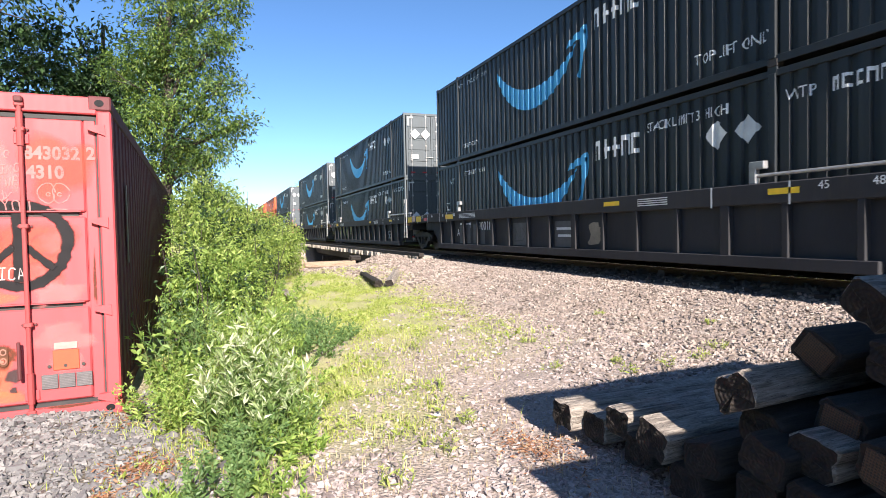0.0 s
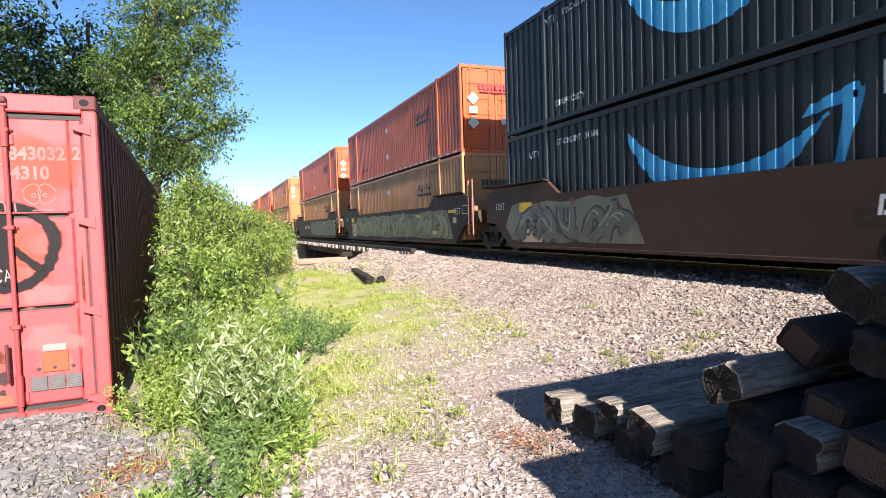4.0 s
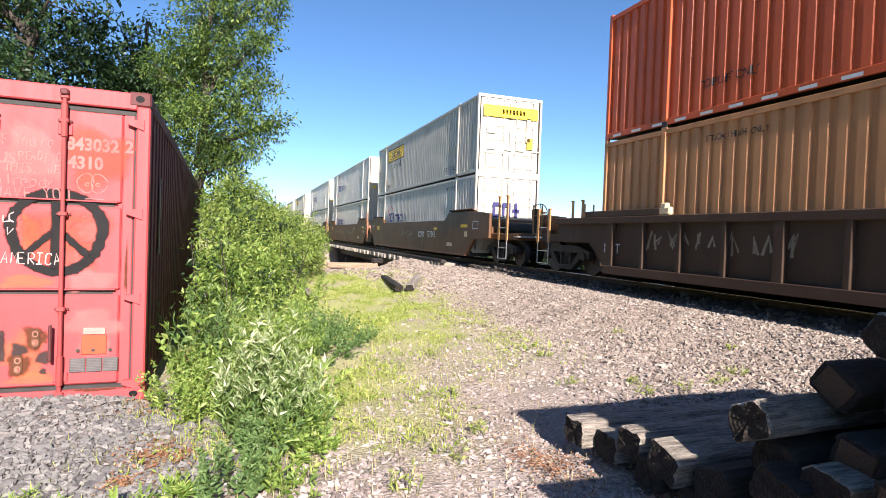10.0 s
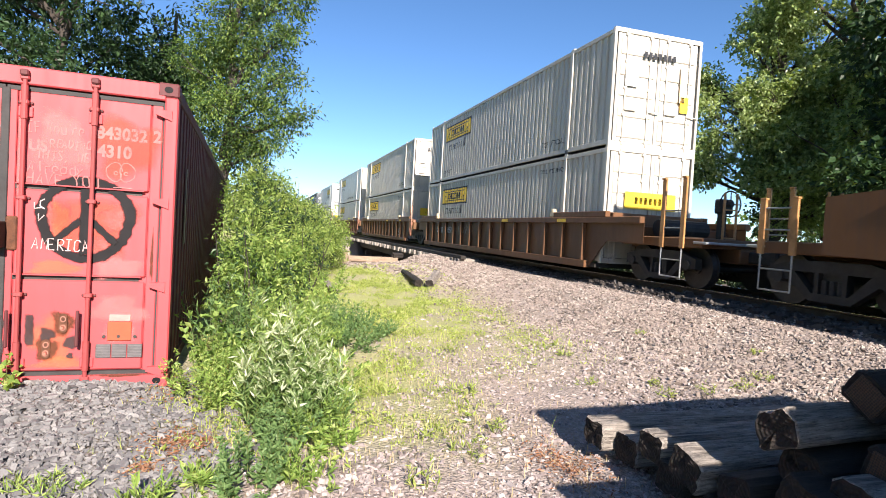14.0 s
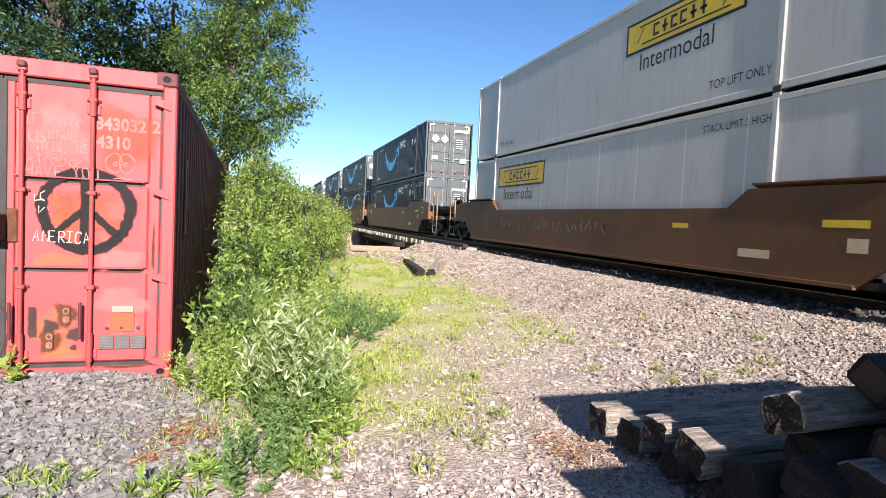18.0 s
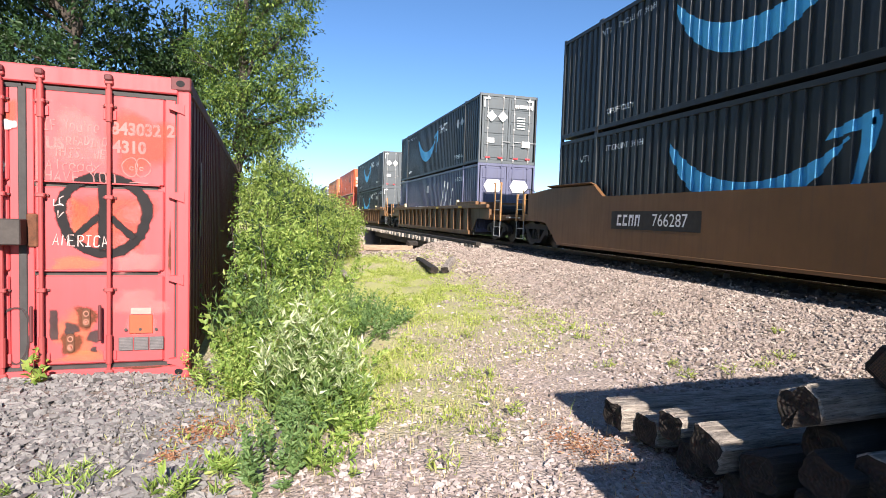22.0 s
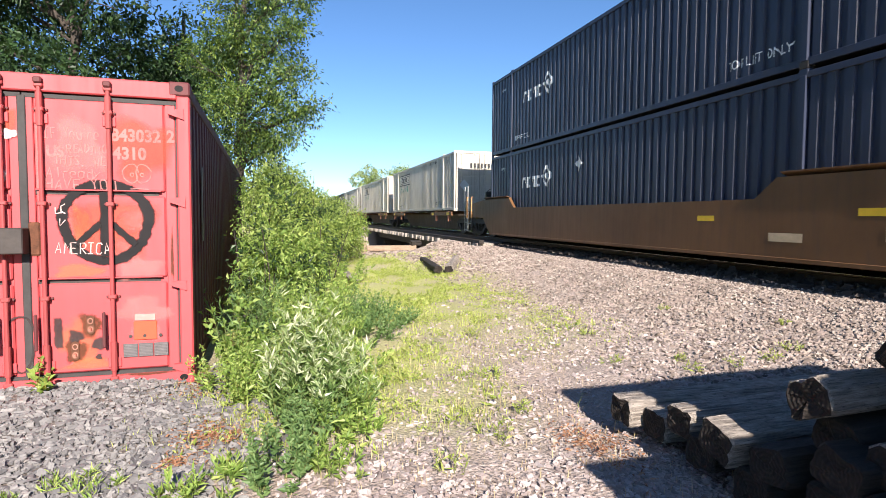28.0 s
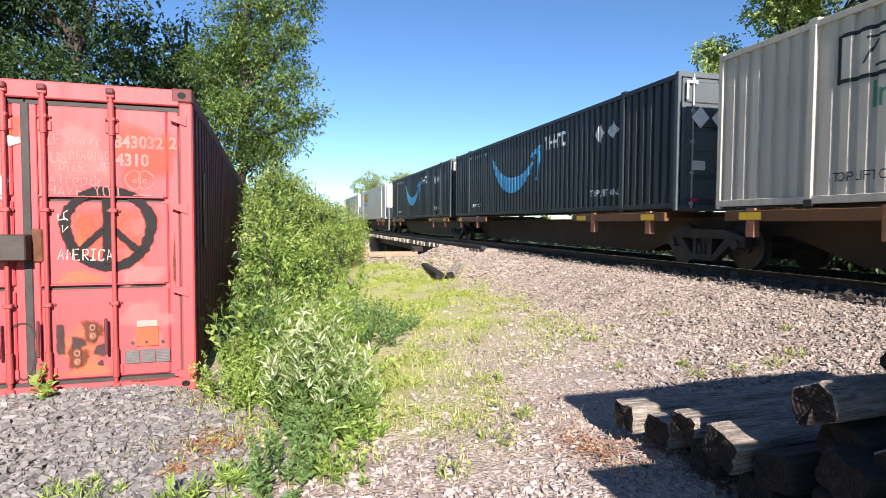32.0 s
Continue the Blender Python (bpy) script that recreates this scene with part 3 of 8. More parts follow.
weed("weed_plant", "bright yellow-green weed at the container corner", [(-0.15, 4.75), (0.02, 5.2), (-0.28, 5.1), (0.0, 4.85)], 620, 0.26, 0.42, 0.062, 0.026, M_LEAF_WEED, 40)
weed("weed_plant", "low green weed sprouting from the gravel in front", [(-0.22, 3.08), (-0.34, 3.04), (-0.12, 3.12)], 110, 0.15, 0.19, 0.09, 0.022, M_LEAF_WEED, 43, 0.0, 16)
weed("weed_plant", "thin low weed on the grey gravel", [(-1.05, 3.4), (-1.2, 3.3), (-0.8, 3.25)], 110, 0.22, 0.10, 0.08, 0.012, M_LEAF_WEED, 46, 0.0, 14)
weed("clover_patch", "dense dark blue-green clover mound at the shrub edge", [(1.25, 7.2), (1.5, 7.7), (0.95, 7.6), (1.3, 8.2), (1.0, 6.7), (1.15, 9.0)], 900, 0.40, 0.40, 0.06, 0.03, M_LEAF_BLUE, 49)
weed("weed_plant", "tall light green weed with broad leaves", [(0.55, 6.0), (0.35, 6.4), (0.62, 6.6), (0.2, 5.8), (0.4, 5.4)], 900, 0.32, 0.88, 0.078, 0.030, M_LEAF_WEED, 52)
weed("broadleaf_plant", "broad-leaved plant growing against the container corner", [(-0.32, 5.65), (-0.25, 5.85)], 90, 0.2, 0.8, 0.12, 0.075, M_LEAF_WEED, 55, 0.3, 10)
weed("vine_sprig", "small yellow-green vine sprig at the foot of the container door", [(-1.72, 5.12)], 40, 0.14, 0.24, 0.1, 0.07, M_LEAF_WEED, 58, 0.1, 8)
for k, (x, y, s) in enumerate([(1.46, 3.4, 0.13), (2.05, 4.9, 0.1), (3.4, 5.06, 0.12), (5.2, 4.66, 0.13), (3.9, 4.5, 0.1), (4.3, 4.45, 0.12), (3.75, 6.2, 0.1), (1.1, 3.0, 0.12), (2.3, 6.4, 0.14), (3.1, 7.4, 0.12), (4.1, 4.9, 0.09), (4.8, 4.5, 0.1), (5.6, 7.2, 0.11), (6.1, 5.6, 0.1), (1.9, 3.9, 0.08), (0.95, 5.2, 0.16)]):
    weed("weed_tuft", "small green weed tuft rooted in gravel", [(x, y)], 60, s * 0.9, s * (1.3 if x < 3 else 0.9), 0.065, 0.014, M_ROSETTE, 60 + 3 * k, 0.0, 10)


# ---------------------------------------------------------------- shrubs and trees
def blob_points(n, centre, radii, rng, hollow=0.55):
    d = unit(rng.normal(0, 1, (n, 3)))
    r = rng.uniform(hollow ** 3, 1, n) ** (1 / 3)
    return np.array(centre) + d * r[:, None] * np.array(radii), d


def sprays(name, blobs, density, leaf, width, material, parent, seed, twig=0.35, per=14, droop=0.35, label="", flat=1.0):
    """A crown: twigs spread through uneven lumps, each with a spray of leaves, gaps between them."""
    rng = np.random.default_rng(seed)
    ps, os_ = [], []
    for (cx, cy, cz, rx, ry, rz) in blobs:
        k = max(4, int(density * (rx * ry + rx * rz + ry * rz)))
        p, d = blob_points(k, (cx, cy, cz), (rx, ry, rz), rng)
        p = np.repeat(p, per, axis=0)
        d = np.repeat(d, per, axis=0)
        along = rng.uniform(0, 1, len(p))[:, None]
        dirs = unit(np.repeat(unit(d[::per] + rng.normal(0, 0.5, (k, 3)) + [0, 0, -0.15]), per, axis=0) * [1, 1, flat])
        p = p + dirs * along * twig + rng.normal(0, twig * 0.18, p.shape)
        ps.append(p)
        os_.append(unit(dirs + rng.normal(0, 0.45, p.shape)))
    v, f = leaf_arrays(np.concatenate(ps), np.concatenate(os_), leaf, width, rng, droop)
    ob = new(name, mesh_np(name, v, f, material))
    if parent:
        ob.parent = parent
        ob.matrix_local = Matrix.Translation(-parent.location)
    if label:
        ob["label"] = label
    return ob


def limb(bm, a, b, r1, r2, rnd, bend=0.12, steps=4):
    """A tapering, slightly bent limb."""
    a, b = Vector(a), Vector(b)
    ln = (b - a).length
    last, lr = a, r1
    for i in range(1, steps + 1):
        t = i / steps
        p = a.lerp(b, t) + (Vector((rnd.uniform(-1, 1), rnd.uniform(-1, 1), rnd.uniform(-0.5, 0.5))) * bend * ln / steps if i < steps else Vector())
        r = r1 + (r2 - r1) * t
        put_rod(bm, last, p, lr, 8, r)
        last, lr = p, r
    return last


def break_up(blobs, n, seed):
    """Splits each lump into smaller, scattered ones, so that the outline is ragged and dark gaps open up."""
    rnd = random.Random(seed)
    out = []
    for (x, y, z, rx, ry, rz) in blobs:
        for _ in range(n):
            d = Vector((rnd.gauss(0, 1), rnd.gauss(0, 1), rnd.gauss(0, 1))).normalized() * rnd.uniform(0.45, 1.0)
            k = rnd.uniform(0.24, 0.5)
            zz = z + d.z * rz * 0.85
            out.append((x + d.x * rx * 0.8, y + d.y * ry * 0.8, max(zz, 0.15), rx * k, ry * k * 0.8, rz * k * 0.8))
    return out


def tree(name, label, base, height, trunk_r, blobs, density, leaf, width, material, seed, per=14, twig=0.4, lean=(0, 0), droop=0.35, ragged=0, inner=0.0):
    e = new(name)
    z0 = float(ground_z(*base))
    e.location = (base[0], base[1], z0)
    tagged(e, label, "tree")
    rnd = random.Random(seed)
    bm = bmesh.new()
    top = (lean[0], lean[1], height)
    limb(bm, (0, 0, -0.1), top, trunk_r, trunk_r * 0.3, rnd, 0.12, 6)
    part("trunk", bm, M_BARK, e)
    bm = bmesh.new()
    for b in blobs:
        t = min(0.9, max(0.2, (b[2] - z0 - b[5] * 0.5) / height * 0.85))
        s = Vector(top) * t
        tip = Vector((b[0] - base[0], b[1] - base[1], b[2] - z0))
        limb(bm, s, tip, trunk_r * 0.4, 0.02, rnd, 0.2)
        for _ in range(4):
            q = tip + Vector((rnd.uniform(-1, 1) * b[3], rnd.uniform(-1, 1) * b[4], rnd.uniform(-0.6, 0.9) * b[5])) * 0.75
            limb(bm, s.lerp(tip, rnd.uniform(0.5, 0.95)), q, trunk_r * 0.12, 0.008, rnd, 0.25, 3)
    part("branching", bm, M_BARK, e)["kind"] = "stuff"
    sprays("crown", break_up(blobs, ragged, seed) if ragged else blobs, density, leaf, width, material, e, seed + 1, twig, per, droop)
    # inner leaves get the darker colour in place of shade within the crown
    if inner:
        sprays("inner_crown", [(b[0], b[1], b[2], b[3] * 0.8, b[4] * 0.8, b[5] * 0.85) for b in blobs], density * inner, leaf, width, M_LEAF_DARK, e, seed + 5, twig, per, droop, "inner leaves coloured dark for shade")
    return e


def lumps(n, box, size, seed):
    rnd = random.Random(seed)
    out = []
    for _ in range(n):
        s = rnd.uniform(*size)
        out.append((rnd.uniform(*box[0]), rnd.uniform(*box[1]), rnd.uniform(*box[2]), s * rnd.uniform(0.8, 1.3), s * rnd.uniform(0.8, 1.3), s * rnd.uniform(0.55, 0.9)))
    return out

def shrub(label, blobs, density, leaf, width, material, seed, twig=0.3, per=12, ragged=0):
    e = new("shrub")
    b0 = blobs[0]
    e.location = (b0[0], b0[1], float(ground_z(b0[0], b0[1])))
    tagged(e, label, "shrub")
    rnd = random.Random(seed)
    bm = bmesh.new()
    for b in blobs:
        for _ in range(5):
            x, y = b[0] + rnd.uniform(-0.5, 0.5) * b[3], b[1] + rnd.uniform(-0.5, 0.5) * b[4]
            z = float(ground_z(x, y))
            limb(bm, Vector((x, y, z - 0.05)) - e.location, Vector((x + rnd.uniform(-1, 1) * b[3] * 0.6, y + rnd.uniform(-1, 1) * b[4] * 0.6, b[2] + b[5] * rnd.uniform(0.2, 0.95))) - e.location, 0.014, 0.004, rnd, 0.15, 3)
    part("branching", bm, M_BARK, e)["kind"] = "stuff"
    if ragged:
        small = break_up(blobs, ragged, seed + 2)
        sprays("leaves", small[::2], density * 1.5, leaf, width, material, e, seed + 1, twig, per, 0.25)
        sprays("leaves", small[1::2], density * 1.9, leaf * 0.62, width * 0.55, material, e, seed + 3, twig * 0.8, per, 0.25, "smaller narrow leaves")
        # dark core leaves put the shrub's inner shade into the colour
        sprays("leaves", [(b[0], b[1], b[2], b[3] * 0.6, b[4] * 0.7, b[5] * 0.7) for b in blobs], density * 0.8, leaf, width, M_LEAF_DARK, e, seed + 4, twig, per, 0.25, "inner leaves coloured dark for shade")
    else:
        sprays("leaves", blobs, density, leaf, width, material, e, seed + 1, twig, per, 0.25)
    return e


shrub("bright green leafy shrubs crowding the side of the red container", [(-0.12, 7.6, 0.75, 0.42, 0.9, 0.75), (0.0, 9.2, 1.05, 0.5, 1.0, 1.0), (0.25, 8.3, 0.55, 0.5, 0.9, 0.55), (0.45, 9.8, 0.6, 0.55, 1.0, 0.6)], 74, 0.085, 0.034, M_LEAF_WEED, 101, 0.2, 12, 11)
shrub("dense light green shrubs as tall as the container", [(0.0, 11.2, 1.35, 0.65, 1.1, 1.25), (0.2, 12.8, 1.6, 0.8, 1.0, 1.3), (-0.1, 14.4, 1.9, 0.8, 1.0, 1.1), (0.8, 11.8, 0.8, 0.6, 1.0, 0.8)], 66, 0.088, 0.036, M_LEAF_BUSH, 104, 0.24, 12, 13)
shrub("light green shrubs leaning out over the grass by the bridge", [(0.95, 14.2, 1.1, 0.8, 1.1, 1.0), (1.35, 16.2, 0.95, 0.85, 1.1, 0.9), (1.9, 17.6, 0.85, 0.65, 0.9, 0.75), (0.5, 16.8, 1.6, 0.9, 1.2, 1.0), (2.2, 18.8, 0.75, 0.5, 0.7, 0.6)], 62, 0.092, 0.038, M_LEAF_BUSH, 107, 0.24, 12, 13)
shrub("tangled shrubs on the slope below the bridge", [(1.2, 20.5, 1.3, 1.2, 1.5, 1.2), (0.2, 19.5, 1.9, 1.2, 1.3, 1.2), (2.2, 24.0, 0.9, 1.0, 1.8, 1.2), (1.4, 28.0, 1.6, 1.6, 2.2, 1.6)], 36, 0.105, 0.045, M_LEAF_BUSH, 110, 0.32, 11, 9)
weed("weed_strip", "knee-high mixed weeds along the shrub edge", [(0.45, 7.2), (0.75, 8.6), (0.9, 9.6), (1.2, 10.6), (1.4, 12.0), (0.6, 5.3), (1.7, 13.4)], 420, 0.42, 0.5, 0.10, 0.034, M_LEAF_WEED, 113)
weed("weed_strip", "dark narrow-leaved weeds in the shade of the container", [(-0.25, 6.4), (-0.18, 6.9), (0.05, 6.3)], 420, 0.3, 0.85, 0.14, 0.024, M_LEAF_BLUE, 116)

tree("broadleaf_tree", "tall ash-like tree with drooping light green sprays behind the container", (-1.2, 16.5), 8.6, 0.16,
     [(-0.9, 16, 4.0, 1.1, 1.2, 0.9), (-0.1, 15.6, 4.6, 0.8, 1.0, 0.7), (-1.4, 16.4, 5.4, 1.2, 1.3, 0.9), (-0.2, 15.8, 6.0, 1.0, 1.1, 0.8), (0.5, 15.4, 4.15, 0.55, 0.6, 0.3), (0.85, 15.2, 4.25, 0.3, 0.4, 0.14),
      (-1.0, 16.0, 7.0, 1.3, 1.2, 0.9), (0.3, 15.6, 7.3, 0.8, 0.9, 0.6), (-0.4, 16.2, 8.4, 1.5, 1.3, 0.9), (-1.7, 16.6, 3.4, 0.7, 1.0, 0.6), (-0.6, 15.8, 3.3, 0.6, 0.8, 0.4), (0.2, 15.5, 3.4, 0.5, 0.7, 0.35), (0.45, 15.5, 5.3, 0.5, 0.6, 0.3), (0.55, 15.4, 6.3, 0.45, 0.5, 0.3)],
     122, 0.105, 0.044, M_LEAF_TREE, 121, 13, 0.36, (0.4, -0.4), 0.5, 7, 0.12)
# nothing shades the next three trees; their shade is in the leaf colour
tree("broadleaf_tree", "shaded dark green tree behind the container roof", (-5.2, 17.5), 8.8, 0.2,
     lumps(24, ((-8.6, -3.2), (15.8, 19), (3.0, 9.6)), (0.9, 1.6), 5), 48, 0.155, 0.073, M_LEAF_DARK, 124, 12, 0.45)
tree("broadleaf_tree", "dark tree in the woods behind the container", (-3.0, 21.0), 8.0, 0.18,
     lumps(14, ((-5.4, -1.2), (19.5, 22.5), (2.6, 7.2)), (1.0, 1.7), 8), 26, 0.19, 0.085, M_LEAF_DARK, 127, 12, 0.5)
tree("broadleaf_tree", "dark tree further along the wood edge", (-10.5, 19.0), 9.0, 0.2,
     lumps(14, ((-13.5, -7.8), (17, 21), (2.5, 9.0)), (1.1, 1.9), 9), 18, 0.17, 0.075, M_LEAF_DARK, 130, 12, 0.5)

tree("maple_tree", "large full-crowned maple beyond the track", (22.6, 21.0), 13.0, 0.35,
     lumps(30, ((20.4, 24.8), (18.8, 23.0), (3.0, 14.0)), (1.0, 1.8), 12) + lumps(9, ((19.2, 20.6), (22.2, 24.0), (4.3, 9.6)), (0.9, 1.3), 13), 42, 0.17, 0.12, M_RIGHT, 133, 12, 0.45, (0.3, 0.3), 0.3, 6)
tree("maple_tree", "tall broadleaf tree with gaps beyond the track", (24.5, 19.0), 14.0, 0.35,
     lumps(24, ((21.5, 28.0), (16.5, 21.5), (3.5, 15.0)), (1.3, 2.2), 15), 26, 0.20, 0.14, M_RIGHT, 136, 12, 0.5, (0, 0), 0.3, 6)
tree("maple_tree", "dark broadleaf tree beyond the track", (26.0, 12.5), 14.0, 0.35,
     lumps(22, ((22.5, 29.5), (9.5, 16.0), (3.0, 14.5)), (1.4, 2.3), 18), 20, 0.22, 0.15, M_RIGHT, 139, 12, 0.5, (0, 0), 0.3, 6)
# out of view, added only to throw shade on the maple behind
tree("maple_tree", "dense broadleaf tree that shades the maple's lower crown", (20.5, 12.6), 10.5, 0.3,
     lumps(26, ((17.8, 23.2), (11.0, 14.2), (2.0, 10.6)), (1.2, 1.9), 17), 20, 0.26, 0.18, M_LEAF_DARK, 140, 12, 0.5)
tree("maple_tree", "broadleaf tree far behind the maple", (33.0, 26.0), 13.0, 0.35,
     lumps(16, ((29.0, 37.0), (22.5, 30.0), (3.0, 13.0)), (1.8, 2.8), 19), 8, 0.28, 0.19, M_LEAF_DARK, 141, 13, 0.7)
tree("far_tree", "small round tree on the horizon beyond the bridge", (19.5, 118.0), 9.5, 0.3,
     lumps(12, ((14.5, 25.5), (116, 121), (7.2, 10.6)), (1.4, 2.2), 21), 9, 0.38, 0.2, M_RIGHT, 142, 10, 0.8)
# far-side scrub: its shade comes from the leaf colour
for k in range(7):
    y0 = -6.0 + 8.0 * k
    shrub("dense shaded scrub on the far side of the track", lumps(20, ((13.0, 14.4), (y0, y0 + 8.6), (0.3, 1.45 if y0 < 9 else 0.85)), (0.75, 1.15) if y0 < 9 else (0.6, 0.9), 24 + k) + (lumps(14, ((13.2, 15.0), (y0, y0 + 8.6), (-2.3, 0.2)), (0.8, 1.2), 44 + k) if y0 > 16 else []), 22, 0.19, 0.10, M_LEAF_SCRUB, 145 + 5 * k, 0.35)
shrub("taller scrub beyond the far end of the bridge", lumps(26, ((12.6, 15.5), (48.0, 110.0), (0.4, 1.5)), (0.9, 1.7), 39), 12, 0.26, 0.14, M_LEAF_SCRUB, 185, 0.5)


def far_woods():
    bl = lumps(60, ((-26, 2.0), (62, 140), (1.5, 6.0)), (2.6, 4.6), 31) + lumps(110, ((20, 140), (60, 260), (0.2, 1.4)), (1.5, 2.8), 32)
    bl += lumps(70, ((75, 150), (-30, 90), (1.0, 4.0)), (3.0, 5.0), 33) + lumps(50, ((-60, -14), (-30, 60), (1.5, 8.0)), (2.5, 4.5), 34)
    ob = sprays("far_woods", bl, 0.42, 0.85, 0.55, M_LEAF_TREE, None, 148, 0.9, 12)
    tagged(ob, "distant belt of green woods along the line", "woods", kind="stuff")


far_woods()

# ---------------------------------------------------------------- lettering
def text_bm(words, size, squeeze=1.0, bold=0.0):
    """A flat bmesh of lettering, centred, from the built-in font."""
    cu = bpy.data.curves.new("lettering", "FONT")
    cu.body, cu.size, cu.align_x, cu.align_y = words, size, "CENTER", "CENTER"
    cu.resolution_u = 3
    cu.offset = bold
    ob = bpy.data.objects.new("lettering", cu)
    me = bpy.data.meshes.new_from_object(ob)
    bm = bmesh.new()
    bm.from_mesh(me)
    for v in bm.verts:
        v.co.x *= squeeze
    bpy.data.objects.remove(ob)
    bpy.data.curves.remove(cu)
    bpy.data.meshes.remove(me)
    return bm


def shape_bm(outlines):
    """A flat bmesh of closed outlines in x and y."""
    bm = bmesh.new()
    for pts in outlines:
        bm.faces.new([bm.verts.new((x, y, 0)) for x, y in pts])
    return bm


def arc_strip(r1, r2, a0, a1, n=24, cx=0, cy=0, sy=1.0):
    """Outlines of a curved band."""
    out = []
    for i in range(n):
        a, b = a0 + (a1 - a0) * i / n, a0 + (a1 - a0) * (i + 1) / n
        ra, rb = (r1, r1) if not callable(r1) else (r1(i / n), r1((i + 1) / n))
        sa, sb = (r2, r2) if not callable(r2) else (r2(i / n), r2((i + 1) / n))
        out.append([(cx + ra * math.cos(a), cy + sy * ra * math.sin(a)), (cx + sa * math.cos(a), cy + sy * sa * math.sin(a)),
                    (cx + sb * math.cos(b), cy + sy * sb * math.sin(b)), (cx + rb * math.cos(b), cy + sy * rb * math.sin(b))])
    return out


def rect(x, y, w, h, lean=0.0):
    return [(x - w / 2 - lean * h / 2, y - h / 2), (x + w / 2 - lean * h / 2, y - h / 2), (x + w / 2 + lean * h / 2, y + h / 2), (x - w / 2 + lean * h / 2, y + h / 2)]


def diamond(x, y, w, h):
    return [(x - w / 2, y), (x, y - h / 2), (x + w / 2, y), (x, y + h / 2)]


# ---------------------------------------------------------------- track and bridge
def make_track():
    e = tagged(new("track"), "single railway track of steel rails on dark timber ties in ballast", "track", kind="structure")
    for sx in (-0.755, 0.755):
        bm = bmesh.new()
        x = TRACK + sx
        prism(bm, [(x - 0.07, RAIL - 0.17), (x + 0.07, RAIL - 0.17), (x + 0.07, RAIL - 0.15), (x + 0.01, RAIL - 0.13), (x + 0.01, RAIL - 0.045), (x + 0.036, RAIL - 0.03), (x + 0.036, RAIL - 0.004),
                   (x - 0.036, RAIL - 0.004), (x - 0.036, RAIL - 0.03), (x - 0.01, RAIL - 0.045), (x - 0.01, RAIL - 0.13), (x - 0.07, RAIL - 0.15)], 1, -80, 400)
        r = part("rail", bm, M_RAIL, e, "rusty steel rail with a polished head")
        part("rail_head", box_bm((x - 0.034, -80, RAIL - 0.004), (x + 0.034, 400, RAIL), 0.0), M_RAILTOP, r, "polished running surface")
    rnd = random.Random(3)
    me = bpy.data.meshes.new("tie")
    bm = box_bm((-1.3, -0.115, -0.18), (1.3, 0.115, 0), 0.012)
    bm.to_mesh(me)
    bm.free()
    me.materials.append(M_TIE)
    y = -3.0
    while y < BRIDGE_Y - 0.3:
        t = new("tie", me)
        t.parent = e
        t.matrix_local = pose(TRACK + rnd.uniform(-0.05, 0.05), y, RAIL - 0.17, 0, 0, rnd.uniform(-1, 1))
        y += 0.53
    bm = bmesh.new()
    for k in range(90):
        put_box(bm, (TRACK - 1.3, BRIDGE_END + 0.55 * k, RAIL - 0.35), (TRACK + 1.3, BRIDGE_END + 0.55 * k + 0.23, RAIL - 0.17))
    o = part("far_ties", bm, M_TIE, e, "row of dark ties far down the line")
    o["kind"] = "stuff"


make_track()


def make_bridge():
    e = tagged(new("railway_bridge"), "low open-deck timber railway bridge with long ties over a ditch", "bridge")
    e.location = (TRACK, BRIDGE_Y, -2.6)
    inv = Matrix.Translation(-e.location)
    rnd = random.Random(5)
    me = bpy.data.meshes.new("bridge_tie")
    bm = box_bm((-2.15, -0.115, -0.22), (2.1, 0.115, 0), 0.01)
    bm.to_mesh(me)
    bm.free()
    me.materials.append(M_TIE_GREY)
    y = BRIDGE_Y + 0.1
    while y < BRIDGE_END:
        t = new("bridge_tie", me)
        t.parent = e
        t.matrix_local = inv @ pose(TRACK + rnd.uniform(-0.08, 0.08), y, RAIL - 0.17 + rnd.uniform(-0.01, 0.01))
        y += 0.42
    for x in (-0.9, -0.4, 0.4, 0.9):
        o = part("stringer", box_bm((TRACK + x - 0.2, BRIDGE_Y - 0.4, RAIL - 0.95), (TRACK + x + 0.2, BRIDGE_END + 0.3, RAIL - 0.385), 0.01), M_TIE, e, "thick dark timber stringer")
        o.matrix_local = inv
    o = part("edge_beam", box_bm((TRACK - 2.1, BRIDGE_Y - 0.2, RAIL - 0.17), (TRACK - 1.9, BRIDGE_END, RAIL - 0.03), 0.01), M_TIE, e, "dark guard timber along the deck edge")
    o.matrix_local = inv
    for yy in (BRIDGE_Y + 7.5, BRIDGE_Y + 15, BRIDGE_Y + 22.5):
        for x in (-1.3, -0.45, 0.45, 1.3):
            o = part("pile", rod_bm((TRACK + x * 1.15, yy, -2.9), (TRACK + x, yy, RAIL - 1.2), 0.17, 10), M_TIE, e)
            o.matrix_local = inv
        o = part("pile_cap", box_bm((TRACK - 1.9, yy - 0.18, RAIL - 1.25), (TRACK + 1.9, yy + 0.18, RAIL - 0.95), 0.01), M_TIE, e)
        o.matrix_local = inv


make_bridge()


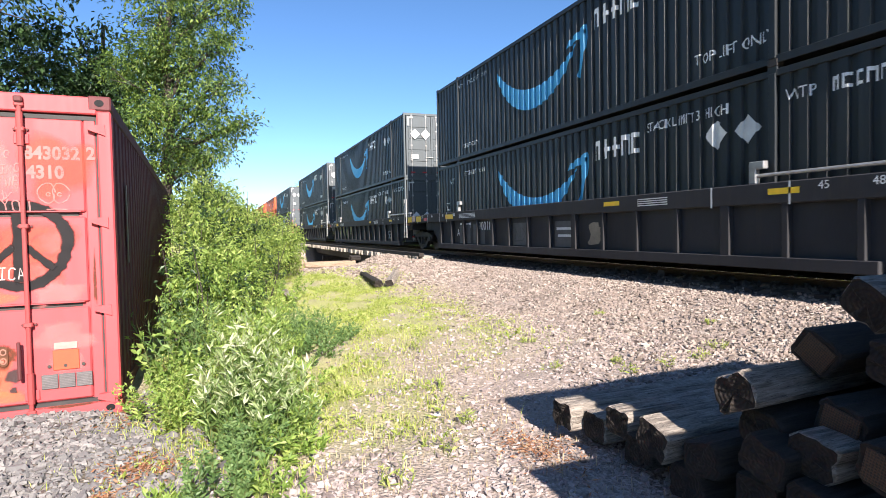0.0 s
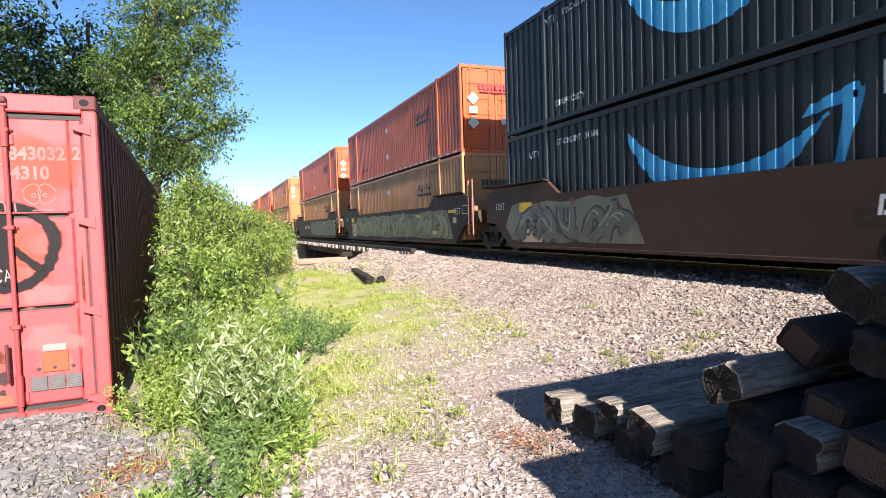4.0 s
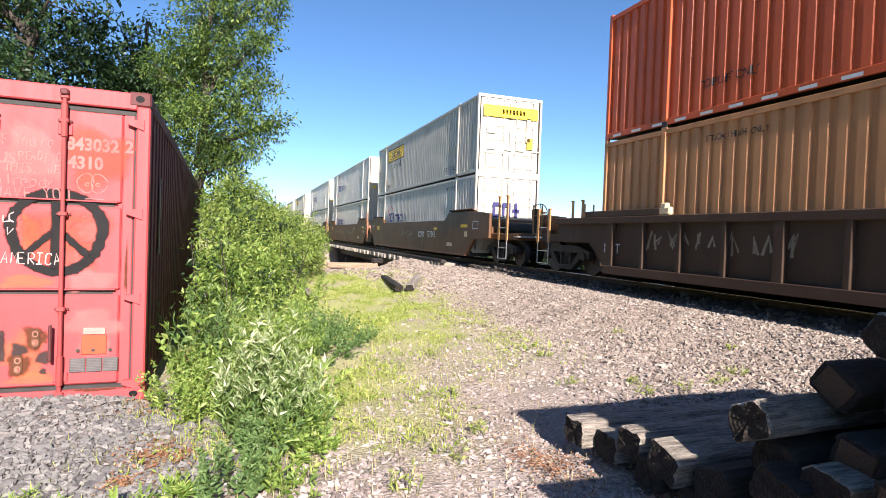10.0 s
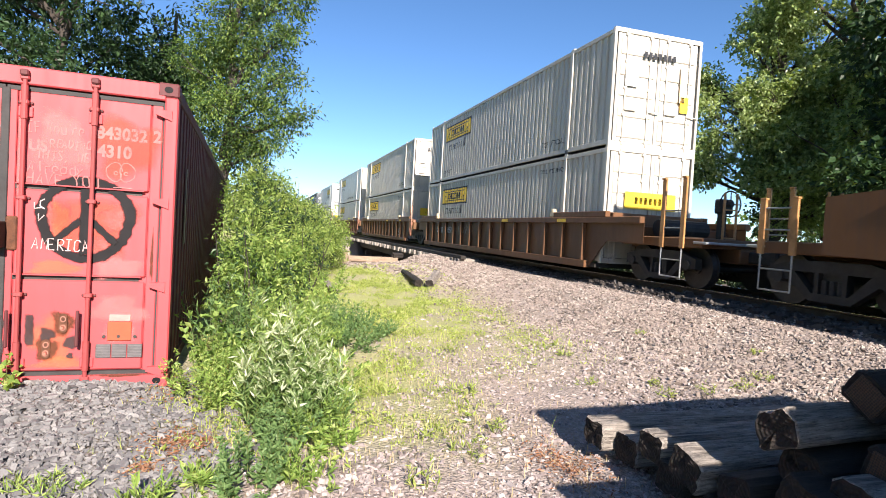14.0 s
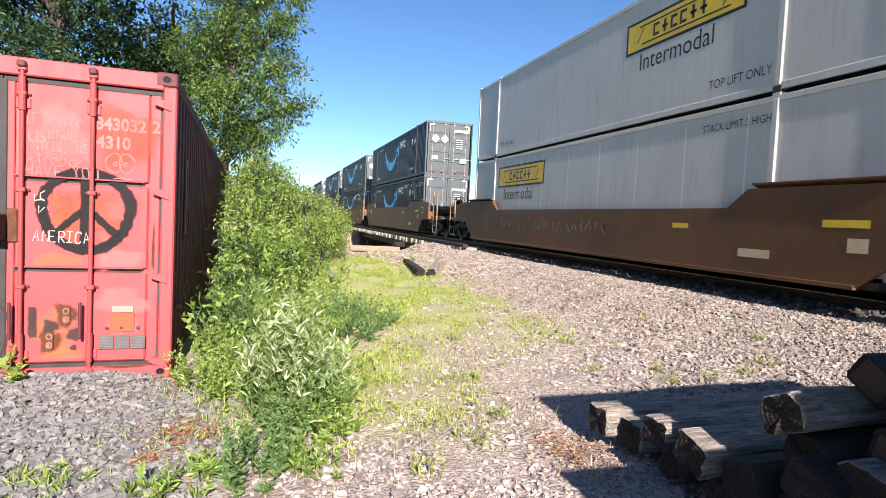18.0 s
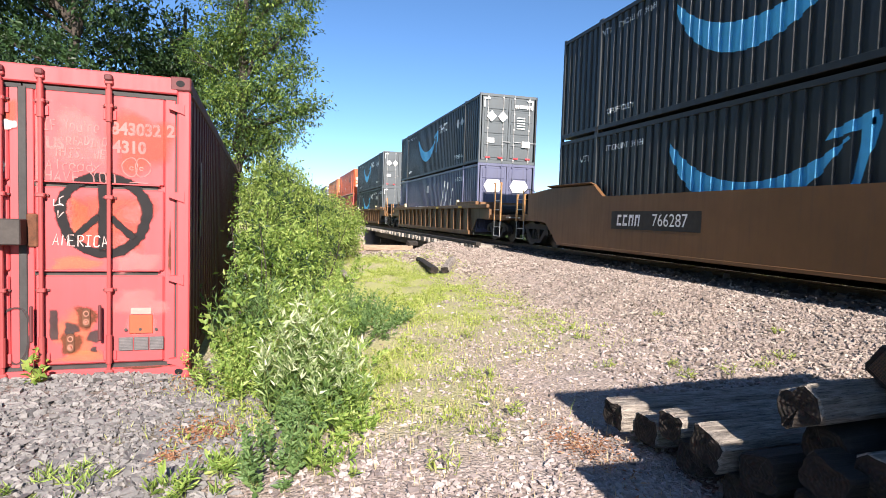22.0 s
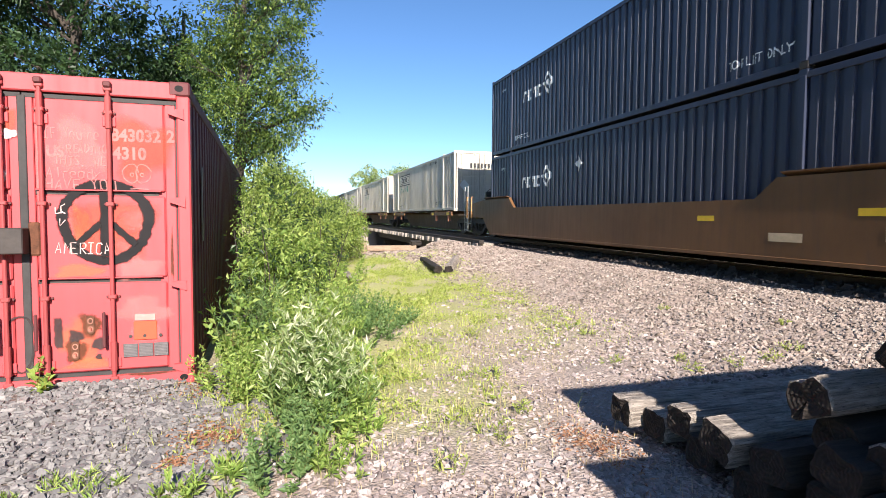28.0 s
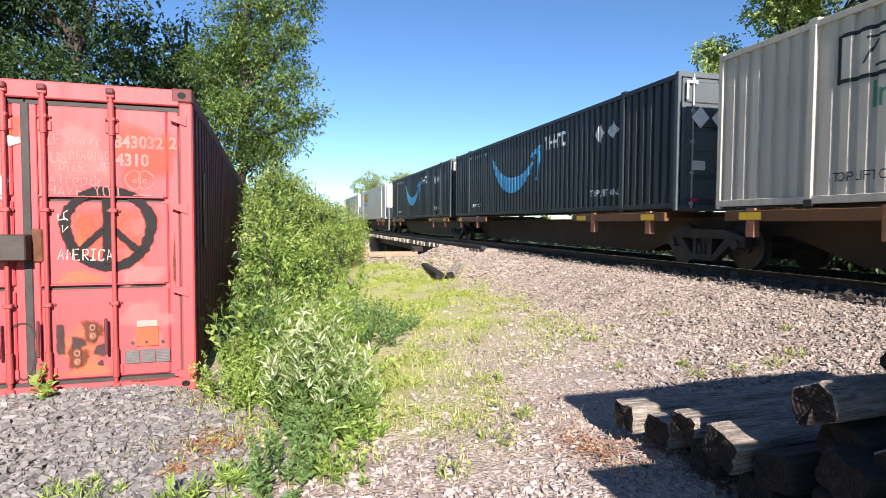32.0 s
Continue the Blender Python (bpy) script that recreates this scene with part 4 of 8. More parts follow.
def make_abutment():
    e = tagged(new("retaining_wall"), "low tan timber retaining wall with stub posts holding back ballast at the bridge", "retaining wall", kind="structure")
    for k in range(6):
        lo, hi = -1.9 + 0.34 * k, -1.9 + 0.34 * k + 0.33
        part("beam", box_bm((3.0, 20.25, lo), (7.4, 20.52, hi), 0.015), M_WALLWOOD, e)
    part("cap_beam", box_bm((2.95, 20.1, 0.22), (4.75, 20.42, 0.42), 0.03), M_WALLWOOD, e, "sunlit tan cap timber")
    for x, y, z in ((2.45, 20.35, 0.66), (2.80, 20.15, 0.58), (2.15, 20.9, 0.58)):
        part("post", box_bm((x - 0.13, y - 0.13, -2.4), (x + 0.13, y + 0.13, z), 0.015), M_WALLWOOD, e)


make_abutment()


def timber(name, label, m, length=2.6, w=0.23, h=0.18, material=None, rough=0.008, seed=0):
    """A used railway tie: worn edges, end grain at both ends."""
    rnd = random.Random(seed)
    bm = bmesh.new()
    n = 14
    rings = []
    c0 = [0.014 + rnd.uniform(0, 0.03) for _ in range(4)]
    flat = []
    for k, (sx, sz) in enumerate(((-1, -1), (1, -1), (1, 1), (-1, 1))):
        # one long face, then its worn corner
        nx, nz = ((1, -1), (1, 1), (-1, 1), (-1, -1))[k]
        a = (sx * (w / 2 - (c0[k] if k in (0, 2) else 0)), sz * (h / 2 - (c0[k] if k in (1, 3) else 0)))
        b = (nx * (w / 2 - (c0[(k + 1) % 4] if k in (0, 2) else 0)), nz * (h / 2 - (c0[(k + 1) % 4] if k in (1, 3) else 0)))
        for i in range(5):
            flat.append((a[0] + (b[0] - a[0]) * i / 4, a[1] + (b[1] - a[1]) * i / 4))
    # splits and grain ridges that run along the timber
    cut = [rnd.uniform(-0.5, 0.6) * rough - (0.014 if rnd.random() < 0.2 else 0) for _ in flat]
    slack = [rnd.uniform(0, 6.28) for _ in flat]
    m_ = len(flat)
    for i in range(n + 1):
        y = length * i / n
        worn = 0.93 if i in (0, n) else 1.0
        ring = []
        for j, (x, z) in enumerate(flat):
            r = math.hypot(x, z)
            k = (1 + (cut[j] * (0.6 + 0.4 * math.sin(2.1 * y + slack[j])) + rnd.uniform(-0.3, 0.3) * rough) / r) * worn
            ring.append(bm.verts.new((x * k, y + (rnd.uniform(-0.012, 0.006) if i in (0, n) else 0.03 * rnd.uniform(-1, 1) * (0 < i < n)), z * k)))
        if i in (1, n - 1):
            for v in ring:
                v.co.y = 0.012 if i == 1 else length - 0.012
        rings.append(ring)
    for a, b in zip(rings, rings[1:]):
        for i in range(m_):
            bm.faces.new((a[i], b[i], b[(i + 1) % m_], a[(i + 1) % m_]))
    ends = []
    for ring, s in ((rings[0], 1), (rings[-1], -1)):
        inner = [bm.verts.new((v.co.x * 0.55, v.co.y + s * rnd.uniform(-0.004, 0.012), v.co.z * 0.55)) for v in ring]
        mid = bm.verts.new((0, ring[0].co.y + s * 0.006, 0))
        for i in range(m_):
            j = (i + 1) % m_
            ends.append(bm.faces.new((ring[i], ring[j], inner[j], inner[i])))
            ends.append(bm.faces.new((inner[i], inner[j], mid)))
    bmesh.ops.recalc_face_normals(bm, faces=bm.faces)
    for f in ends:
        f.material_index = 1
    me = bpy.data.meshes.new(name)
    bm.to_mesh(me)
    bm.free()
    me.materials.append(material or M_TIE)
    me.materials.append(M_TIE_END)
    ob = new(name, me)
    ob.matrix_world = m
    tagged(ob, label, "railway tie", "pile of used railway ties")
    return ob


def tie_at(x, y, z, turn=0.0, roll=0.0, pitch=0.0, seed=0, grey_top=False, label=""):
    # the long axis runs off along +x from the visible end
    m = Matrix.Translation((x, y, z)) @ pose(0, 0, 0, 0, 0, -90 + turn) @ pose(0, 0, 0, pitch, 0, 0) @ pose(0, 0, 0, 0, roll, 0)
    return timber("railway_tie", label or ("weathered grey-topped used railway tie lying on gravel" if grey_top else "dark creosoted used railway tie in a loose pile"), m, 2.55, 0.235, 0.185, M_TIE_GREY if grey_top else M_TIE, seed=seed)


def make_tie_pile():
    rnd = random.Random(17)
    k = 0
    # end place, turn, roll, grey top, nail plate on the end
    seen = [(2.45, 3.40, 0.13, 3, 0, 1, 0), (2.55, 3.17, 0.10, 2, 0, 1, 0), (2.53, 2.90, 0.22, 3, 0, 1, 0), (2.52, 2.70, 0.10, 0, 0, 0, 0), (2.42, 2.47, 0.27, 6, 14, 1, 0), (2.50, 2.20, 0.24, 4, -14, 0, 0),
            (2.55, 2.04, 0.63, 8, -24, 1, 0), (2.66, 1.98, 0.45, 4, 10, 0, 0), (2.97, 1.92, 0.81, 5, 36, 0, 1), (2.97, 1.68, 1.08, 3, 34, 1, 0), (2.78, 1.67, 0.55, 0, 14, 0, 1), (2.60, 1.68, 0.43, 0, 8, 1, 0),
            (2.86, 1.50, 0.84, -2, 6, 0, 0), (2.50, 1.84, 0.37, 3, 16, 0, 0), (2.52, 1.62, 0.24, 4, 4, 0, 0), (2.54, 1.90, 0.17, 2, -4, 0, 0), (2.55, 1.34, 0.50, 0, 12, 0, 1), (2.56, 1.36, 0.26, 0, 4, 0, 0), (2.50, 2.3, 0.07, 0, 0, 0, 0), (2.46, 1.72, 0.06, 0, 0, 0, 0), (2.9, 1.44, 1.06, 0, 8, 0, 0), (3.0, 1.46, 1.30, -3, 25, 0, 0)]
    for x, y, z, turn, roll, g, plate in seen:
        t = tie_at(x - 0.03, y, z, turn * 0.5, roll, 0, 200 + k, bool(g))
        if plate:
            part("nail_plate", box_bm((-0.085, -0.012, -0.068), (0.085, 0.002, 0.068), 0.004), M_NAILPLATE, t, "rusty punched anti-split plate")
        k += 1
    # the heart of the heap, behind the loose front ties
    for row, (y, top) in enumerate(((1.0, 1.25), (0.74, 1.45), (0.48, 1.6), (0.22, 1.7))):
        z = 0.10
        while z < top:
            tie_at(3.12 + rnd.uniform(-0.08, 0.1), y, z, rnd.uniform(-1, 1), rnd.uniform(-3, 3), 0, 300 + k)
            k += 1
            z += 0.19
    # the tall squared stack behind, out of view, added and stepped to cast shadow
    for y in (-0.27, -0.51, -0.75):
        z, i = 0.10, 0
        while z < 2.5:
            x = 1.79 if z < 1.7 else 2.45 if z < 1.9 else 2.30 if z > 2.3 and y > -0.3 else 2.51
            tie_at(x, y, z, 0, 0, 0, 300 + k)
            k += 1
            z += 0.195


make_tie_pile()
timber("timber_offcut", "short dark sawn-off timber lying on ballast", Matrix.Translation((3.72, 13.2, 0.20)) @ pose(0, 0, 0, 1, 8, -5), 2.5, 0.20, 0.16, M_TIE, 0.02, 401)
timber("timber_offcut", "short grey timber end leaning against another offcut", Matrix.Translation((3.98, 13.2, 0.20)) @ pose(0, 0, 0, 3, -12, -22), 2.2, 0.20, 0.16, M_TIE_GREY, 0.02, 402)
timber("plank", "grey weathered plank lying along the shrub edge", Matrix.Translation((1.50, 11.4, 0.18)) @ pose(0, 0, 0, 1, 30, 0.5), 4.6, 0.24, 0.06, M_TIE_GREY, seed=403)
timber("timber_offcut", "small dark block of wood on the wall cap", Matrix.Translation((4.55, 20.15, 0.50)) @ pose(0, 0, 0, 0, 20, -70), 0.4, 0.2, 0.16, M_TIE, seed=404)


def litter(xy, n, spread, label, seed):
    rng = np.random.default_rng(seed)
    p = np.array(xy) + rng.normal(0, 1, (n, 2)) * spread
    c = np.stack([p[:, 0], p[:, 1], ground_z(p[:, 0], p[:, 1]) + 0.025], 1)
    d = np.stack([rng.normal(0, 1, n), rng.normal(0, 1, n), np.full(n, 0.05)], 1)
    v, f = leaf_arrays(c, unit(d) * 2, 0.042, 0.012, rng, 0.0)
    tagged(new("litter", mesh_np("litter", v, f, M_WEEDDRY)), label, "litter", kind="stuff")


litter((-0.30, 3.88), 520, (0.11, 0.14), "rust-brown wood chips and dry leaves on gravel", 51)
litter((2.12, 3.25), 420, (0.12, 0.24), "reddish dry wood splinters beside the tie pile", 52)
litter((-0.44, 3.48), 170, (0.05, 0.06), "rust-brown litter on gravel", 53)
litter((-0.55, 5.2), 200, (0.12, 0.2), "dry leaves at the container corner", 54)


# ---------------------------------------------------------------- sprayed and chalked paint
def sprayed(name, col, grain=60.0, ragged=0.5, full=1.0, rough=0.7):
    """Thin paint whose edge thins out into specks; the mesh's "core" runs from 0 at its rim to 1 inside."""
    m, nt, b = nodes_of(name)
    att = nt.nodes.new("ShaderNodeAttribute")
    att.attribute_name = "core"
    n = noise_of(nt, grain, 5, 0.7)
    big = noise_of(nt, grain * 0.12, 4, 0.6)
    def math_node(op, x, y):
        q = nt.nodes.new("ShaderNodeMath")
        q.operation = op
        for sock, v in zip(q.inputs, (x, y)):
            if isinstance(v, float):
                sock.default_value = v
            else:
                nt.links.new(v, sock)
        return q.outputs[0]
    k = math_node("MULTIPLY", math_node("SUBTRACT", n, 0.5), ragged * 2.0)
    k2 = math_node("MULTIPLY", math_node("SUBTRACT", big, 0.5), ragged * 1.6)
    a = ramp(nt, math_node("ADD", math_node("ADD", att.outputs["Fac"], k), k2), [(0.22, grey(0)), (0.75, grey(full))])
    nt.links.new(ramp(nt, big, [(0.3, scaled(col, 0.75)), (0.7, scaled(col, 1.2))]), b.inputs["Base Color"])
    b.inputs["Roughness"].default_value = rough
    b.inputs["Specular IOR Level"].default_value = 0.2
    t = nt.nodes.new("ShaderNodeBsdfTransparent")
    mx = nt.nodes.new("ShaderNodeMixShader")
    nt.links.new(a, mx.inputs[0])
    nt.links.new(t.outputs[0], mx.inputs[1])
    nt.links.new(b.outputs[0], mx.inputs[2])
    nt.links.new(mx.outputs[0], nt.nodes["Material Output"].inputs[0])
    return m


M_SPRAYBLACK = sprayed("black_aerosol", (0.014, 0.012, 0.013), 55, 0.4)
M_SPRAYTHIN = sprayed("thin_grey_aerosol", (0.045, 0.035, 0.035), 70, 0.35, 0.8)
M_CHALK = sprayed("white_chalk_marker", (0.70, 0.50, 0.47), 120, 0.6, 0.7)
M_CHALKFAINT = sprayed("rubbed_out_chalk", (0.62, 0.25, 0.235), 120, 0.6, 0.5)
M_STENCIL = sprayed("sun_bleached_stencil", (0.62, 0.23, 0.22), 40, 0.6, 0.6)
M_FADEORANGE = sprayed("bleached_orange_patch", (0.70, 0.22, 0.085), 14, 0.6, 0.34)
M_FADEPINK = sprayed("chalky_pink_patch", (0.66, 0.23, 0.22), 14, 0.6, 0.4)
M_FADERED = sprayed("bleached_orange_red_patch", (0.58, 0.105, 0.06), 6, 0.4, 0.5)
M_SPLASH = sprayed("pale_paint_splash", (0.66, 0.62, 0.60), 25, 0.5, 0.9)
M_RUSTSTAIN = sprayed("rust_stain", (0.11, 0.04, 0.02), 30, 0.7, 0.75)


def ribbon_bm(lines, width, closed=False, swell=0.0, seed=1):
    """Flat painted strokes along polylines in x and y, thinning at their edges."""
    rnd = random.Random(seed)
    bm = bmesh.new()
    lay = bm.verts.layers.float.new("core")
    for line in lines:
        pts = [Vector((x, y, 0)) for x, y in line]
        n = len(pts)
        rows = []
        for i, q in enumerate(pts):
            a, b = (pts[i - 1], pts[(i + 1) % n]) if closed else (pts[max(0, i - 1)], pts[min(n - 1, i + 1)])
            d = (b - a).normalized() if (b - a).length > 1e-9 else Vector((1, 0, 0))
            side = Vector((-d.y, d.x, 0)) * width * 0.5 * (1 + swell * rnd.uniform(-1, 1))
            row = []
            for k, core in ((-1, 0), (-0.42, 1), (0.42, 1), (1, 0)):
                v = bm.verts.new(q + side * k)
                v[lay] = core if closed or 0 < i < n - 1 or n < 9 else 0.0
                row.append(v)
            rows.append(row)
        pairs = list(zip(rows, rows[1:])) + ([(rows[-1], rows[0])] if closed else [])
        for r, q in pairs:
            for k in range(3):
                bm.faces.new((r[k], r[k + 1], q[k + 1], q[k]))
    return bm


def patch_bm(w, h, seed, n=22):
    """A flat uneven blot, full inside and thinning towards its rim."""
    rnd = random.Random(seed)
    p1, p2 = rnd.uniform(0, 6.28), rnd.uniform(0, 6.28)
    bm = bmesh.new()
    lay = bm.verts.layers.float.new("core")
    rings = []
    for k, core in ((1.0, 0.0), (0.55, 0.85)):
        ring = []
        for i in range(n):
            a = 6.28318 * i / n
            r = k * (1 + 0.16 * math.sin(3 * a + p1) + 0.1 * math.sin(5 * a + p2))
            q = lambda c: math.copysign(abs(c) ** 0.75, c)
            v = bm.verts.new((w / 2 * r * q(math.cos(a)), h / 2 * r * q(math.sin(a)), 0))
            v[lay] = core
            ring.append(v)
        rings.append(ring)
    mid = bm.verts.new((0, 0, 0))
    mid[lay] = 1.0
    for i in range(n):
        j = (i + 1) % n
        bm.faces.new((rings[0][i], rings[0][j], rings[1][j], rings[1][i]))
        bm.faces.new((rings[1][i], rings[1][j], mid))
    return bm


# hand lettering: strokes on a grid five wide and seven high
HAND = {"I": "06 46;26 20;00 40", "F": "00 06 46;03 33", "Y": "06 23 46;23 20", "o": "20 01 03 14 34 43 41 30 20", "u": "04 01 10 30 41;44 40", "'": "26 25", "r": "04 00;03 14 34",
        "e": "02 42 43 34 14 03 01 10 40", "R": "00 06 36 45 44 33 03;13 40", "E": "46 06 00 40;03 33", "A": "00 26 40;12 32", "D": "00 06 26 44 42 20 00", "N": "00 06 40 46",
        "G": "45 36 16 05 01 10 30 41 43 23", "S": "45 36 16 05 14 32 41 30 10 01", "T": "06 46;26 20", "H": "00 06;40 46;03 43", "W": "06 10 24 30 46", "l": "26 20",
        "a": "43 34 14 03 01 10 30 41;44 40", "d": "43 34 14 03 01 10 30 41;46 40", "y": "04 21;44 00", "V": "06 20 46", "O": "20 01 05 16 36 45 41 30 20",
        "U": "06 01 10 30 41 46", "M": "00 06 23 46 40", "C": "45 36 16 05 01 10 30 41", ",": "20 1-"}


def hand_lines(words, w, h, seed):
    rnd = random.Random(seed)
    n = len(words)
    out = []
    for i, ch in enumerate(words):
        dx, dy, tilt = rnd.uniform(-0.006, 0.006), rnd.uniform(-0.008, 0.008), rnd.uniform(-0.12, 0.12)
        for stroke in HAND.get(ch, "").split(";"):
            pts = []
            for c in stroke.split():
                gx, gy = int(c[0]) / 4, (-1 if c[1] == "-" else int(c[1])) / 6
                pts.append((-w / 2 + w * (i + 0.12 + 0.7 * gx) / n + dx + tilt * h * (gy - 0.5), (gy - 0.5) * h + dy))
            if len(pts) > 1:
                out.append(pts)
    return out


# ---------------------------------------------------------------- red container
RIB_STEPS = (0.0, 0.50, 0.575, 0.925)  # outer flat, slope, inner flat, slope back


def corrugated(y0, y1, z0, z1, pitch=0.278, depth=0.036, x=0.0):
    """A wall sheet in the plane x, ribs running up, the outer face towards -x."""
    n = max(1, round((y1 - y0) / pitch))
    p = (y1 - y0) / n
    ys, xs = [], []
    for i in range(n):
        for f, d in zip(RIB_STEPS, (0, 0, depth, depth)):
            ys.append(y0 + (i + f) * p)
            xs.append(x + d)
    ys.append(y1)
    xs.append(x)
    bm = bmesh.new()
    lo = [bm.verts.new((a, b, z0)) for a, b in zip(xs, ys)]
    hi = [bm.verts.new((a, b, z1)) for a, b in zip(xs, ys)]
    for i in range(len(ys) - 1):
        bm.faces.new((lo[i + 1], lo[i], hi[i], hi[i + 1]))
    return bm


def rib_depth(y, y0, y1, pitch=0.278, depth=0.036):
    n = max(1, round((y1 - y0) / pitch))
    p = (y1 - y0) / n
    f = ((y - y0) / p) % 1.0
    _, a, b, c = RIB_STEPS
    if f < a:
        return 0.0
    if f < b:
        return depth * (f - a) / (b - a)
    if f < c:
        return depth
    return depth * (1 - (f - c) / (1 - c))


def make_red_container():
    e = tagged(new("shipping_container"), "sun-faded red shipping container with a black sprayed peace sign", "container")
    e.matrix_world = pose(-0.6, 5.3, 0.0, 0, 0, 2)
    W, L, H = 2.44, 12.19, 2.59
    P = lambda n, bm, mt=M_RED, lb="": part(n, bm, mt, e, lb)
    for sx in (0, 1):
        bm = corrugated(0.12, L - 0.12, 0.14, H - 0.12, 0.278, 0.036)
        for v in bm.verts:
            v.co = Vector((-v.co.x - 0.012, v.co.y, v.co.z)) if sx == 0 else Vector((-W + 0.012 + v.co.x, v.co.y, v.co.z))
        bmesh.ops.recalc_face_normals(bm, faces=bm.faces)
        P("side_panel", bm, M_REDSIDE, "corrugated red side wall, darkened in colour for shade")
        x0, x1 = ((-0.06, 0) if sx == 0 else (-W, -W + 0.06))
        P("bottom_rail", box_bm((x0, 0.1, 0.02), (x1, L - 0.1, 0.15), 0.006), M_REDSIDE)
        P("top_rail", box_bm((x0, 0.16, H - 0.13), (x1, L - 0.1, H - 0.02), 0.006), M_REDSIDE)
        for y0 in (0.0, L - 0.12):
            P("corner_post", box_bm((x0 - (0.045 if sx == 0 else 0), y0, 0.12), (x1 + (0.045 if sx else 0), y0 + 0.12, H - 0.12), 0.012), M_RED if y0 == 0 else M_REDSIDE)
            for z0 in (0.0, H - 0.118):
                bm = box_bm(((-0.162 if sx == 0 else -W - 0.004), y0 - 0.004 if y0 == 0 else y0 - 0.05, z0), ((0.004 if sx == 0 else -W + 0.162), y0 + 0.174 if y0 == 0 else y0 + 0.124, z0 + 0.118), 0.012)
                c = P("corner_casting", bm, M_RED if (z0 == 0 and y0 == 0) else M_REDSIDE)
                if y0 == 0:
                    xc = -0.08 if sx == 0 else -W + 0.08
                    # flat black disc gives the hole its dark inside by colour
                    part("slot", shape_to(xc, -0.0065, z0 + 0.06, arc_strip(0.0, 0.034, 0, 6.2832, 14, sy=0.8)), M_BLACKPAINT, c)
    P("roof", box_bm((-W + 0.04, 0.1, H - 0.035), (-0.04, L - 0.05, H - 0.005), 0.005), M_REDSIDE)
    P("floor", box_bm((-W + 0.06, 0.14, 0.05), (-0.06, L - 0.1, 0.14)), M_STEEL)
    P("end_wall", box_bm((-W + 0.1, L - 0.08, 0.14), (-0.1, L - 0.03, H - 0.12)), M_REDSIDE)
    P("door_header", box_bm((-W + 0.1, 0.0, H - 0.15), (-0.1, 0.1, H - 0.01), 0.01), M_RED)
    P("door_sill", box_bm((-W + 0.1, -0.005, 0.0), (-0.1, 0.1, 0.115), 0.01), M_RED)
    for side in (0, 1):
        xo = -0.115 if side == 0 else -W + 0.115
        xi = -W / 2 - 0.016 + (0.006 if side == 0 else -0.006)
        a, b = min(xo, xi), max(xo, xi)
        d = P("door", box_bm((a, 0.055, 0.13), (b, 0.095, H - 0.165), 0.004), M_RED, "faded red steel door leaf")
        # raised flat panels between pressed grooves
        zs = (0.14, 0.91, 0.922, 1.636, 1.648, 2.41)
        for k in range(3):
            part("door_panel", box_bm((a + 0.075, 0.03, zs[2 * k] + 0.012), (b - 0.09, 0.056, zs[2 * k + 1] - 0.012), 0.012), M_RED, d)
            if k < 2:
                # dark steel strip stands in for the shade line below the lip
                part("groove", box_bm((a + 0.06, 0.048, zs[2 * k + 1] - 0.012), (b - 0.14, 0.0555, zs[2 * k + 2] + 0.012)), M_STEEL, d, "pressed groove, its shade line put in as dark colour")
                part("groove_lip", box_bm((a + 0.075, 0.012, zs[2 * k + 2] + 0.010), (b - 0.12, 0.032, zs[2 * k + 2] + 0.022), 0.003), M_RED, d)
        part("stile", box_bm((a + 0.005, 0.036, 0.14), (a + 0.07, 0.056, 2.41), 0.006), M_RED, d)
        part("stile", box_bm((b - 0.085, 0.036, 0.14), (b - 0.005, 0.056, 2.41), 0.006), M_RED, d)
        part("gasket", box_bm((b - 0.004 if side == 0 else a - 0.024, 0.032, 0.13), (b + 0.024 if side == 0 else a + 0.004, 0.07, H - 0.165), 0.0), M_RUBBER, d, "dark rubber seal")
        part("gasket", box_bm((a, 0.032, H - 0.195), (b, 0.068, H - 0.16)), M_RUBBER, d, "dark rubber seal")
        part("gasket", box_bm((a, 0.026, 0.108), (b, 0.066, 0.145)), M_RUBBER, d, "dark rubber seal")
        for z in (2.317, 1.573, 0.86, 0.14):
            hx = (-0.17, -0.045) if side == 0 else (-W + 0.045, -W + 0.17)
            bm = bmesh.new()
            prism(bm, [(hx[0], z), (hx[1], z - 0.045), (hx[1], z + 0.045), (hx[0] + 0.01, z + 0.035)] if side == 0 else [(hx[1], z), (hx[1] - 0.01, z + 0.035), (hx[0], z + 0.045), (hx[0], z - 0.045)], 1, -0.014, 0.06)
            part("hinge", bm, M_RED, d)
        for xr in ((-1.10, -0.615) if side == 0 else (-W + 1.10 - 0.03, -W + 0.615)):
            r = part("lock_rod", rod_bm((xr, -0.012, 0.03), (xr, -0.012, H - 0.05), 0.0165, 10), M_REDROD, d, "worn red locking bar with brackets")
            for z in (0.09, 0.78, 1.55, 2.30, H - 0.10):
                part("bracket", box_bm((xr - 0.032, -0.032, z - 0.018), (xr + 0.032, 0.03, z + 0.018), 0.008), M_REDROD, r)
                for bx in (-0.043, 0.043):
                    part("bolt", rod_bm((xr + bx, 0.012, z), (xr + bx, 0.032, z), 0.010, 6), M_REDSIDE, r)
            for z0, z1 in ((2.17, 2.43), (0.16, 0.40)):
                part("guide_sleeve", rod_bm((xr, -0.012, z0), (xr, -0.012, z1), 0.025, 12), M_REDROD, r, "scuffed guide sleeve")
                part("guide_plate", box_bm((xr - 0.05, 0.016, z0 + 0.02), (xr + 0.05, 0.030, z0 + 0.10), 0.004), M_RED, r)
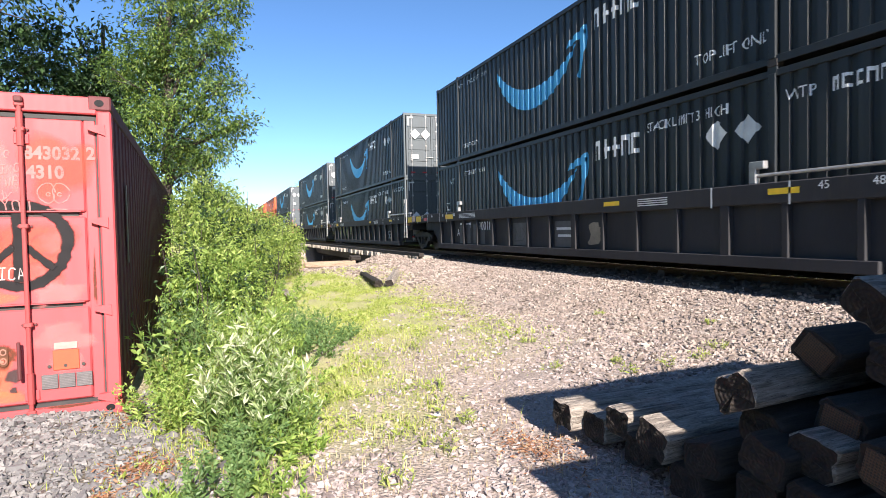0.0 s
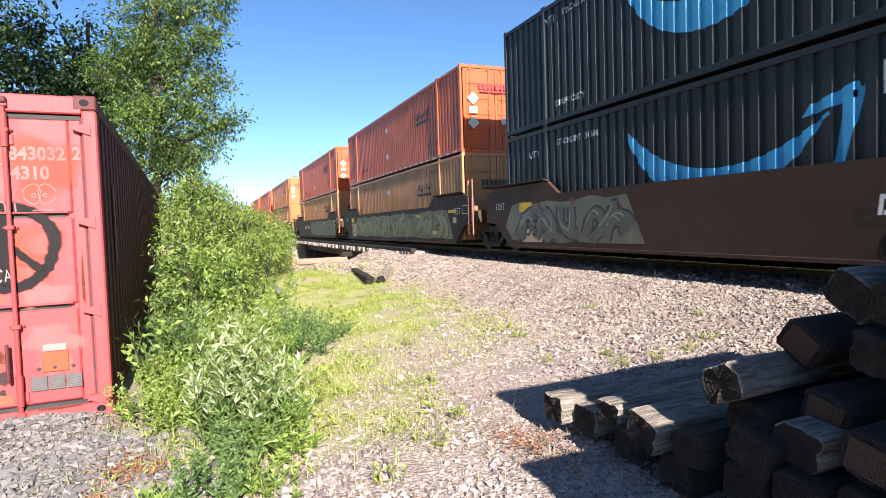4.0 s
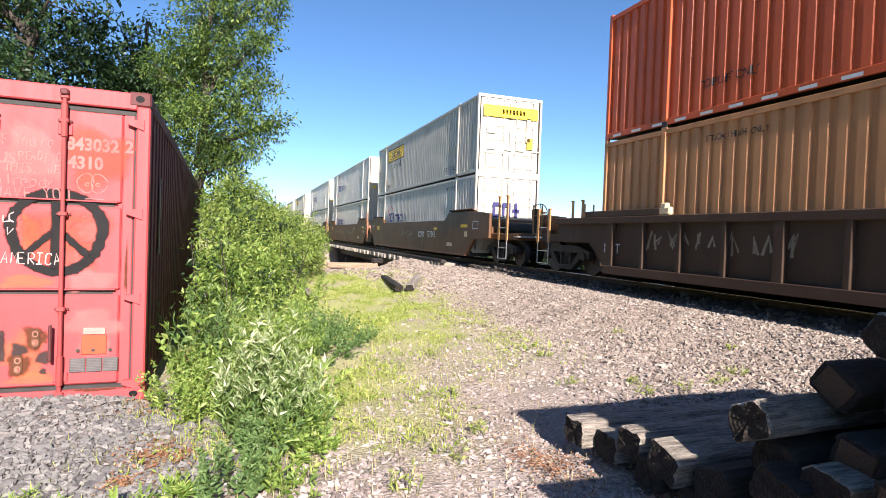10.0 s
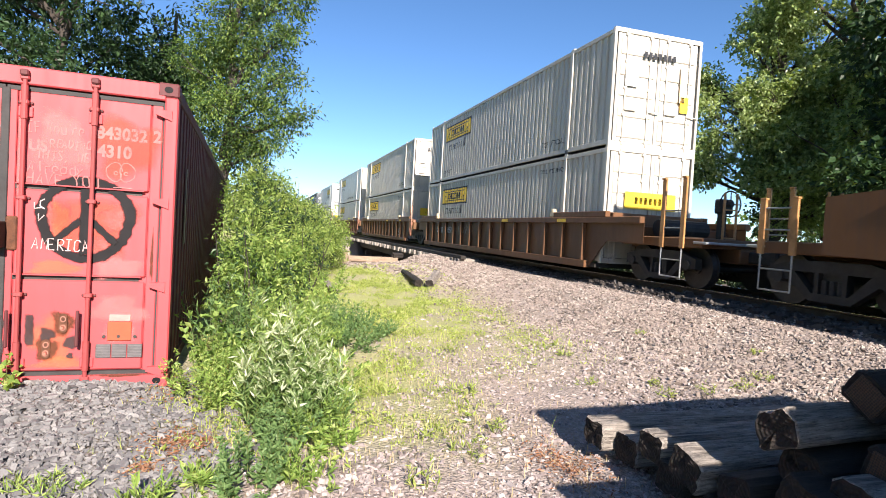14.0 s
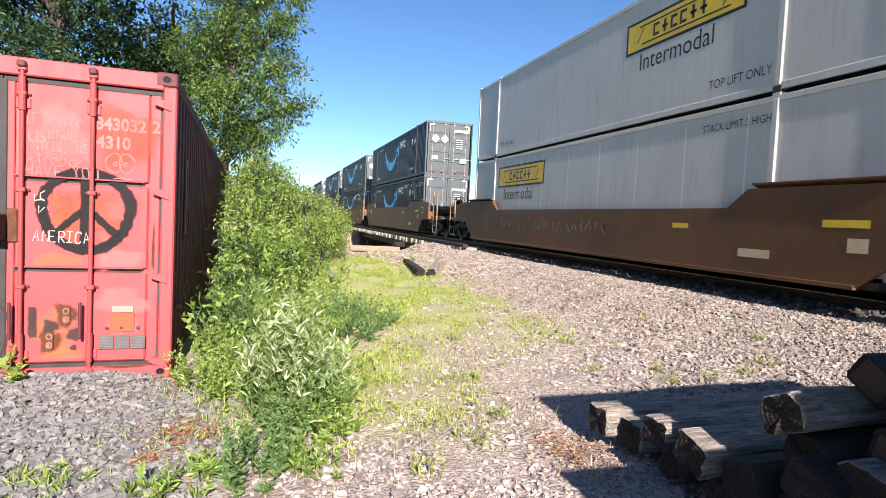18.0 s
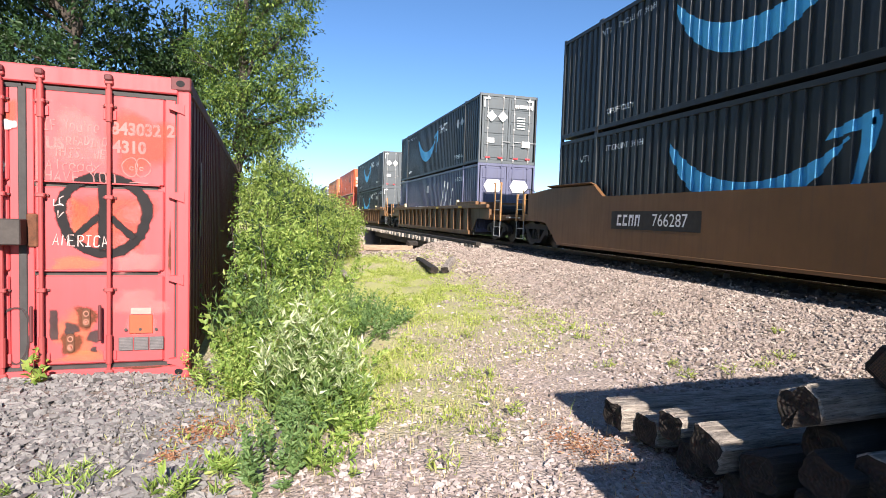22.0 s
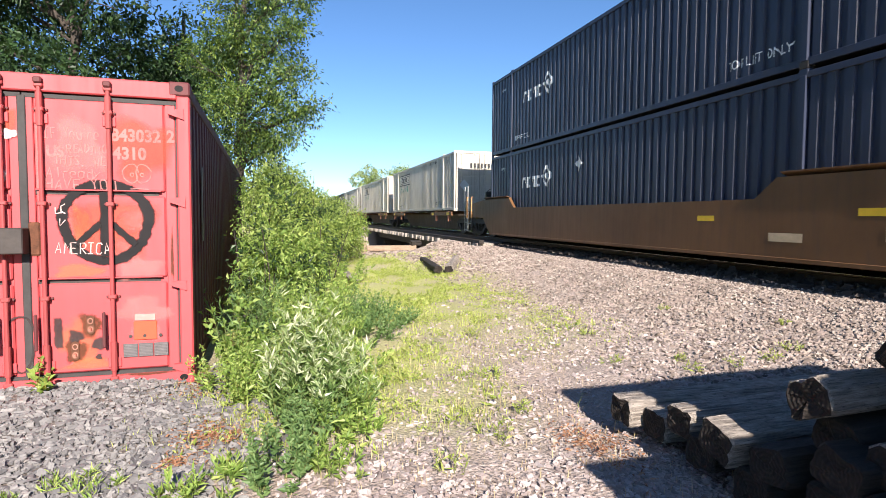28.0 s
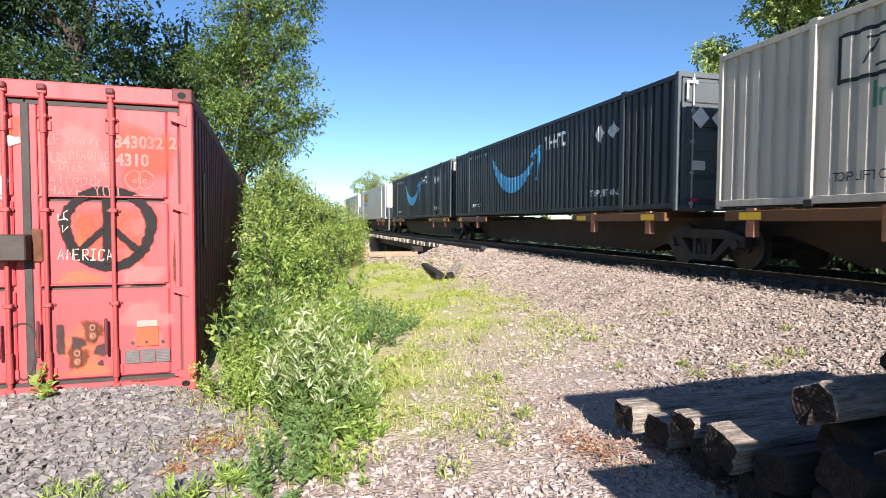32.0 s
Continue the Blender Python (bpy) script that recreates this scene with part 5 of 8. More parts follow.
            part("cam", box_bm((xr - 0.03, -0.05, H - 0.09), (xr + 0.03, 0.0, H - 0.04), 0.01), M_REDSIDE, r)
            part("cam", box_bm((xr - 0.03, -0.05, 0.02), (xr + 0.03, 0.0, 0.075), 0.01), M_REDSIDE, r)
            part("handle", box_bm((xr - 0.075, -0.05, 0.36), (xr - 0.05, -0.025, 0.66), 0.008), M_REDSIDE, r)
    P("centre_seal", box_bm((-W / 2 - 0.046, 0.024, 0.14), (-W / 2 + 0.014, 0.058, H - 0.18), 0.006), M_RUBBER, "black rubber seal between the door leaves")
    lb = P("lock_box", box_bm((-1.47, -0.12, 1.15), (-1.205, 0.03, 1.355), 0.008), M_STEEL, "brown steel padlock box")
    part("rust_patch", box_bm((-1.21, 0.018, 1.13), (-1.13, 0.034, 1.40), 0.01), M_RUSTY, lb)
    for x, z in ((-0.79, 0.545), (-0.905, 0.335)):
        rp = P("rust_patch", paint_to(x, 0.0265, z, patch_bm(0.19, 0.24, int(-100 * x))), M_RUSTSTAIN, "flaking rust round a lost fitting")
        part("fitting", shape_to(x, 0.018, z, [[(0.03 * math.cos(t / 9 * 3.1416) , 0.05 + 0.03 * math.sin(t / 9 * 3.1416)) for t in range(10)] + [(-0.03 * math.cos(t / 9 * 3.1416), -0.05 - 0.03 * math.sin(t / 9 * 3.1416)) for t in range(10)]]), M_RUSTY, rp, "rusty oval base plate")
        for k, (dz, hh) in enumerate(((0.035, 0.028), (-0.035, 0.028))):
            part("fitting_rim", shape_to(x, 0.014, z + dz, arc_strip(0.014, 0.022, 0, 6.2832, 14, sy=1.2)), M_PALEMARK, rp)
        part("fitting_bolt", rod_bm((x, 0.0, z - 0.035), (x, 0.018, z - 0.035), 0.010, 8), M_REDPALE, rp)
    for x, z, w, h in ((-0.90, 0.455, 0.14, 0.13), (-0.735, 0.385, 0.12, 0.13), (-0.735, 0.275, 0.06, 0.06)):
        P("spray_smudge", paint_to(x, 0.0245, z, patch_bm(w, h, int(100 * z))), M_SPRAYTHIN, "soft grey spray smudge")
    P("faded_patch", paint_to(-0.86, 0.0285, 0.42, patch_bm(0.36, 0.5, 6)), M_FADEORANGE, "yellowed paint round the rust")
    P("hazard_plate", box_bm((-0.47, 0.018, 0.40), (-0.29, 0.029, 0.56), 0.004), M_ORANGEPLATE, "orange plate with bare bolt holes")
    P("pale_label", box_bm((-0.46, 0.019, 0.565), (-0.30, 0.028, 0.62), 0.003), M_PALELABEL)
    for k in range(3):
        dp = P("data_plate", box_bm((-0.552 + 0.118 * k, 0.018, 0.255), (-0.44 + 0.118 * k, 0.029, 0.37), 0.003), M_PLATE, "scratched grey metal data plate")
        for j in range(8):
            part("scored_line", box_bm((-0.548 + 0.118 * k, 0.0165, 0.264 + 0.013 * j), (-0.444 + 0.118 * k, 0.0185, 0.267 + 0.013 * j)), M_GREYLINE, dp)
    for x in (-0.495, -0.385, -0.262):
        P("bolt_hole", shape_to(x, 0.0165, 0.435, arc_strip(0.0, 0.014, 0, 6.2832, 10)), M_STEEL, "rust-ringed bolt hole")
    P("pale_frame", paint_to(-0.38, 0.0285, 0.50, patch_bm(0.27, 0.36, 12)), M_FADEPINK, "pale chalky paint round the plate")
    # paint on the doors
    y = 0.0262
    turn = lambda k, n, r, cx=0.0, cy=0.0, sy=1.0, wob=0.0, ph=0.0: (cx + (r + wob * math.sin(3 * k / n * 6.28 + ph) + wob * 0.6 * math.sin(7 * k / n * 6.28)) * math.cos(6.28318 * k / n), cy + sy * (r + wob * math.sin(3 * k / n * 6.28 + ph)) * math.sin(6.28318 * k / n))
    def PS(name, bm, x, z, mt, lb, dy=0.0):
        ob = P(name, paint_to(x, y + dy, z, bm), mt, lb)
        if name in ("lettering", "doodle", "chalk_stroke"):
            ob["kind"] = "stuff"
        return ob
    # bleached and scrubbed paint under the graffiti
    for x, z, w, h, mt, sd in ((-0.38, 2.02, 0.62, 0.62, M_FADERED, 1), (-0.62, 1.35, 0.80, 0.62, M_FADERED, 2), (-0.84, 1.36, 0.17, 0.42, M_FADEORANGE, 3), (-0.93, 1.42, 0.14, 0.24, M_FADEPINK, 4), (-0.43, 1.43, 0.26, 0.28, M_FADEPINK, 5),
                               (-0.58, 1.16, 0.24, 0.22, M_FADEPINK, 6), (-0.86, 1.0, 0.46, 0.13, M_FADEORANGE, 7), (-0.42, 1.02, 0.44, 0.24, M_FADEPINK, 8), (-0.80, 0.22, 0.5, 0.12, M_FADEORANGE, 9), (-0.40, 0.66, 0.5, 0.3, M_FADEPINK, 10),
                               (-0.85, 2.0, 0.46, 0.6, M_FADEPINK, 11), (-1.13, 1.9, 0.05, 0.8, M_FADEPINK, 13), (-1.35, 2.2, 0.2, 0.3, M_FADERED, 14), (-1.7, 1.9, 0.5, 0.5, M_FADERED, 15), (-1.8, 0.8, 0.6, 0.5, M_FADEPINK, 16)):
        PS("faded_patch", patch_bm(w, h, sd), x, z, mt, "sun-bleached scrubbed patch of paint", 0.002)
    for x, z, w, h, sd in ((-1.32, 2.10, 0.12, 0.09, 21), (-1.40, 1.74, 0.11, 0.24, 22), (-1.52, 1.98, 0.10, 0.3, 23)):
        PS("paint_splash", patch_bm(w, h, sd), x, z, M_SPLASH, "pale splash of paint", -0.004)
    PS("peace_sign", ribbon_bm([[turn(k, 64, 0.318, wob=0.008) for k in range(64)]], 0.108, True, 0.16, 5), -0.655, 1.405, M_SPRAYBLACK, "sprayed black peace sign with soft edges")
    PS("peace_bar", ribbon_bm([[(0.0, 0.33 - 0.066 * k) for k in range(11)]], 0.105, False, 0.12, 6), -0.665, 1.405, M_SPRAYBLACK, "sprayed black upright stroke", -0.0008)
    PS("peace_bar", ribbon_bm([[(-0.02 - 0.026 * k, 0.02 - 0.026 * k) for k in range(9)]], 0.075, False, 0.15, 7), -0.665, 1.385, M_SPRAYBLACK, "sprayed black slanting stroke", -0.0012)
    PS("peace_bar", ribbon_bm([[(0.02 + 0.026 * k, 0.02 - 0.026 * k) for k in range(9)]], 0.075, False, 0.15, 8), -0.650, 1.385, M_SPRAYBLACK, "sprayed black slanting stroke", -0.0012)
    PS("painted_bar", ribbon_bm([[(0.0, 0.14 - 0.035 * k) for k in range(9)]], 0.085, False, 0.1, 9), -1.025, 0.49, M_SPRAYTHIN, "short grey spray stroke")
    PS("painted_oval", ribbon_bm([[turn(k, 36, 0.10, sy=2.3, wob=0.006) for k in range(37)]], 0.024, False, 0.2, 10), -1.29, 0.42, M_SPRAYTHIN, "thin sprayed black oval", -0.004)
    for words, x, z, w, h, mt, lw, sd in (("IF You're", -0.885, 2.125, 0.40, 0.085, M_CHALKFAINT, 0.012, 31), ("READING", -0.78, 2.0, 0.29, 0.065, M_CHALKFAINT, 0.014, 32), ("THIS, WE", -0.83, 1.905, 0.38, 0.07, M_CHALKFAINT, 0.015, 33),
                                          ("Already", -0.88, 1.80, 0.40, 0.08, M_CHALKFAINT, 0.012, 34), ("HAVE YOU", -0.83, 1.71, 0.52, 0.085, M_CHALKFAINT, 0.015, 35), ("AMERICA", -0.83, 1.185, 0.40, 0.09, M_CHALK, 0.012, 36)):
        PS("lettering", ribbon_bm(hand_lines(words, w, h, sd), lw), x, z, mt, "chalked hand lettering", -0.0022)
    for words, x, z, size, sq in (("US", -1.01, 1.97, 0.13, 0.85), ("843032", -0.42, 2.12, 0.14, 0.9), ("2", -0.155, 2.125, 0.14, 0.9), ("4310", -0.47, 1.97, 0.14, 0.9)):
        bm = text_bm(words, size, sq, 0.005)
        lay = bm.verts.layers.float.new("core")
        for v in bm.verts:
            v[lay] = 0.75
        PS("lettering", bm, x, z, M_STENCIL, "bleached stencil characters", 0.0012)
    PS("doodle", ribbon_bm([[turn(k, 24, 0.058, c, 0.0, 1.35, 0.004, c * 30) for k in range(25)] for c in (-0.045, 0.05)] + [[turn(k, 10, 0.014, c, -0.01) for k in range(11)] for c in (-0.035, 0.04)] + [[(-0.05, -0.13), (0.0, -0.125), (0.09, -0.13)]], 0.012), -0.42, 1.81, M_CHALKFAINT, "chalked pair of round eyes", -0.0005)
    PS("chalk_stroke", ribbon_bm([[(-0.03, 0.08), (-0.06, 0.06), (-0.06, 0.02), (-0.03, 0.0)], [(-0.10, 0.05), (-0.10, 0.0), (-0.05, 0.01)], [(-0.07, -0.04), (-0.07, -0.10), (-0.03, -0.05)]], 0.014), -0.92, 1.47, M_CHALK, "loose chalk strokes", -0.0022)
    # rust runs at seams
    for k, (x, z, w, h) in enumerate(((-0.62, 0.17, 0.05, 0.12), (-1.1, 0.2, 0.05, 0.2), (-0.16, 1.1, 0.03, 0.5), (-0.35, 0.112, 0.5, 0.03))):
        PS("rust_run", patch_bm(w, h, 40 + k), x, z, M_RUSTSTAIN, "rust run from a seam", -0.0335 if z > 2.43 or z < 0.12 else -0.0005)
    P("side_sticker", box_bm((0.0, 0.9, 1.2), (0.004, 1.0, 1.95)), M_PLATE, "faded white vertical strip on the side wall")


def paint_to(x, y, z, bm):
    """Stands a flat painted mesh up in the plane y, facing -y."""
    bm.transform(Matrix.Translation((x, y, z)) @ pose(0, 0, 0, 90, 0, 0))
    return bm


def shape_to(x, y, z, outlines):
    """Flat outlines stood up in the plane y, facing -y."""
    bm = shape_bm(outlines)
    bm.transform(Matrix.Translation((x, y, z)) @ pose(0, 0, 0, 90, 0, 0))
    return bm


make_red_container()

# ---------------------------------------------------------------- the train
SPEED = 17.41
CL, CW, CH = 16.15, 2.59, 2.896
MOVERS = []  # thing, place at the start: all run along -y with the train

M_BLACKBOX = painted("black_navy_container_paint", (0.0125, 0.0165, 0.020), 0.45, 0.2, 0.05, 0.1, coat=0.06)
# door ends of the black boxes, lighter than M_BLACKBOX
M_BLACKEND = painted("lighter_black_door_end", (0.07, 0.085, 0.095), 0.45, 0.15, 0.05, 0.2)
M_ORANGE = painted("orange_container_paint", (0.53, 0.088, 0.02), 0.42, 0.12, 0.08, 0.25, coat=0.12)
M_TAN = painted("faded_tan_orange_paint", (0.47, 0.215, 0.09), 0.5, 0.12, 0.12, 0.3, coat=0.12)
M_AMBER = painted("amber_orange_paint", (0.50, 0.155, 0.045), 0.45, 0.12, 0.08, 0.25, coat=0.12)
M_REDORANGE = painted("red_container_paint", (0.40, 0.06, 0.04), 0.45, 0.12, 0.1, 0.3, coat=0.12)
M_WHITEBOX = painted("white_container_paint", (0.53, 0.505, 0.475), 0.42, 0.05, 0.10, 0.22, coat=0.1)
M_OLDWHITE = painted("rust_stained_white_paint", (0.50, 0.46, 0.395), 0.45, 0.08, 0.22, 0.35, (0.35, 0.18, 0.07), coat=0.1)
M_BLUEBOX = painted("violet_blue_container_paint", (0.085, 0.092, 0.16), 0.45, 0.15, 0.08, 0.3, coat=0.15)
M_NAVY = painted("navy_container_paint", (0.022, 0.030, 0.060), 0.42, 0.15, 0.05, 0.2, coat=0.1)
# door end of the navy box, lighter than M_NAVY
M_NAVYEND = painted("lighter_navy_door_end", (0.10, 0.105, 0.12), 0.5, 0.15, 0.1, 0.25)
M_WELL_GREY = painted("slate_grey_railcar_paint", (0.034, 0.034, 0.038), 0.6, 0.2, 0.15, 0.45, spec=0.25)
M_WELL_DARK = painted("dark_brown_railcar_paint", (0.062, 0.035, 0.023), 0.55, 0.2, 0.2, 0.4, spec=0.3)
M_WELL_BROWN = painted("brown_railcar_paint", (0.135, 0.060, 0.024), 0.45, 0.2, 0.2, 0.4, spec=0.35)
M_WELL_TAN = painted("tan_brown_railcar_paint", (0.15, 0.074, 0.031), 0.45, 0.18, 0.2, 0.4, spec=0.35)
M_UNDER = plain("grimy_running_gear", (0.035, 0.030, 0.026), 0.7, 0.2, 0.35)
M_TREAD = plain("worn_wheel_steel", (0.06, 0.05, 0.045), 0.55, 0.5, 0.25)
M_GALV = plain("galvanised_bar", (0.36, 0.36, 0.36), 0.4, 0.5, 0.2)
M_YELLOW = plain("yellow_marking", (0.80, 0.52, 0.03), 0.5, vary=0.1)
M_GRAB = plain("yellow_ochre_grab_iron", (0.44, 0.215, 0.075), 0.5, vary=0.3)
M_PINK = plain("faded_red_bracket", (0.33, 0.14, 0.085), 0.6, vary=0.3)
M_WHITE = plain("white_marking", (0.80, 0.80, 0.80), 0.55, vary=0.08)
M_GREYMARK = plain("grey_white_diamond", (0.62, 0.63, 0.63), 0.5, vary=0.1)
M_CYAN = plain("sky_blue_marking", (0.05, 0.34, 0.62), 0.45, vary=0.1)
M_INK = plain("black_marking", (0.015, 0.015, 0.018), 0.5, vary=0.1)
M_PURPLE = plain("navy_violet_marking", (0.035, 0.03, 0.14), 0.5, vary=0.1)
M_REDMARK = plain("red_marking", (0.55, 0.03, 0.04), 0.5, vary=0.1)
M_GREENMARK = plain("green_marking", (0.04, 0.22, 0.15), 0.5, vary=0.1)
M_SPRAY_A = plain("silver_spray", (0.27, 0.225, 0.165), 0.5, vary=0.3, scale=3)
M_SPRAY_B = plain("dark_spray", (0.04, 0.045, 0.05), 0.5, vary=0.25, scale=3)
M_SPRAY_C = plain("olive_spray", (0.26, 0.27, 0.12), 0.5, vary=0.25, scale=3)
M_SPRAY_D = plain("maroon_spray", (0.16, 0.05, 0.06), 0.5, vary=0.25, scale=3)
M_PANELGREY = plain("panel_grey_paint", (0.085, 0.087, 0.092), 0.6, vary=0.2)
M_BUFF = plain("buff_sheet", (0.62, 0.48, 0.30), 0.6, vary=0.15)

CACHE = {}


def cached(key, build):
    if key not in CACHE:
        bm = build()
        me = bpy.data.meshes.new(key.split("|")[0])
        bm.to_mesh(me)
        bm.free()
        me.materials.append(None)
        CACHE[key] = me
    return CACHE[key]


def piece(name, key, build, material, parent, m=None, label=""):
    """A part on a mesh that alike parts share, with a material of its own."""
    ob = new(name, cached(name + "|" + key, build))
    ob.material_slots[0].link = "OBJECT"
    ob.material_slots[0].material = material
    ob.parent = parent
    if name == "lettering":
        ob["kind"] = "stuff"
    if m is not None:
        ob.matrix_local = m
    if label:
        ob["label"] = label
    return ob


PANEL = (0.10, CL - 0.10)
SIDE_X = -CW / 2
# lettering on the near side: reads towards the train's front, follows the ribs


def on_side(bm, s, z, ribbed=True, off=0.0, x=SIDE_X + 0.02):
    """Lays a flat bmesh (x right, y up) on the near side wall: s metres behind the front end, z above the floor."""
    for v in bm.verts:
        v.co = Vector((0.0, s - v.co.x, z + v.co.y))
    if ribbed:
        lo, hi = min(v.co.y for v in bm.verts), max(v.co.y for v in bm.verts)
        n = round((PANEL[1] - PANEL[0]) / 0.278)
        p = (PANEL[1] - PANEL[0]) / n
        i = math.floor((lo - PANEL[0]) / p)
        while PANEL[0] + i * p < hi:
            for f in RIB_STEPS:
                y = PANEL[0] + (i + f) * p
                if lo < y < hi:
                    bmesh.ops.bisect_plane(bm, geom=bm.verts[:] + bm.edges[:] + bm.faces[:], dist=1e-5, plane_co=(0, y, 0), plane_no=(0, 1, 0))
            i += 1
    for v in bm.verts:
        v.co.x = x - 0.004 - off + (rib_depth(v.co.y, *PANEL, depth=0.05) if ribbed else 0)
    return bm


def blocks_bm(w, h, n, seed, lean=0.12, fill=0.72):
    """A row of plain letter-sized blocks: stands in for a trade name."""
    rnd = random.Random(seed)
    out = []
    for i in range(n):
        x = -w / 2 + w * (i + 0.5) / n
        bw = w / n * fill
        k = rnd.choice((0, 1, 2))
        if k == 0:
            out += [rect(x - bw * 0.36, 0, bw * 0.28, h, lean), rect(x + bw * 0.36, 0, bw * 0.28, h, lean), rect(x, h * 0.36, bw * 0.44, h * 0.26, 0)]
        elif k == 1:
            out += [rect(x - bw * 0.34, 0, bw * 0.3, h, lean), rect(x + bw * 0.16, h * 0.38, bw * 0.66, h * 0.22, 0), rect(x + bw * 0.16, -h * 0.38, bw * 0.66, h * 0.22, 0)]
        else:
            out += [rect(x, 0, bw * 0.34, h, lean), rect(x, -h * 0.02, bw * 0.9, h * 0.22, 0)]
    return shape_bm(out)


def smile_bm(w):
    """A plain curved swoosh that ends in an arrow head."""
    r = w * 0.72
    a0, a1 = -math.pi / 2 - 0.80, -math.pi / 2 + 0.62
    out = arc_strip(lambda t: r + w * 0.0, lambda t: r + w * (0.012 + 0.115 * math.sin(math.pi * min(1, t * 1.05)) ** 0.8), a0, a1, 26, 0, r * 0.93)
    x, y = w * 0.43, -w * 0.0
    out += [[(x - w * 0.10, y + w * 0.075), (x + w * 0.09, y + w * 0.115), (x + w * 0.075, y + w * 0.16), (x - w * 0.07, y + w * 0.115)],
            [(x + w * 0.035, y + w * 0.12), (x + w * 0.0, y - w * 0.10), (x + w * 0.03, y - w * 0.12), (x + w * 0.10, y + w * 0.145)]]
    return shape_bm(out)


def livery(e, kind, upper, mt):
    """The painted marks on the near side."""
    def mark(key, build, s, z, material, name="marking", ribbed=True, off=0.0, label=""):
        return piece(name, f"{key}{s:.2f}{z:.2f}{ribbed}", lambda: on_side(build(), s, z, ribbed, off), material, e, None, label)

    def words(t, s, z, size, material, ribbed=True, squeeze=0.85):
        return mark("t" + t + str(size), lambda: text_bm(t, size, squeeze), s, z, material, "lettering", ribbed)
    if kind == "smile":
        mark("smile", lambda: smile_bm(4.3), 8.95, 1.56, M_CYAN, label="sky-blue curved swoosh")
        mark("blk5", lambda: blocks_bm(1.55, 0.42, 5, 3, 0), 5.75, 2.22, M_WHITE, label="row of plain white blocks")
        if upper:
            words("TOP LIFT ONLY", 2.8, 0.50, 0.26, M_WHITE)
            words("WTP", 13.9, 2.5, 0.22, M_WHITE)
            words("TOP LIFT ONLY", 13.2, 0.45, 0.2, M_WHITE)
            words("STACK LIMIT 3 HIGH", 12.6, 2.5, 0.19, M_WHITE)
        else:
            words("STACK LIMIT 3 HIGH", 3.85, 2.44, 0.25, M_WHITE)
            words("STACK LIMIT 3 HIGH", 12.9, 2.42, 0.2, M_WHITE)
            words("WTP", 1.62, 2.42, 0.24, M_WHITE)
            words("53'", 15.2, 1.35, 0.42, M_WHITE)
            words("WTP", 14.75, 2.25, 0.25, M_WHITE)
            mark("barsid", lambda: blocks_bm(0.95, 0.2, 6, 8, 0), 0.72, 2.44, M_WHITE)
        for s in (3.12, 2.5):
            mark("dia", lambda: shape_bm([diamond(0, 0, 0.46, 0.5)]), s, 2.05, M_GREYMARK, "placard", off=0.004, label="grey-white diamond placard holder")
    elif kind == "orange":
        if not upper:
            mark("blk9", lambda: blocks_bm(1.5, 0.26, 9, 5, 0.15, 0.85), 3.65, 1.98, M_INK, label="row of plain black blocks")
            mark("und", lambda: shape_bm([rect(0, 0, 1.55, 0.1, 0.2)]), 3.7, 1.72, M_INK)
            words("STACK 3 HIGH ONLY", 12.4, 2.5, 0.16, M_INK)
            mark("dia2", lambda: shape_bm([diamond(0, 0, 0.4, 0.42)]), 8.4, 2.08, M_GREYMARK, "placard", off=0.004)
            words("STACK LIMIT 3 HIGH", 2.3, 2.5, 0.16, M_INK)
        else:
            mark("blk9u", lambda: blocks_bm(1.6, 0.3, 9, 5, 0.15, 0.85), 3.7, 1.9, M_INK)
            mark("undu", lambda: shape_bm([rect(0, 0, 1.6, 0.11, 0.2)]), 3.75, 1.62, M_INK)
            words("TOP LIFT ONLY", 12.6, 0.62, 0.22, M_INK)
            words("TOP LIFT ONLY", 2.6, 0.62, 0.22, M_INK)
            for z in (2.05, 0.85):
                mark("dia3", lambda: shape_bm([diamond(0, 0, 0.36, 0.44)]), 8.4, z, M_GREYMARK, "placard", off=0.004)
            for i in range(24):
                mark("dash", lambda: shape_bm([rect(0, 0, 0.3, 0.055)]), 0.5 + 0.66 * i, 0.082, M_GREYMARK, "reflector", False, 0.03)
    elif kind in ("jbc", "jbs", "jbo", "jbr"):
        rb = kind in ("jbc", "jbo")
        ym = mt if kind == "jbo" else M_YELLOW
        s, z = (12.0, 2.15) if kind != "jbr" else (4.6, 2.0)
        mark("jbr1", lambda: shape_bm([rect(0, 0, 3.55, 0.72)]), s, z, M_INK, "sign_panel", rb, 0.0, "black-edged yellow sign panel")
        mark("jbr2", lambda: shape_bm([rect(0, 0, 3.42, 0.60)]), s, z, ym, "sign_panel", rb, 0.003)
        mark("jbr3", lambda: blocks_bm(1.7, 0.27, 6, 11, 0), s, z, M_INK, "marking", rb, 0.006)
        mark("jbr4", lambda: shape_bm([rect(0, 0.2, 2.6, 0.035), rect(0.1, -0.2, 2.6, 0.035), rect(-1.25, 0.0, 0.035, 0.3, 0.6), rect(1.3, 0.0, 0.035, 0.3, 0.6)]), s, z, M_INK, "marking", rb, 0.006)
        words("Intermodal", s + 0.1, z - 0.62, 0.55, M_GREENMARK if kind == "jbo" else M_INK, rb, 0.95)
        if upper or kind == "jbo":
            words("TOP LIFT ONLY", 2.9, 0.42, 0.24, M_INK, rb)
            words("TOP LIFT ONLY", 13.2, 0.42, 0.2, M_INK, rb)
        else:
            words("STACK LIMIT 3 HIGH", 2.9, 2.5, 0.2, M_INK, rb)
        if kind == "jbs" and upper:
            words("30 Pallets (48\"X40\") Refrigerated Capacity", 6.6, 0.42, 0.30, M_INK, rb)
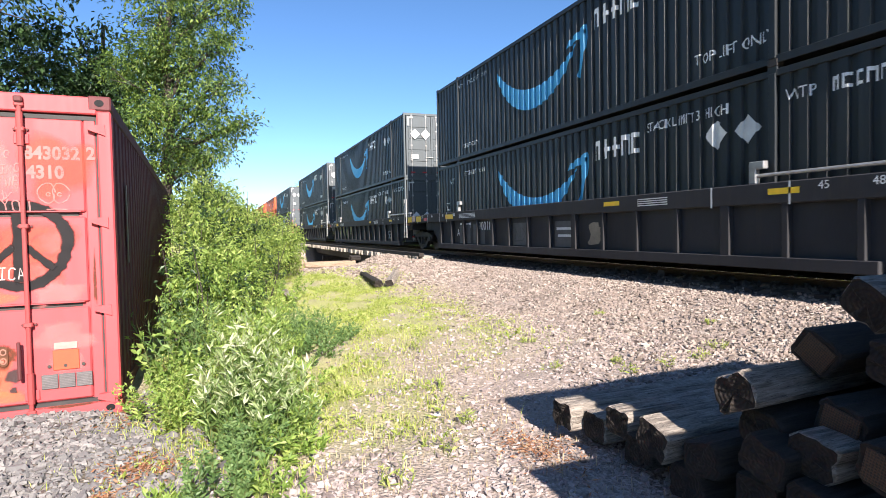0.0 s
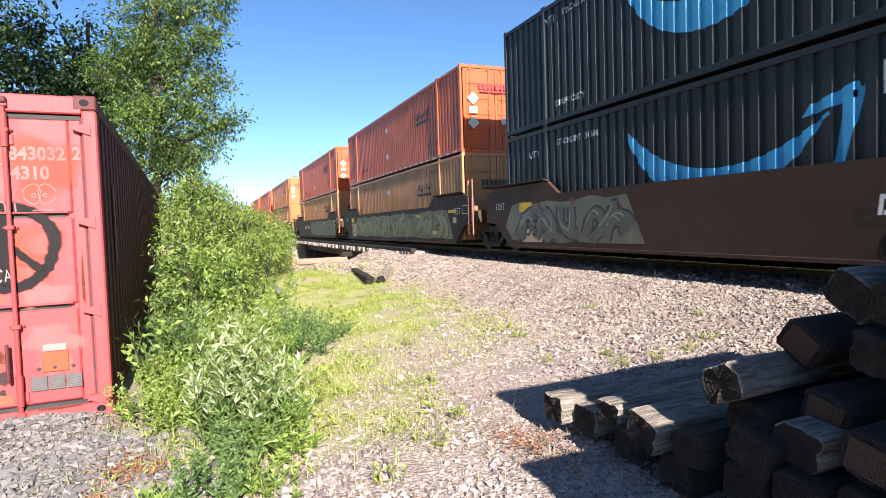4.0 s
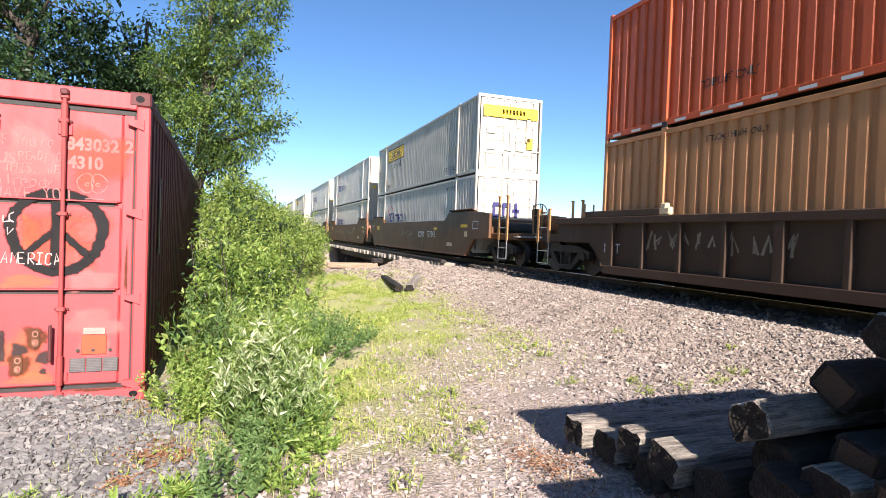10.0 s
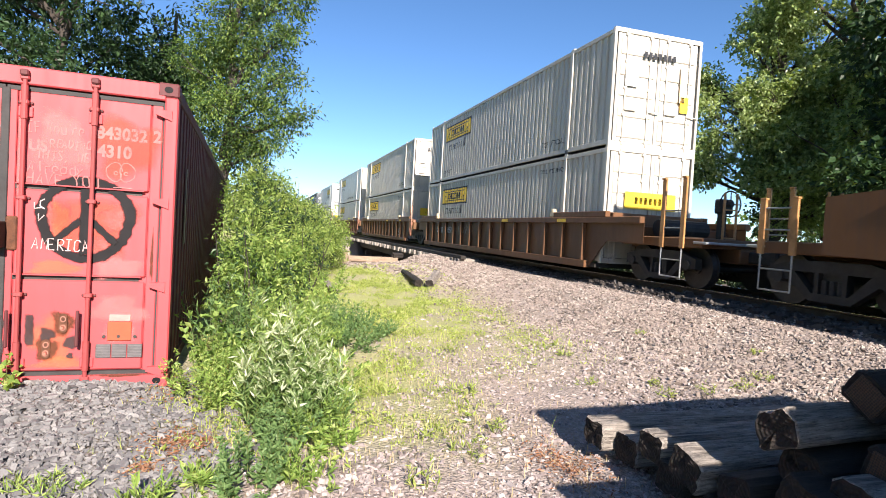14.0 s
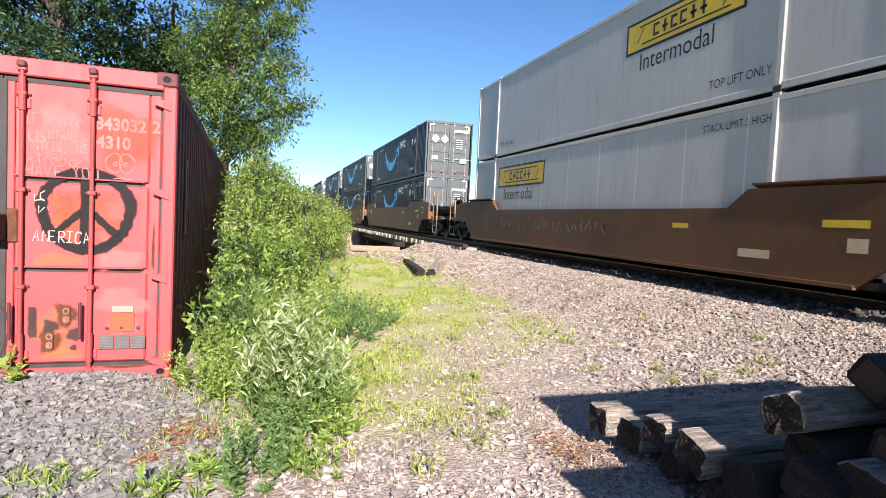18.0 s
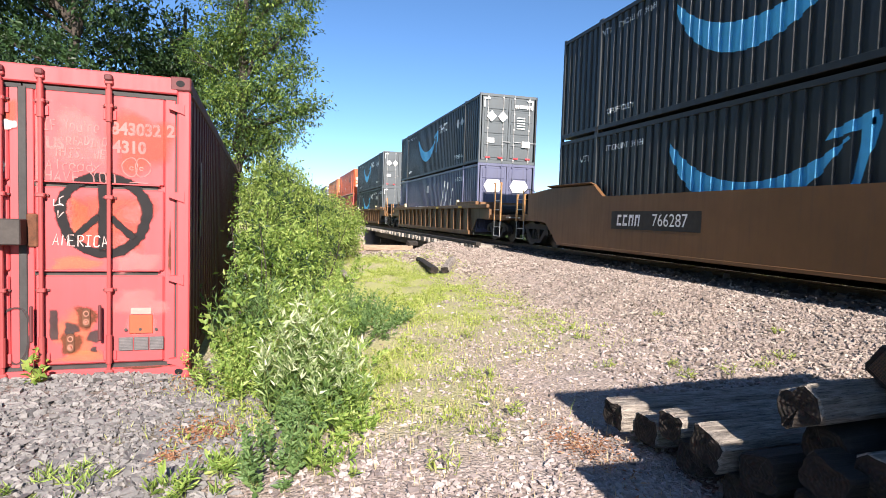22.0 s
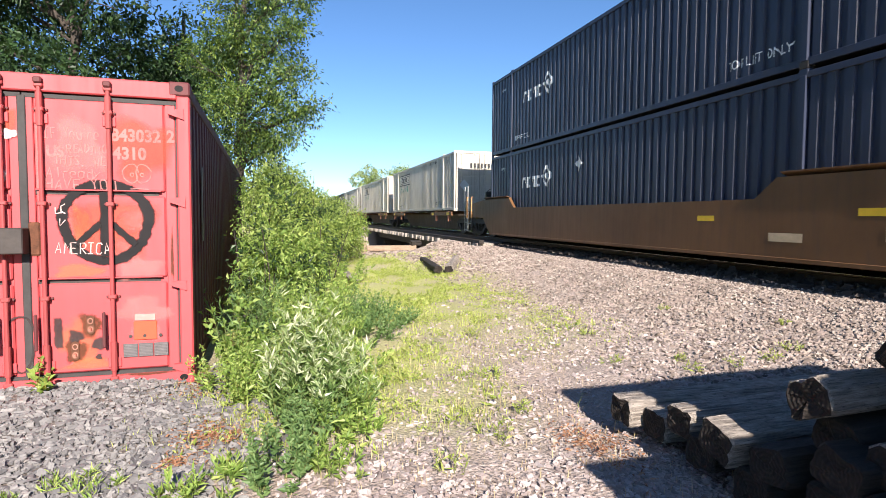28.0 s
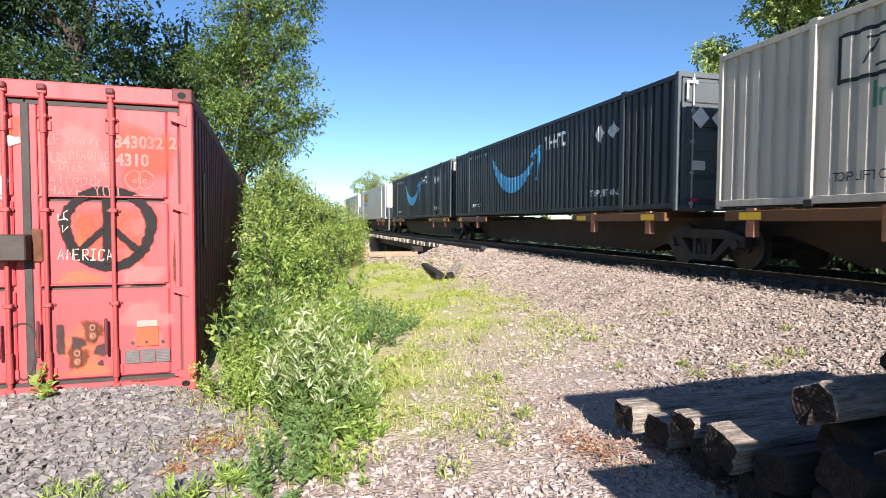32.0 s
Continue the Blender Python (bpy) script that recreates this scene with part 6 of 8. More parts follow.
        if kind == "jbo":
            words("WTP", 1.2, 2.45, 0.22, M_INK, rb)
            words("STACK LIMIT 3 HIGH", 4.2, 2.62, 0.2, M_INK, rb)
        if kind == "jbs":
            for i in range(8):
                mark("seam", lambda: shape_bm([rect(0, 0, 0.022, 2.4)]), 2.6 + 1.55 * i, 1.45, M_WHITE, "panel_seam", False, 0.002)
    elif kind == "ring":
        mark("ring", lambda: shape_bm(arc_strip(0.62, 0.70, 2.0, 4.9, 22)), 12.75, 1.45, M_REDMARK, label="red open ring")
        mark("dots", lambda: shape_bm([rect(0.1, 0.66, 0.1, 0.1), rect(0.36, 0.56, 0.09, 0.09), rect(0.1, -0.68, 0.1, 0.1)]), 12.75, 1.45, M_REDMARK)
        mark("blkst", lambda: blocks_bm(1.35, 0.52, 3, 21, 0, 0.9), 12.55, 1.5, M_PURPLE, label="heavy plain navy blocks")
        mark("blklg", lambda: blocks_bm(2.35, 0.42, 9, 22, 0, 0.85), 10.55, 1.46, M_PURPLE)
        words("STACK LIMIT 3 HIGH" if not upper else "TOP LIFT ONLY", 2.6 if not upper else 13.0, 2.5 if not upper else 0.42, 0.2, M_INK)
        words("WTP", 14.9, 2.45, 0.2, M_INK)
        mark("diaw", lambda: shape_bm([diamond(0, 0, 0.4, 0.42)]), 3.2, 1.9, M_GREYMARK, "placard", off=0.004)
    elif kind == "gem":
        mark("gem", lambda: shape_bm([[(-0.36, 0), (-0.24, 0), (0, 0.24), (0, 0.36)], [(0, 0.36), (0, 0.24), (0.24, 0), (0.36, 0)], [(0.36, 0), (0.24, 0), (0, -0.24), (0, -0.36)], [(0, -0.36), (0, -0.24), (-0.24, 0), (-0.36, 0)], diamond(0, 0, 0.24, 0.24)]), 11.25, 1.85, M_WHITE, label="white outlined diamond")
        mark("blkg", lambda: blocks_bm(1.5, 0.36, 4, 31, 0.1), 12.4, 1.72, M_WHITE, label="row of plain white blocks")
        words("WTP", 14.9, 2.3, 0.2, M_WHITE)
        if upper:
            words("TOP LIFT ONLY", 3.0, 0.42, 0.24, M_WHITE)
            words("TOP LIFT ONLY", 13.2, 0.42, 0.22, M_WHITE)
        else:
            mark("diag", lambda: shape_bm([diamond(0, 0, 0.36, 0.44)]), 9.2, 2.05, M_GREYMARK, "placard", off=0.004)
    elif kind == "blue":
        mark("blkb", lambda: blocks_bm(4.6, 0.42, 10, 41, 0.1, 0.8), 9.2, 0.95, M_WHITE, label="row of plain white blocks")
        mark("strk", lambda: shape_bm([[(-0.9, -0.6), (-0.6, -0.6), (0.2, 1.0), (0.05, 1.05)], [(-0.2, -0.5), (0.1, -0.5), (0.75, 0.9), (0.6, 0.95)], [(0.9, -0.6), (1.15, -0.6), (1.5, 0.6), (1.4, 0.65)]]), 5.2, 1.35, M_GREYMARK, label="three pale slanting strokes")
        mark("bluebars", lambda: blocks_bm(1.0, 0.18, 7, 42, 0), 2.8, 2.35, M_WHITE)
        mark("wsq", lambda: shape_bm([rect(0, 0, 0.35, 0.4)]), 8.6, 2.1, M_GREYMARK)


def lock_rod_bm(z0, z1):
    bm = bmesh.new()
    put_rod(bm, (0, 0, z0), (0, 0, z1), 0.017, 8)
    for k in range(5):
        z = z0 + 0.1 + (z1 - z0 - 0.2) * k / 4
        put_box(bm, (-0.045, -0.012, z - 0.035), (0.045, 0.04, z + 0.035), 0.01)
    put_box(bm, (-0.02, -0.035, z0 + 0.85), (0.33, -0.012, z0 + 0.885), 0.006)
    return bm


def door_leaf_bm(w, z0, z1):
    """A flat steel door leaf."""
    bm = box_bm((-w / 2, 0.0, z0), (w / 2, 0.045, z1), 0.006)
    return bm


def container(y, z, side, end, kind, upper, label, door_style="plain", rod=None, smooth=False, extra=None):
    """A 53-foot domestic container; its front end is at y."""
    e = new("freight_container")
    e.location = (TRACK, y, z)
    tagged(e, label, "container", "containers on the train")
    P = lambda n, k, f, mt, m=None, lb="", par=None: piece(n, k, f, mt, par or e, m, lb)
    turn = pose(0, CL, 0, 0, 0, 180)
    for m in (None, turn):
        if smooth:
            P("side_panel", "smooth", lambda: box_bm((SIDE_X + 0.02, PANEL[0], 0.14), (SIDE_X + 0.05, PANEL[1], CH - 0.11)), side, m)
        else:
            P("side_panel", "ribbed", lambda: corrugated(PANEL[0], PANEL[1], 0.14, CH - 0.11, depth=0.05, x=SIDE_X + 0.02), side, m)
        P("bottom_rail", "c", lambda: box_bm((SIDE_X, 0.06, 0.045), (SIDE_X + 0.06, CL - 0.06, 0.165), 0.006), side, m)
        P("top_rail", "c", lambda: box_bm((SIDE_X - 0.004, 0.06, CH - 0.145), (SIDE_X + 0.06, CL - 0.06, CH - 0.045), 0.006), side, m)
        for yy in (1.98, CL - 2.06):
            P("lift_post", "c", lambda: box_bm((SIDE_X - 0.016, 0.0, 0.12), (SIDE_X + 0.09, 0.12, CH - 0.1), 0.008), side, (m or Matrix()) @ pose(0, yy, 0))
            for zz in (0.0, CH - 0.115):
                P("corner_casting", "c", lambda: box_bm((SIDE_X - 0.006, -0.03, 0), (SIDE_X + 0.14, 0.15, 0.118), 0.012), side if zz else M_STEEL, (m or Matrix()) @ pose(0, yy, zz))
        for yy in (0.0, CL - 0.11):
            P("corner_post", "c", lambda: box_bm((SIDE_X, 0.0, 0.0), (SIDE_X + 0.075, 0.11, CH), 0.01), side if yy else end, (m or Matrix()) @ pose(0, yy, 0))
    P("roof", "c", lambda: box_bm((SIDE_X + 0.04, 0.04, CH - 0.08), (-SIDE_X - 0.04, CL - 0.04, CH - 0.05), 0.004), side)
    P("floor", "c", lambda: box_bm((SIDE_X + 0.06, 0.05, 0.05), (-SIDE_X - 0.06, CL - 0.05, 0.12)), M_STEEL)
    P("end_wall", "c", lambda: box_bm((SIDE_X + 0.07, CL - 0.07, 0.12), (-SIDE_X - 0.07, CL - 0.03, CH - 0.1)), side)
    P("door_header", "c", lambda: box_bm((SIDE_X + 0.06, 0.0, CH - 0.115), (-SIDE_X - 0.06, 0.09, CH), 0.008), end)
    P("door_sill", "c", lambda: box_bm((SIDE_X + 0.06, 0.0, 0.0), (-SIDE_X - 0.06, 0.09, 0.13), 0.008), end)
    if door_style == "reefer":
        P("bulkhead", "c", lambda: box_bm((SIDE_X + 0.1, 0.05, 0.12), (-SIDE_X - 0.1, 0.09, CH - 0.1), 0.004), end)
        u = P("cooling_unit", "c", lambda: box_bm((-1.0, -0.34, 0.55), (1.0, 0.06, CH - 0.22), 0.16), M_WHITE, None, "rounded white refrigeration unit")
        P("grille", "c", lambda: box_bm((0.0, -0.352, 1.35), (0.72, -0.335, 2.5), 0.004), M_UNDER, None, "dark square air grille", u)
        P("display", "c", lambda: box_bm((-0.72, -0.352, 2.05), (-0.3, -0.338, 2.3), 0.004), M_UNDER, None, "", u)
        P("lower_guard", "c", lambda: box_bm((-1.05, -0.2, 0.16), (1.05, 0.05, 0.5), 0.02), M_GALV)
    else:
        mt_rod = {"w": M_GALV, None: end}[rod]
        for k, x in enumerate((-0.59, 0.59)):
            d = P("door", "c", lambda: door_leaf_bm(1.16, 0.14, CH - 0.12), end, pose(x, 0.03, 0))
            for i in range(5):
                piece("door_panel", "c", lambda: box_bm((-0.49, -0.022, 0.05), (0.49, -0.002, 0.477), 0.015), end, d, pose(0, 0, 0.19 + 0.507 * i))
            for xx in (-0.34, 0.34):
                piece("lock_rod", "c", lambda: lock_rod_bm(0.05, CH - 0.05), mt_rod, d, pose(xx, -0.045, 0))
    # marks on the door end
    def face(key, outlines, x, z, material, name="marking", lb=""):
        return P(name, key, lambda: shape_to(0, 0, 0, outlines), material, pose(x, -0.052, z), lb)
    if kind == "smile":
        z = 1.95 if upper else 1.15
        for x in (-0.78, -0.28):
            face("dd", [diamond(0, 0, 0.44, 0.46)], x, z, M_WHITE, "placard", "white diamond placard holder")
        face("nb", [rect(-0.3 + 0.1 * i, 0, 0.07, 0.14) for i in range(8)], 0.6, 2.42 if upper else 2.2, M_WHITE)
        for k in range(5):
            face("ln", [rect(0, 0, 0.36, 0.045)], 0.55, 1.95 - 0.11 * k, M_GREYMARK)
        face("wp", [rect(0, 0, 0.32, 0.2)], -0.8, 0.95 if upper else 0.45, M_GREYMARK, "data_sheet")
        face("wp2", [rect(0, 0, 0.36, 0.26)], 0.8, 0.85, M_GREYMARK, "data_sheet")
        for x in (-0.9, -0.35, 0.35, 0.9):
            face("rr", [rect(0, 0, 0.2, 0.06)], x, 0.24, M_REDMARK, "reflector")
        for x in (-0.95, 0.9):
            sg = 1 if x > 0 else -1
            face(f"tl{sg}", [[(-0.13 * sg, 0.03), (-0.13 * sg, -0.03), (0.09 * sg, -0.03), (0.09 * sg, -0.36), (0.14 * sg, -0.36), (0.14 * sg, 0.03)]], x * 1.04, CH - 0.22, M_GREYMARK, "reflector", "white corner reflector")
    elif kind == "orange":
        face("ob9", [rect(-0.62 + 0.155 * i, 0, 0.1, 0.2, 0.15) for i in range(9)], 0.05, 2.2 if upper else 1.9, M_INK if not upper else M_REDMARK, lb="row of plain blocks")
        face("obu", [rect(0, 0, 1.3, 0.06, 0.2)], 0.05, 2.02 if upper else 1.72, M_INK if not upper else M_REDMARK)
        if upper:
            face("odd", [diamond(0, 0, 0.42, 0.42)], -0.85, 1.78, M_WHITE, "placard")
            face("odd", [diamond(0, 0, 0.42, 0.42)], -0.85, 0.98, M_GREYMARK, "placard")
            face("osq", [rect(0, 0, 0.3, 0.22)], -0.85, 1.4, M_BUFF, "data_sheet")
            face("oye", [rect(0, 0, 0.3, 0.13)], 0.9, 1.0, M_YELLOW, "data_sheet")
            face("osq2", [rect(0, 0, 0.22, 0.2)], 0.3, 1.05, M_GREYMARK, "data_sheet")
    elif kind in ("jbc", "jbs", "jbr"):
        if (kind == "jbc" and upper and extra == "band"):
            face("jy", [rect(0, 0, 2.2, 0.42)], 0.0, 2.3, M_YELLOW, "sign_panel", "yellow band across the doors")
            face("jyb", [rect(-0.42 + 0.14 * i, 0, 0.09, 0.17) for i in range(7)], 0.1, 2.3, M_INK)
        elif not upper:
            face("jy2", [rect(0, 0, 1.5, 0.42)], 0.0, 1.6, M_YELLOW, "sign_panel", "yellow sign panel on the doors")
            face("jyb", [rect(-0.42 + 0.14 * i, 0, 0.09, 0.17) for i in range(7)], 0.0, 1.6, M_INK)
        else:
            face("jyb", [rect(-0.42 + 0.14 * i, 0, 0.09, 0.17) for i in range(7)], 0.0, 2.3, M_INK)
        if upper and kind != "jbr":
            face("ysq", [rect(0, 0, 0.24, 0.4)], 0.8, 1.2, M_YELLOW, "data_sheet")
            face("rust", [rect(0, 0, 0.16, 0.9)], 0.72, 1.7, M_BUFF, "rust_streak", "brown rust streak")
            face("gsq", [rect(0, 0, 0.36, 0.26)], -0.78, 1.62, M_GREYMARK, "data_sheet")
    elif kind == "jbo":
        face("jyb2", [rect(-0.55 + 0.18 * i, 0, 0.1, 0.22) for i in range(7)], 0.1, 2.2, M_INK)
        face("gy", [diamond(0, 0, 0.5, 0.55)], -0.8, 1.25, M_GREYMARK, "placard")
        face("gsq", [rect(0, 0, 0.36, 0.26)], 0.78, 1.2, M_UNDER, "data_sheet")
    elif kind == "ring":
        P("marking", "st3", lambda: paint_to(0, 0, 0, blocks_bm(1.15, 0.56, 3, 52, 0, 0.85)), M_PURPLE, pose(-0.05, -0.056, 1.6), "three heavy plain violet blocks")
        face("ysq2", [rect(0, 0, 0.24, 0.14)], -0.9, 0.85, M_YELLOW, "data_sheet")
    elif kind == "gem":
        face("gm", [rect(-0.42 + 0.2 * i, 0, 0.12, 0.2, 0.1) for i in range(4)] + [diamond(0.42, 0, 0.24, 0.3)], -0.5, 2.35, M_WHITE)
        face("gm2", [rect(-0.24 + 0.14 * i, 0, 0.09, 0.17) for i in range(4)] + [rect(-0.3 + 0.12 * i, -0.28, 0.08, 0.17) for i in range(6)], 0.62, 2.35, M_WHITE)
        face("gsq3", [rect(0, 0, 0.24, 0.3)], -0.8, 1.2, M_GREYMARK, "data_sheet")
        face("tsq", [rect(0, 0, 0.5, 0.3)], 0.75, 1.0, M_BUFF, "data_sheet")
        for x in (-0.95, 0.9):
            sg = 1 if x > 0 else -1
            face(f"tl{sg}", [[(-0.13 * sg, 0.03), (-0.13 * sg, -0.03), (0.09 * sg, -0.03), (0.09 * sg, -0.36), (0.14 * sg, -0.36), (0.14 * sg, 0.03)]], x * 1.04, CH - 0.22, M_GREYMARK, "reflector", "white corner reflector")
    elif kind == "blue":
        for x in (-0.62, 0.55):
            face("hexa", [[(-0.42, 0), (-0.26, -0.26), (0.26, -0.26), (0.42, 0), (0.26, 0.26), (-0.26, 0.26)]], x, 1.95, M_WHITE, "emblem", "white hexagon emblem")
        face("blb", [rect(-0.2 + 0.1 * i, 0, 0.07, 0.1) for i in range(5)], -0.65, 1.2, M_BUFF)
        face("blb", [rect(-0.2 + 0.1 * i, 0, 0.07, 0.1) for i in range(5)], 0.7, 1.2, M_WHITE)
    livery(e, kind, upper, side)
    MOVERS.append(e)
    return e


# ---------------------------------------------------------------- railcars
def truck(parent, y):
    """A two-axle truck: cast side frames, springs, wheelsets."""
    t = piece("truck", "bolster", lambda: put_box(put_box(bmesh.new(), (-1.0, -0.2, 0.42), (1.0, 0.2, 0.66), 0.03), (-0.3, -0.3, 0.62), (0.3, 0.3, 0.74), 0.02), M_UNDER, parent, pose(0, y, 0), "grimy cast steel two-axle truck")

    def frame_bm():
        bm = bmesh.new()
        outer = [(-1.12, 0.60), (-1.12, 0.40), (-0.72, 0.42), (-0.34, 0.12), (0.34, 0.12), (0.72, 0.42), (1.12, 0.40), (1.12, 0.60), (0.6, 0.74), (-0.6, 0.74)]
        prism(bm, outer[:4] + [(-0.30, 0.24), (-0.62, 0.56)], 0, -0.08, 0.08)
        b2 = bmesh.new()
        prism(b2, [outer[4], outer[5], outer[6], outer[7], (0.62, 0.56), (0.30, 0.24)], 0, -0.08, 0.08)
        prism(b2, [(-1.12, 0.60), (-0.62, 0.56), (0.62, 0.56), (1.12, 0.60), (0.6, 0.74), (-0.6, 0.74)], 0, -0.08, 0.08)
        prism(b2, [(-0.34, 0.12), (0.34, 0.12), (0.30, 0.24), (-0.30, 0.24)], 0, -0.08, 0.08)
        for yy in (-0.26, 0.2):
            put_box(b2, (-0.07, yy, 0.24), (0.07, yy + 0.07, 0.57))
        for k in range(3):
            put_rod(b2, (0, -0.13 + 0.13 * k, 0.24), (0, -0.13 + 0.13 * k, 0.45), 0.055, 8)
        me = bpy.data.meshes.new("tmp")
        b2.to_mesh(me)
        b2.free()
        bm.from_mesh(me)
        bpy.data.meshes.remove(me)
        for s in (-1, 1):
            put_rod(bm, (-0.12, s * 0.89, 0.46), (0.1, s * 0.89, 0.46), 0.10, 10)
        return bm
    for x in (-1.0, 1.0):
        piece("side_frame", "s", frame_bm, M_UNDER, t, pose(x, 0, 0))

    def wheel_bm():
        bm = bmesh.new()
        put_rod(bm, (-0.065, 0, 0), (0.065, 0, 0), 0.42, 28)
        put_rod(bm, (0.06, 0, 0), (0.09, 0, 0), 0.445, 28)
        put_rod(bm, (-0.11, 0, 0), (-0.06, 0, 0), 0.13, 14)
        return bm
    for s in (-1, 1):
        piece("axle", "a", lambda: rod_bm((-0.9, 0, 0), (0.9, 0, 0), 0.075, 10), M_UNDER, t, pose(0, s * 0.89, 0.42))
        for x, r in ((-0.755, 0), (0.755, 180)):
            piece("wheel", "w", wheel_bm, M_TREAD, t, pose(x, s * 0.89, 0.42, 0, 0, r), "worn steel railway wheel")
    return t


def ladder_bm(h0, h1, w, n):
    bm = bmesh.new()
    for y in (0, w):
        put_box(bm, (-0.02, y - 0.02, h0), (0.02, y + 0.02, h1), 0.004)
    for i in range(n):
        z = h0 + 0.05 + (h1 - h0 - 0.15) * i / max(1, n - 1) * 0.7
        put_rod(bm, (0, 0, z), (0, w, z), 0.014, 6)
    return bm


def brake_wheel_bm():
    bm = bmesh.new()
    n = 20
    for i in range(n):
        a, b = 6.2832 * i / n, 6.2832 * (i + 1) / n
        put_rod(bm, (0.26 * math.cos(a), 0, 0.26 * math.sin(a)), (0.26 * math.cos(b), 0, 0.26 * math.sin(b)), 0.016, 5)
    for i in range(4):
        a = 1.5708 * i
        put_rod(bm, (0, 0, 0), (0.26 * math.cos(a), 0, 0.26 * math.sin(a)), 0.012, 5)
    put_rod(bm, (0, -0.05, 0), (0, 0.12, 0), 0.06, 8)
    return bm


def side_outline(front_end, rear_end, top, high):
    f = -1.75 if front_end else -1.0
    r = CL + (1.75 if rear_end else 1.0)
    return [(0.35, 0.20), (CL - 0.35, 0.20), (CL + 0.45, 0.80), (r, 0.85), (r, high - 0.12), (CL + 0.3, high), (CL - 2.3, high), (CL - 2.75, top), (2.75, top), (2.3, high), (-0.3, high), (f, high - 0.12), (f, 0.85), (-0.45, 0.80)]


def blob_outline(cx, cy, w, h, lean, rnd, n=18):
    """A rounded, wobbly letter-like outline."""
    p1, p2, k1 = rnd.uniform(0, 6.28), rnd.uniform(0, 6.28), rnd.uniform(0.15, 0.38)
    out = []
    for i in range(n):
        a = 6.28318 * i / n
        r = 1 + k1 * math.sin(3 * a + p1) + 0.16 * math.sin(5 * a + p2)
        x = math.copysign(abs(math.cos(a)) ** 0.6, math.cos(a)) * w / 2 * r
        y = math.copysign(abs(math.sin(a)) ** 0.6, math.sin(a)) * h / 2 * min(r, 1.05)
        out.append((cx + x + lean * y, cy + y))
    return out


def graffiti(e, seed, y0, y1, z0, z1, mats, x):
    """Sprayed abstract shapes on a railcar side: dark outlines, pale fills, thin inner strokes."""
    rnd = random.Random(seed)
    n = max(4, int((y1 - y0) / 0.62))
    h = z1 - z0
    dark = mats[1] if len(mats) > 1 else mats[0]
    rims, fills, strokes = [], [[], []], []
    for i in range(n):
        cx = (y1 - y0) * (-0.5 + (i + 0.5) / n)
        cy = rnd.uniform(-0.14, 0.14) * h
        w, hh, ln = (y1 - y0) / n * rnd.uniform(0.7, 1.35), h * rnd.uniform(0.45, 0.92), rnd.uniform(-0.9, 0.9)
        st = rnd.getstate()
        fills[i % 2].append(blob_outline(cx, cy, w, hh, ln, rnd))
        rnd.setstate(st)
        rims.append(blob_outline(cx, cy, w + 0.14, hh + 0.12, ln, rnd))
        for _ in range(4):
            r = hh * rnd.uniform(0.15, 0.5)
            a = rnd.uniform(0, 6.28)
            strokes += arc_strip(r - 0.045, r, a, a + rnd.uniform(1.2, 3.2), 8, cx + rnd.uniform(-0.2, 0.2) * w, cy + rnd.uniform(-0.2, 0.2) * hh)
    layers = [(fills[0], mats[0], 0.006), (fills[1], mats[-1] if len(mats) > 2 else mats[0], 0.008), (strokes, dark, 0.011)]
    if len(mats) > 1:
        layers.insert(0, (rims, dark, 0.003))
    else:
        # a thin scrawled tag: joined zigzags and loops
        lines = []
        for i in range(n * 2):
            cx, cy = (y1 - y0) * (-0.5 + (i + 0.5) / (n * 2)), h * (0.12 + 0.05 * math.sin(seed + 0.7 * i))
            k = h * rnd.uniform(0.16, 0.26)
            lines.append([(cx + rnd.uniform(-0.14, 0.2), cy + k * (1 if j % 2 else -1) * rnd.uniform(0.3, 1.0)) for j in range(rnd.choice((3, 4, 5)))])
        bm = ribbon_bm(lines, 0.055, False, 0.3, seed)
        for v in bm.verts:
            v.co = Vector((x - 0.006, (y0 + y1) / 2 - v.co.x, (z0 + z1) / 2 + v.co.y))
        part("graffiti", bm, dark, e, "thin scrawled spray tag")["kind"] = "stuff"
        layers = []
    for out, mt, off in layers:
        if not out or mt is None:
            continue
        bm = shape_bm(out)
        zc, yc = (z0 + z1) / 2, (y0 + y1) / 2
        for v in bm.verts:
            v.co = Vector((x - off, yc - v.co.x, min(max(zc + v.co.y, z0), z1)))
        part("graffiti", bm, mt, e, "sprayed abstract lettering shapes")["kind"] = "stuff"


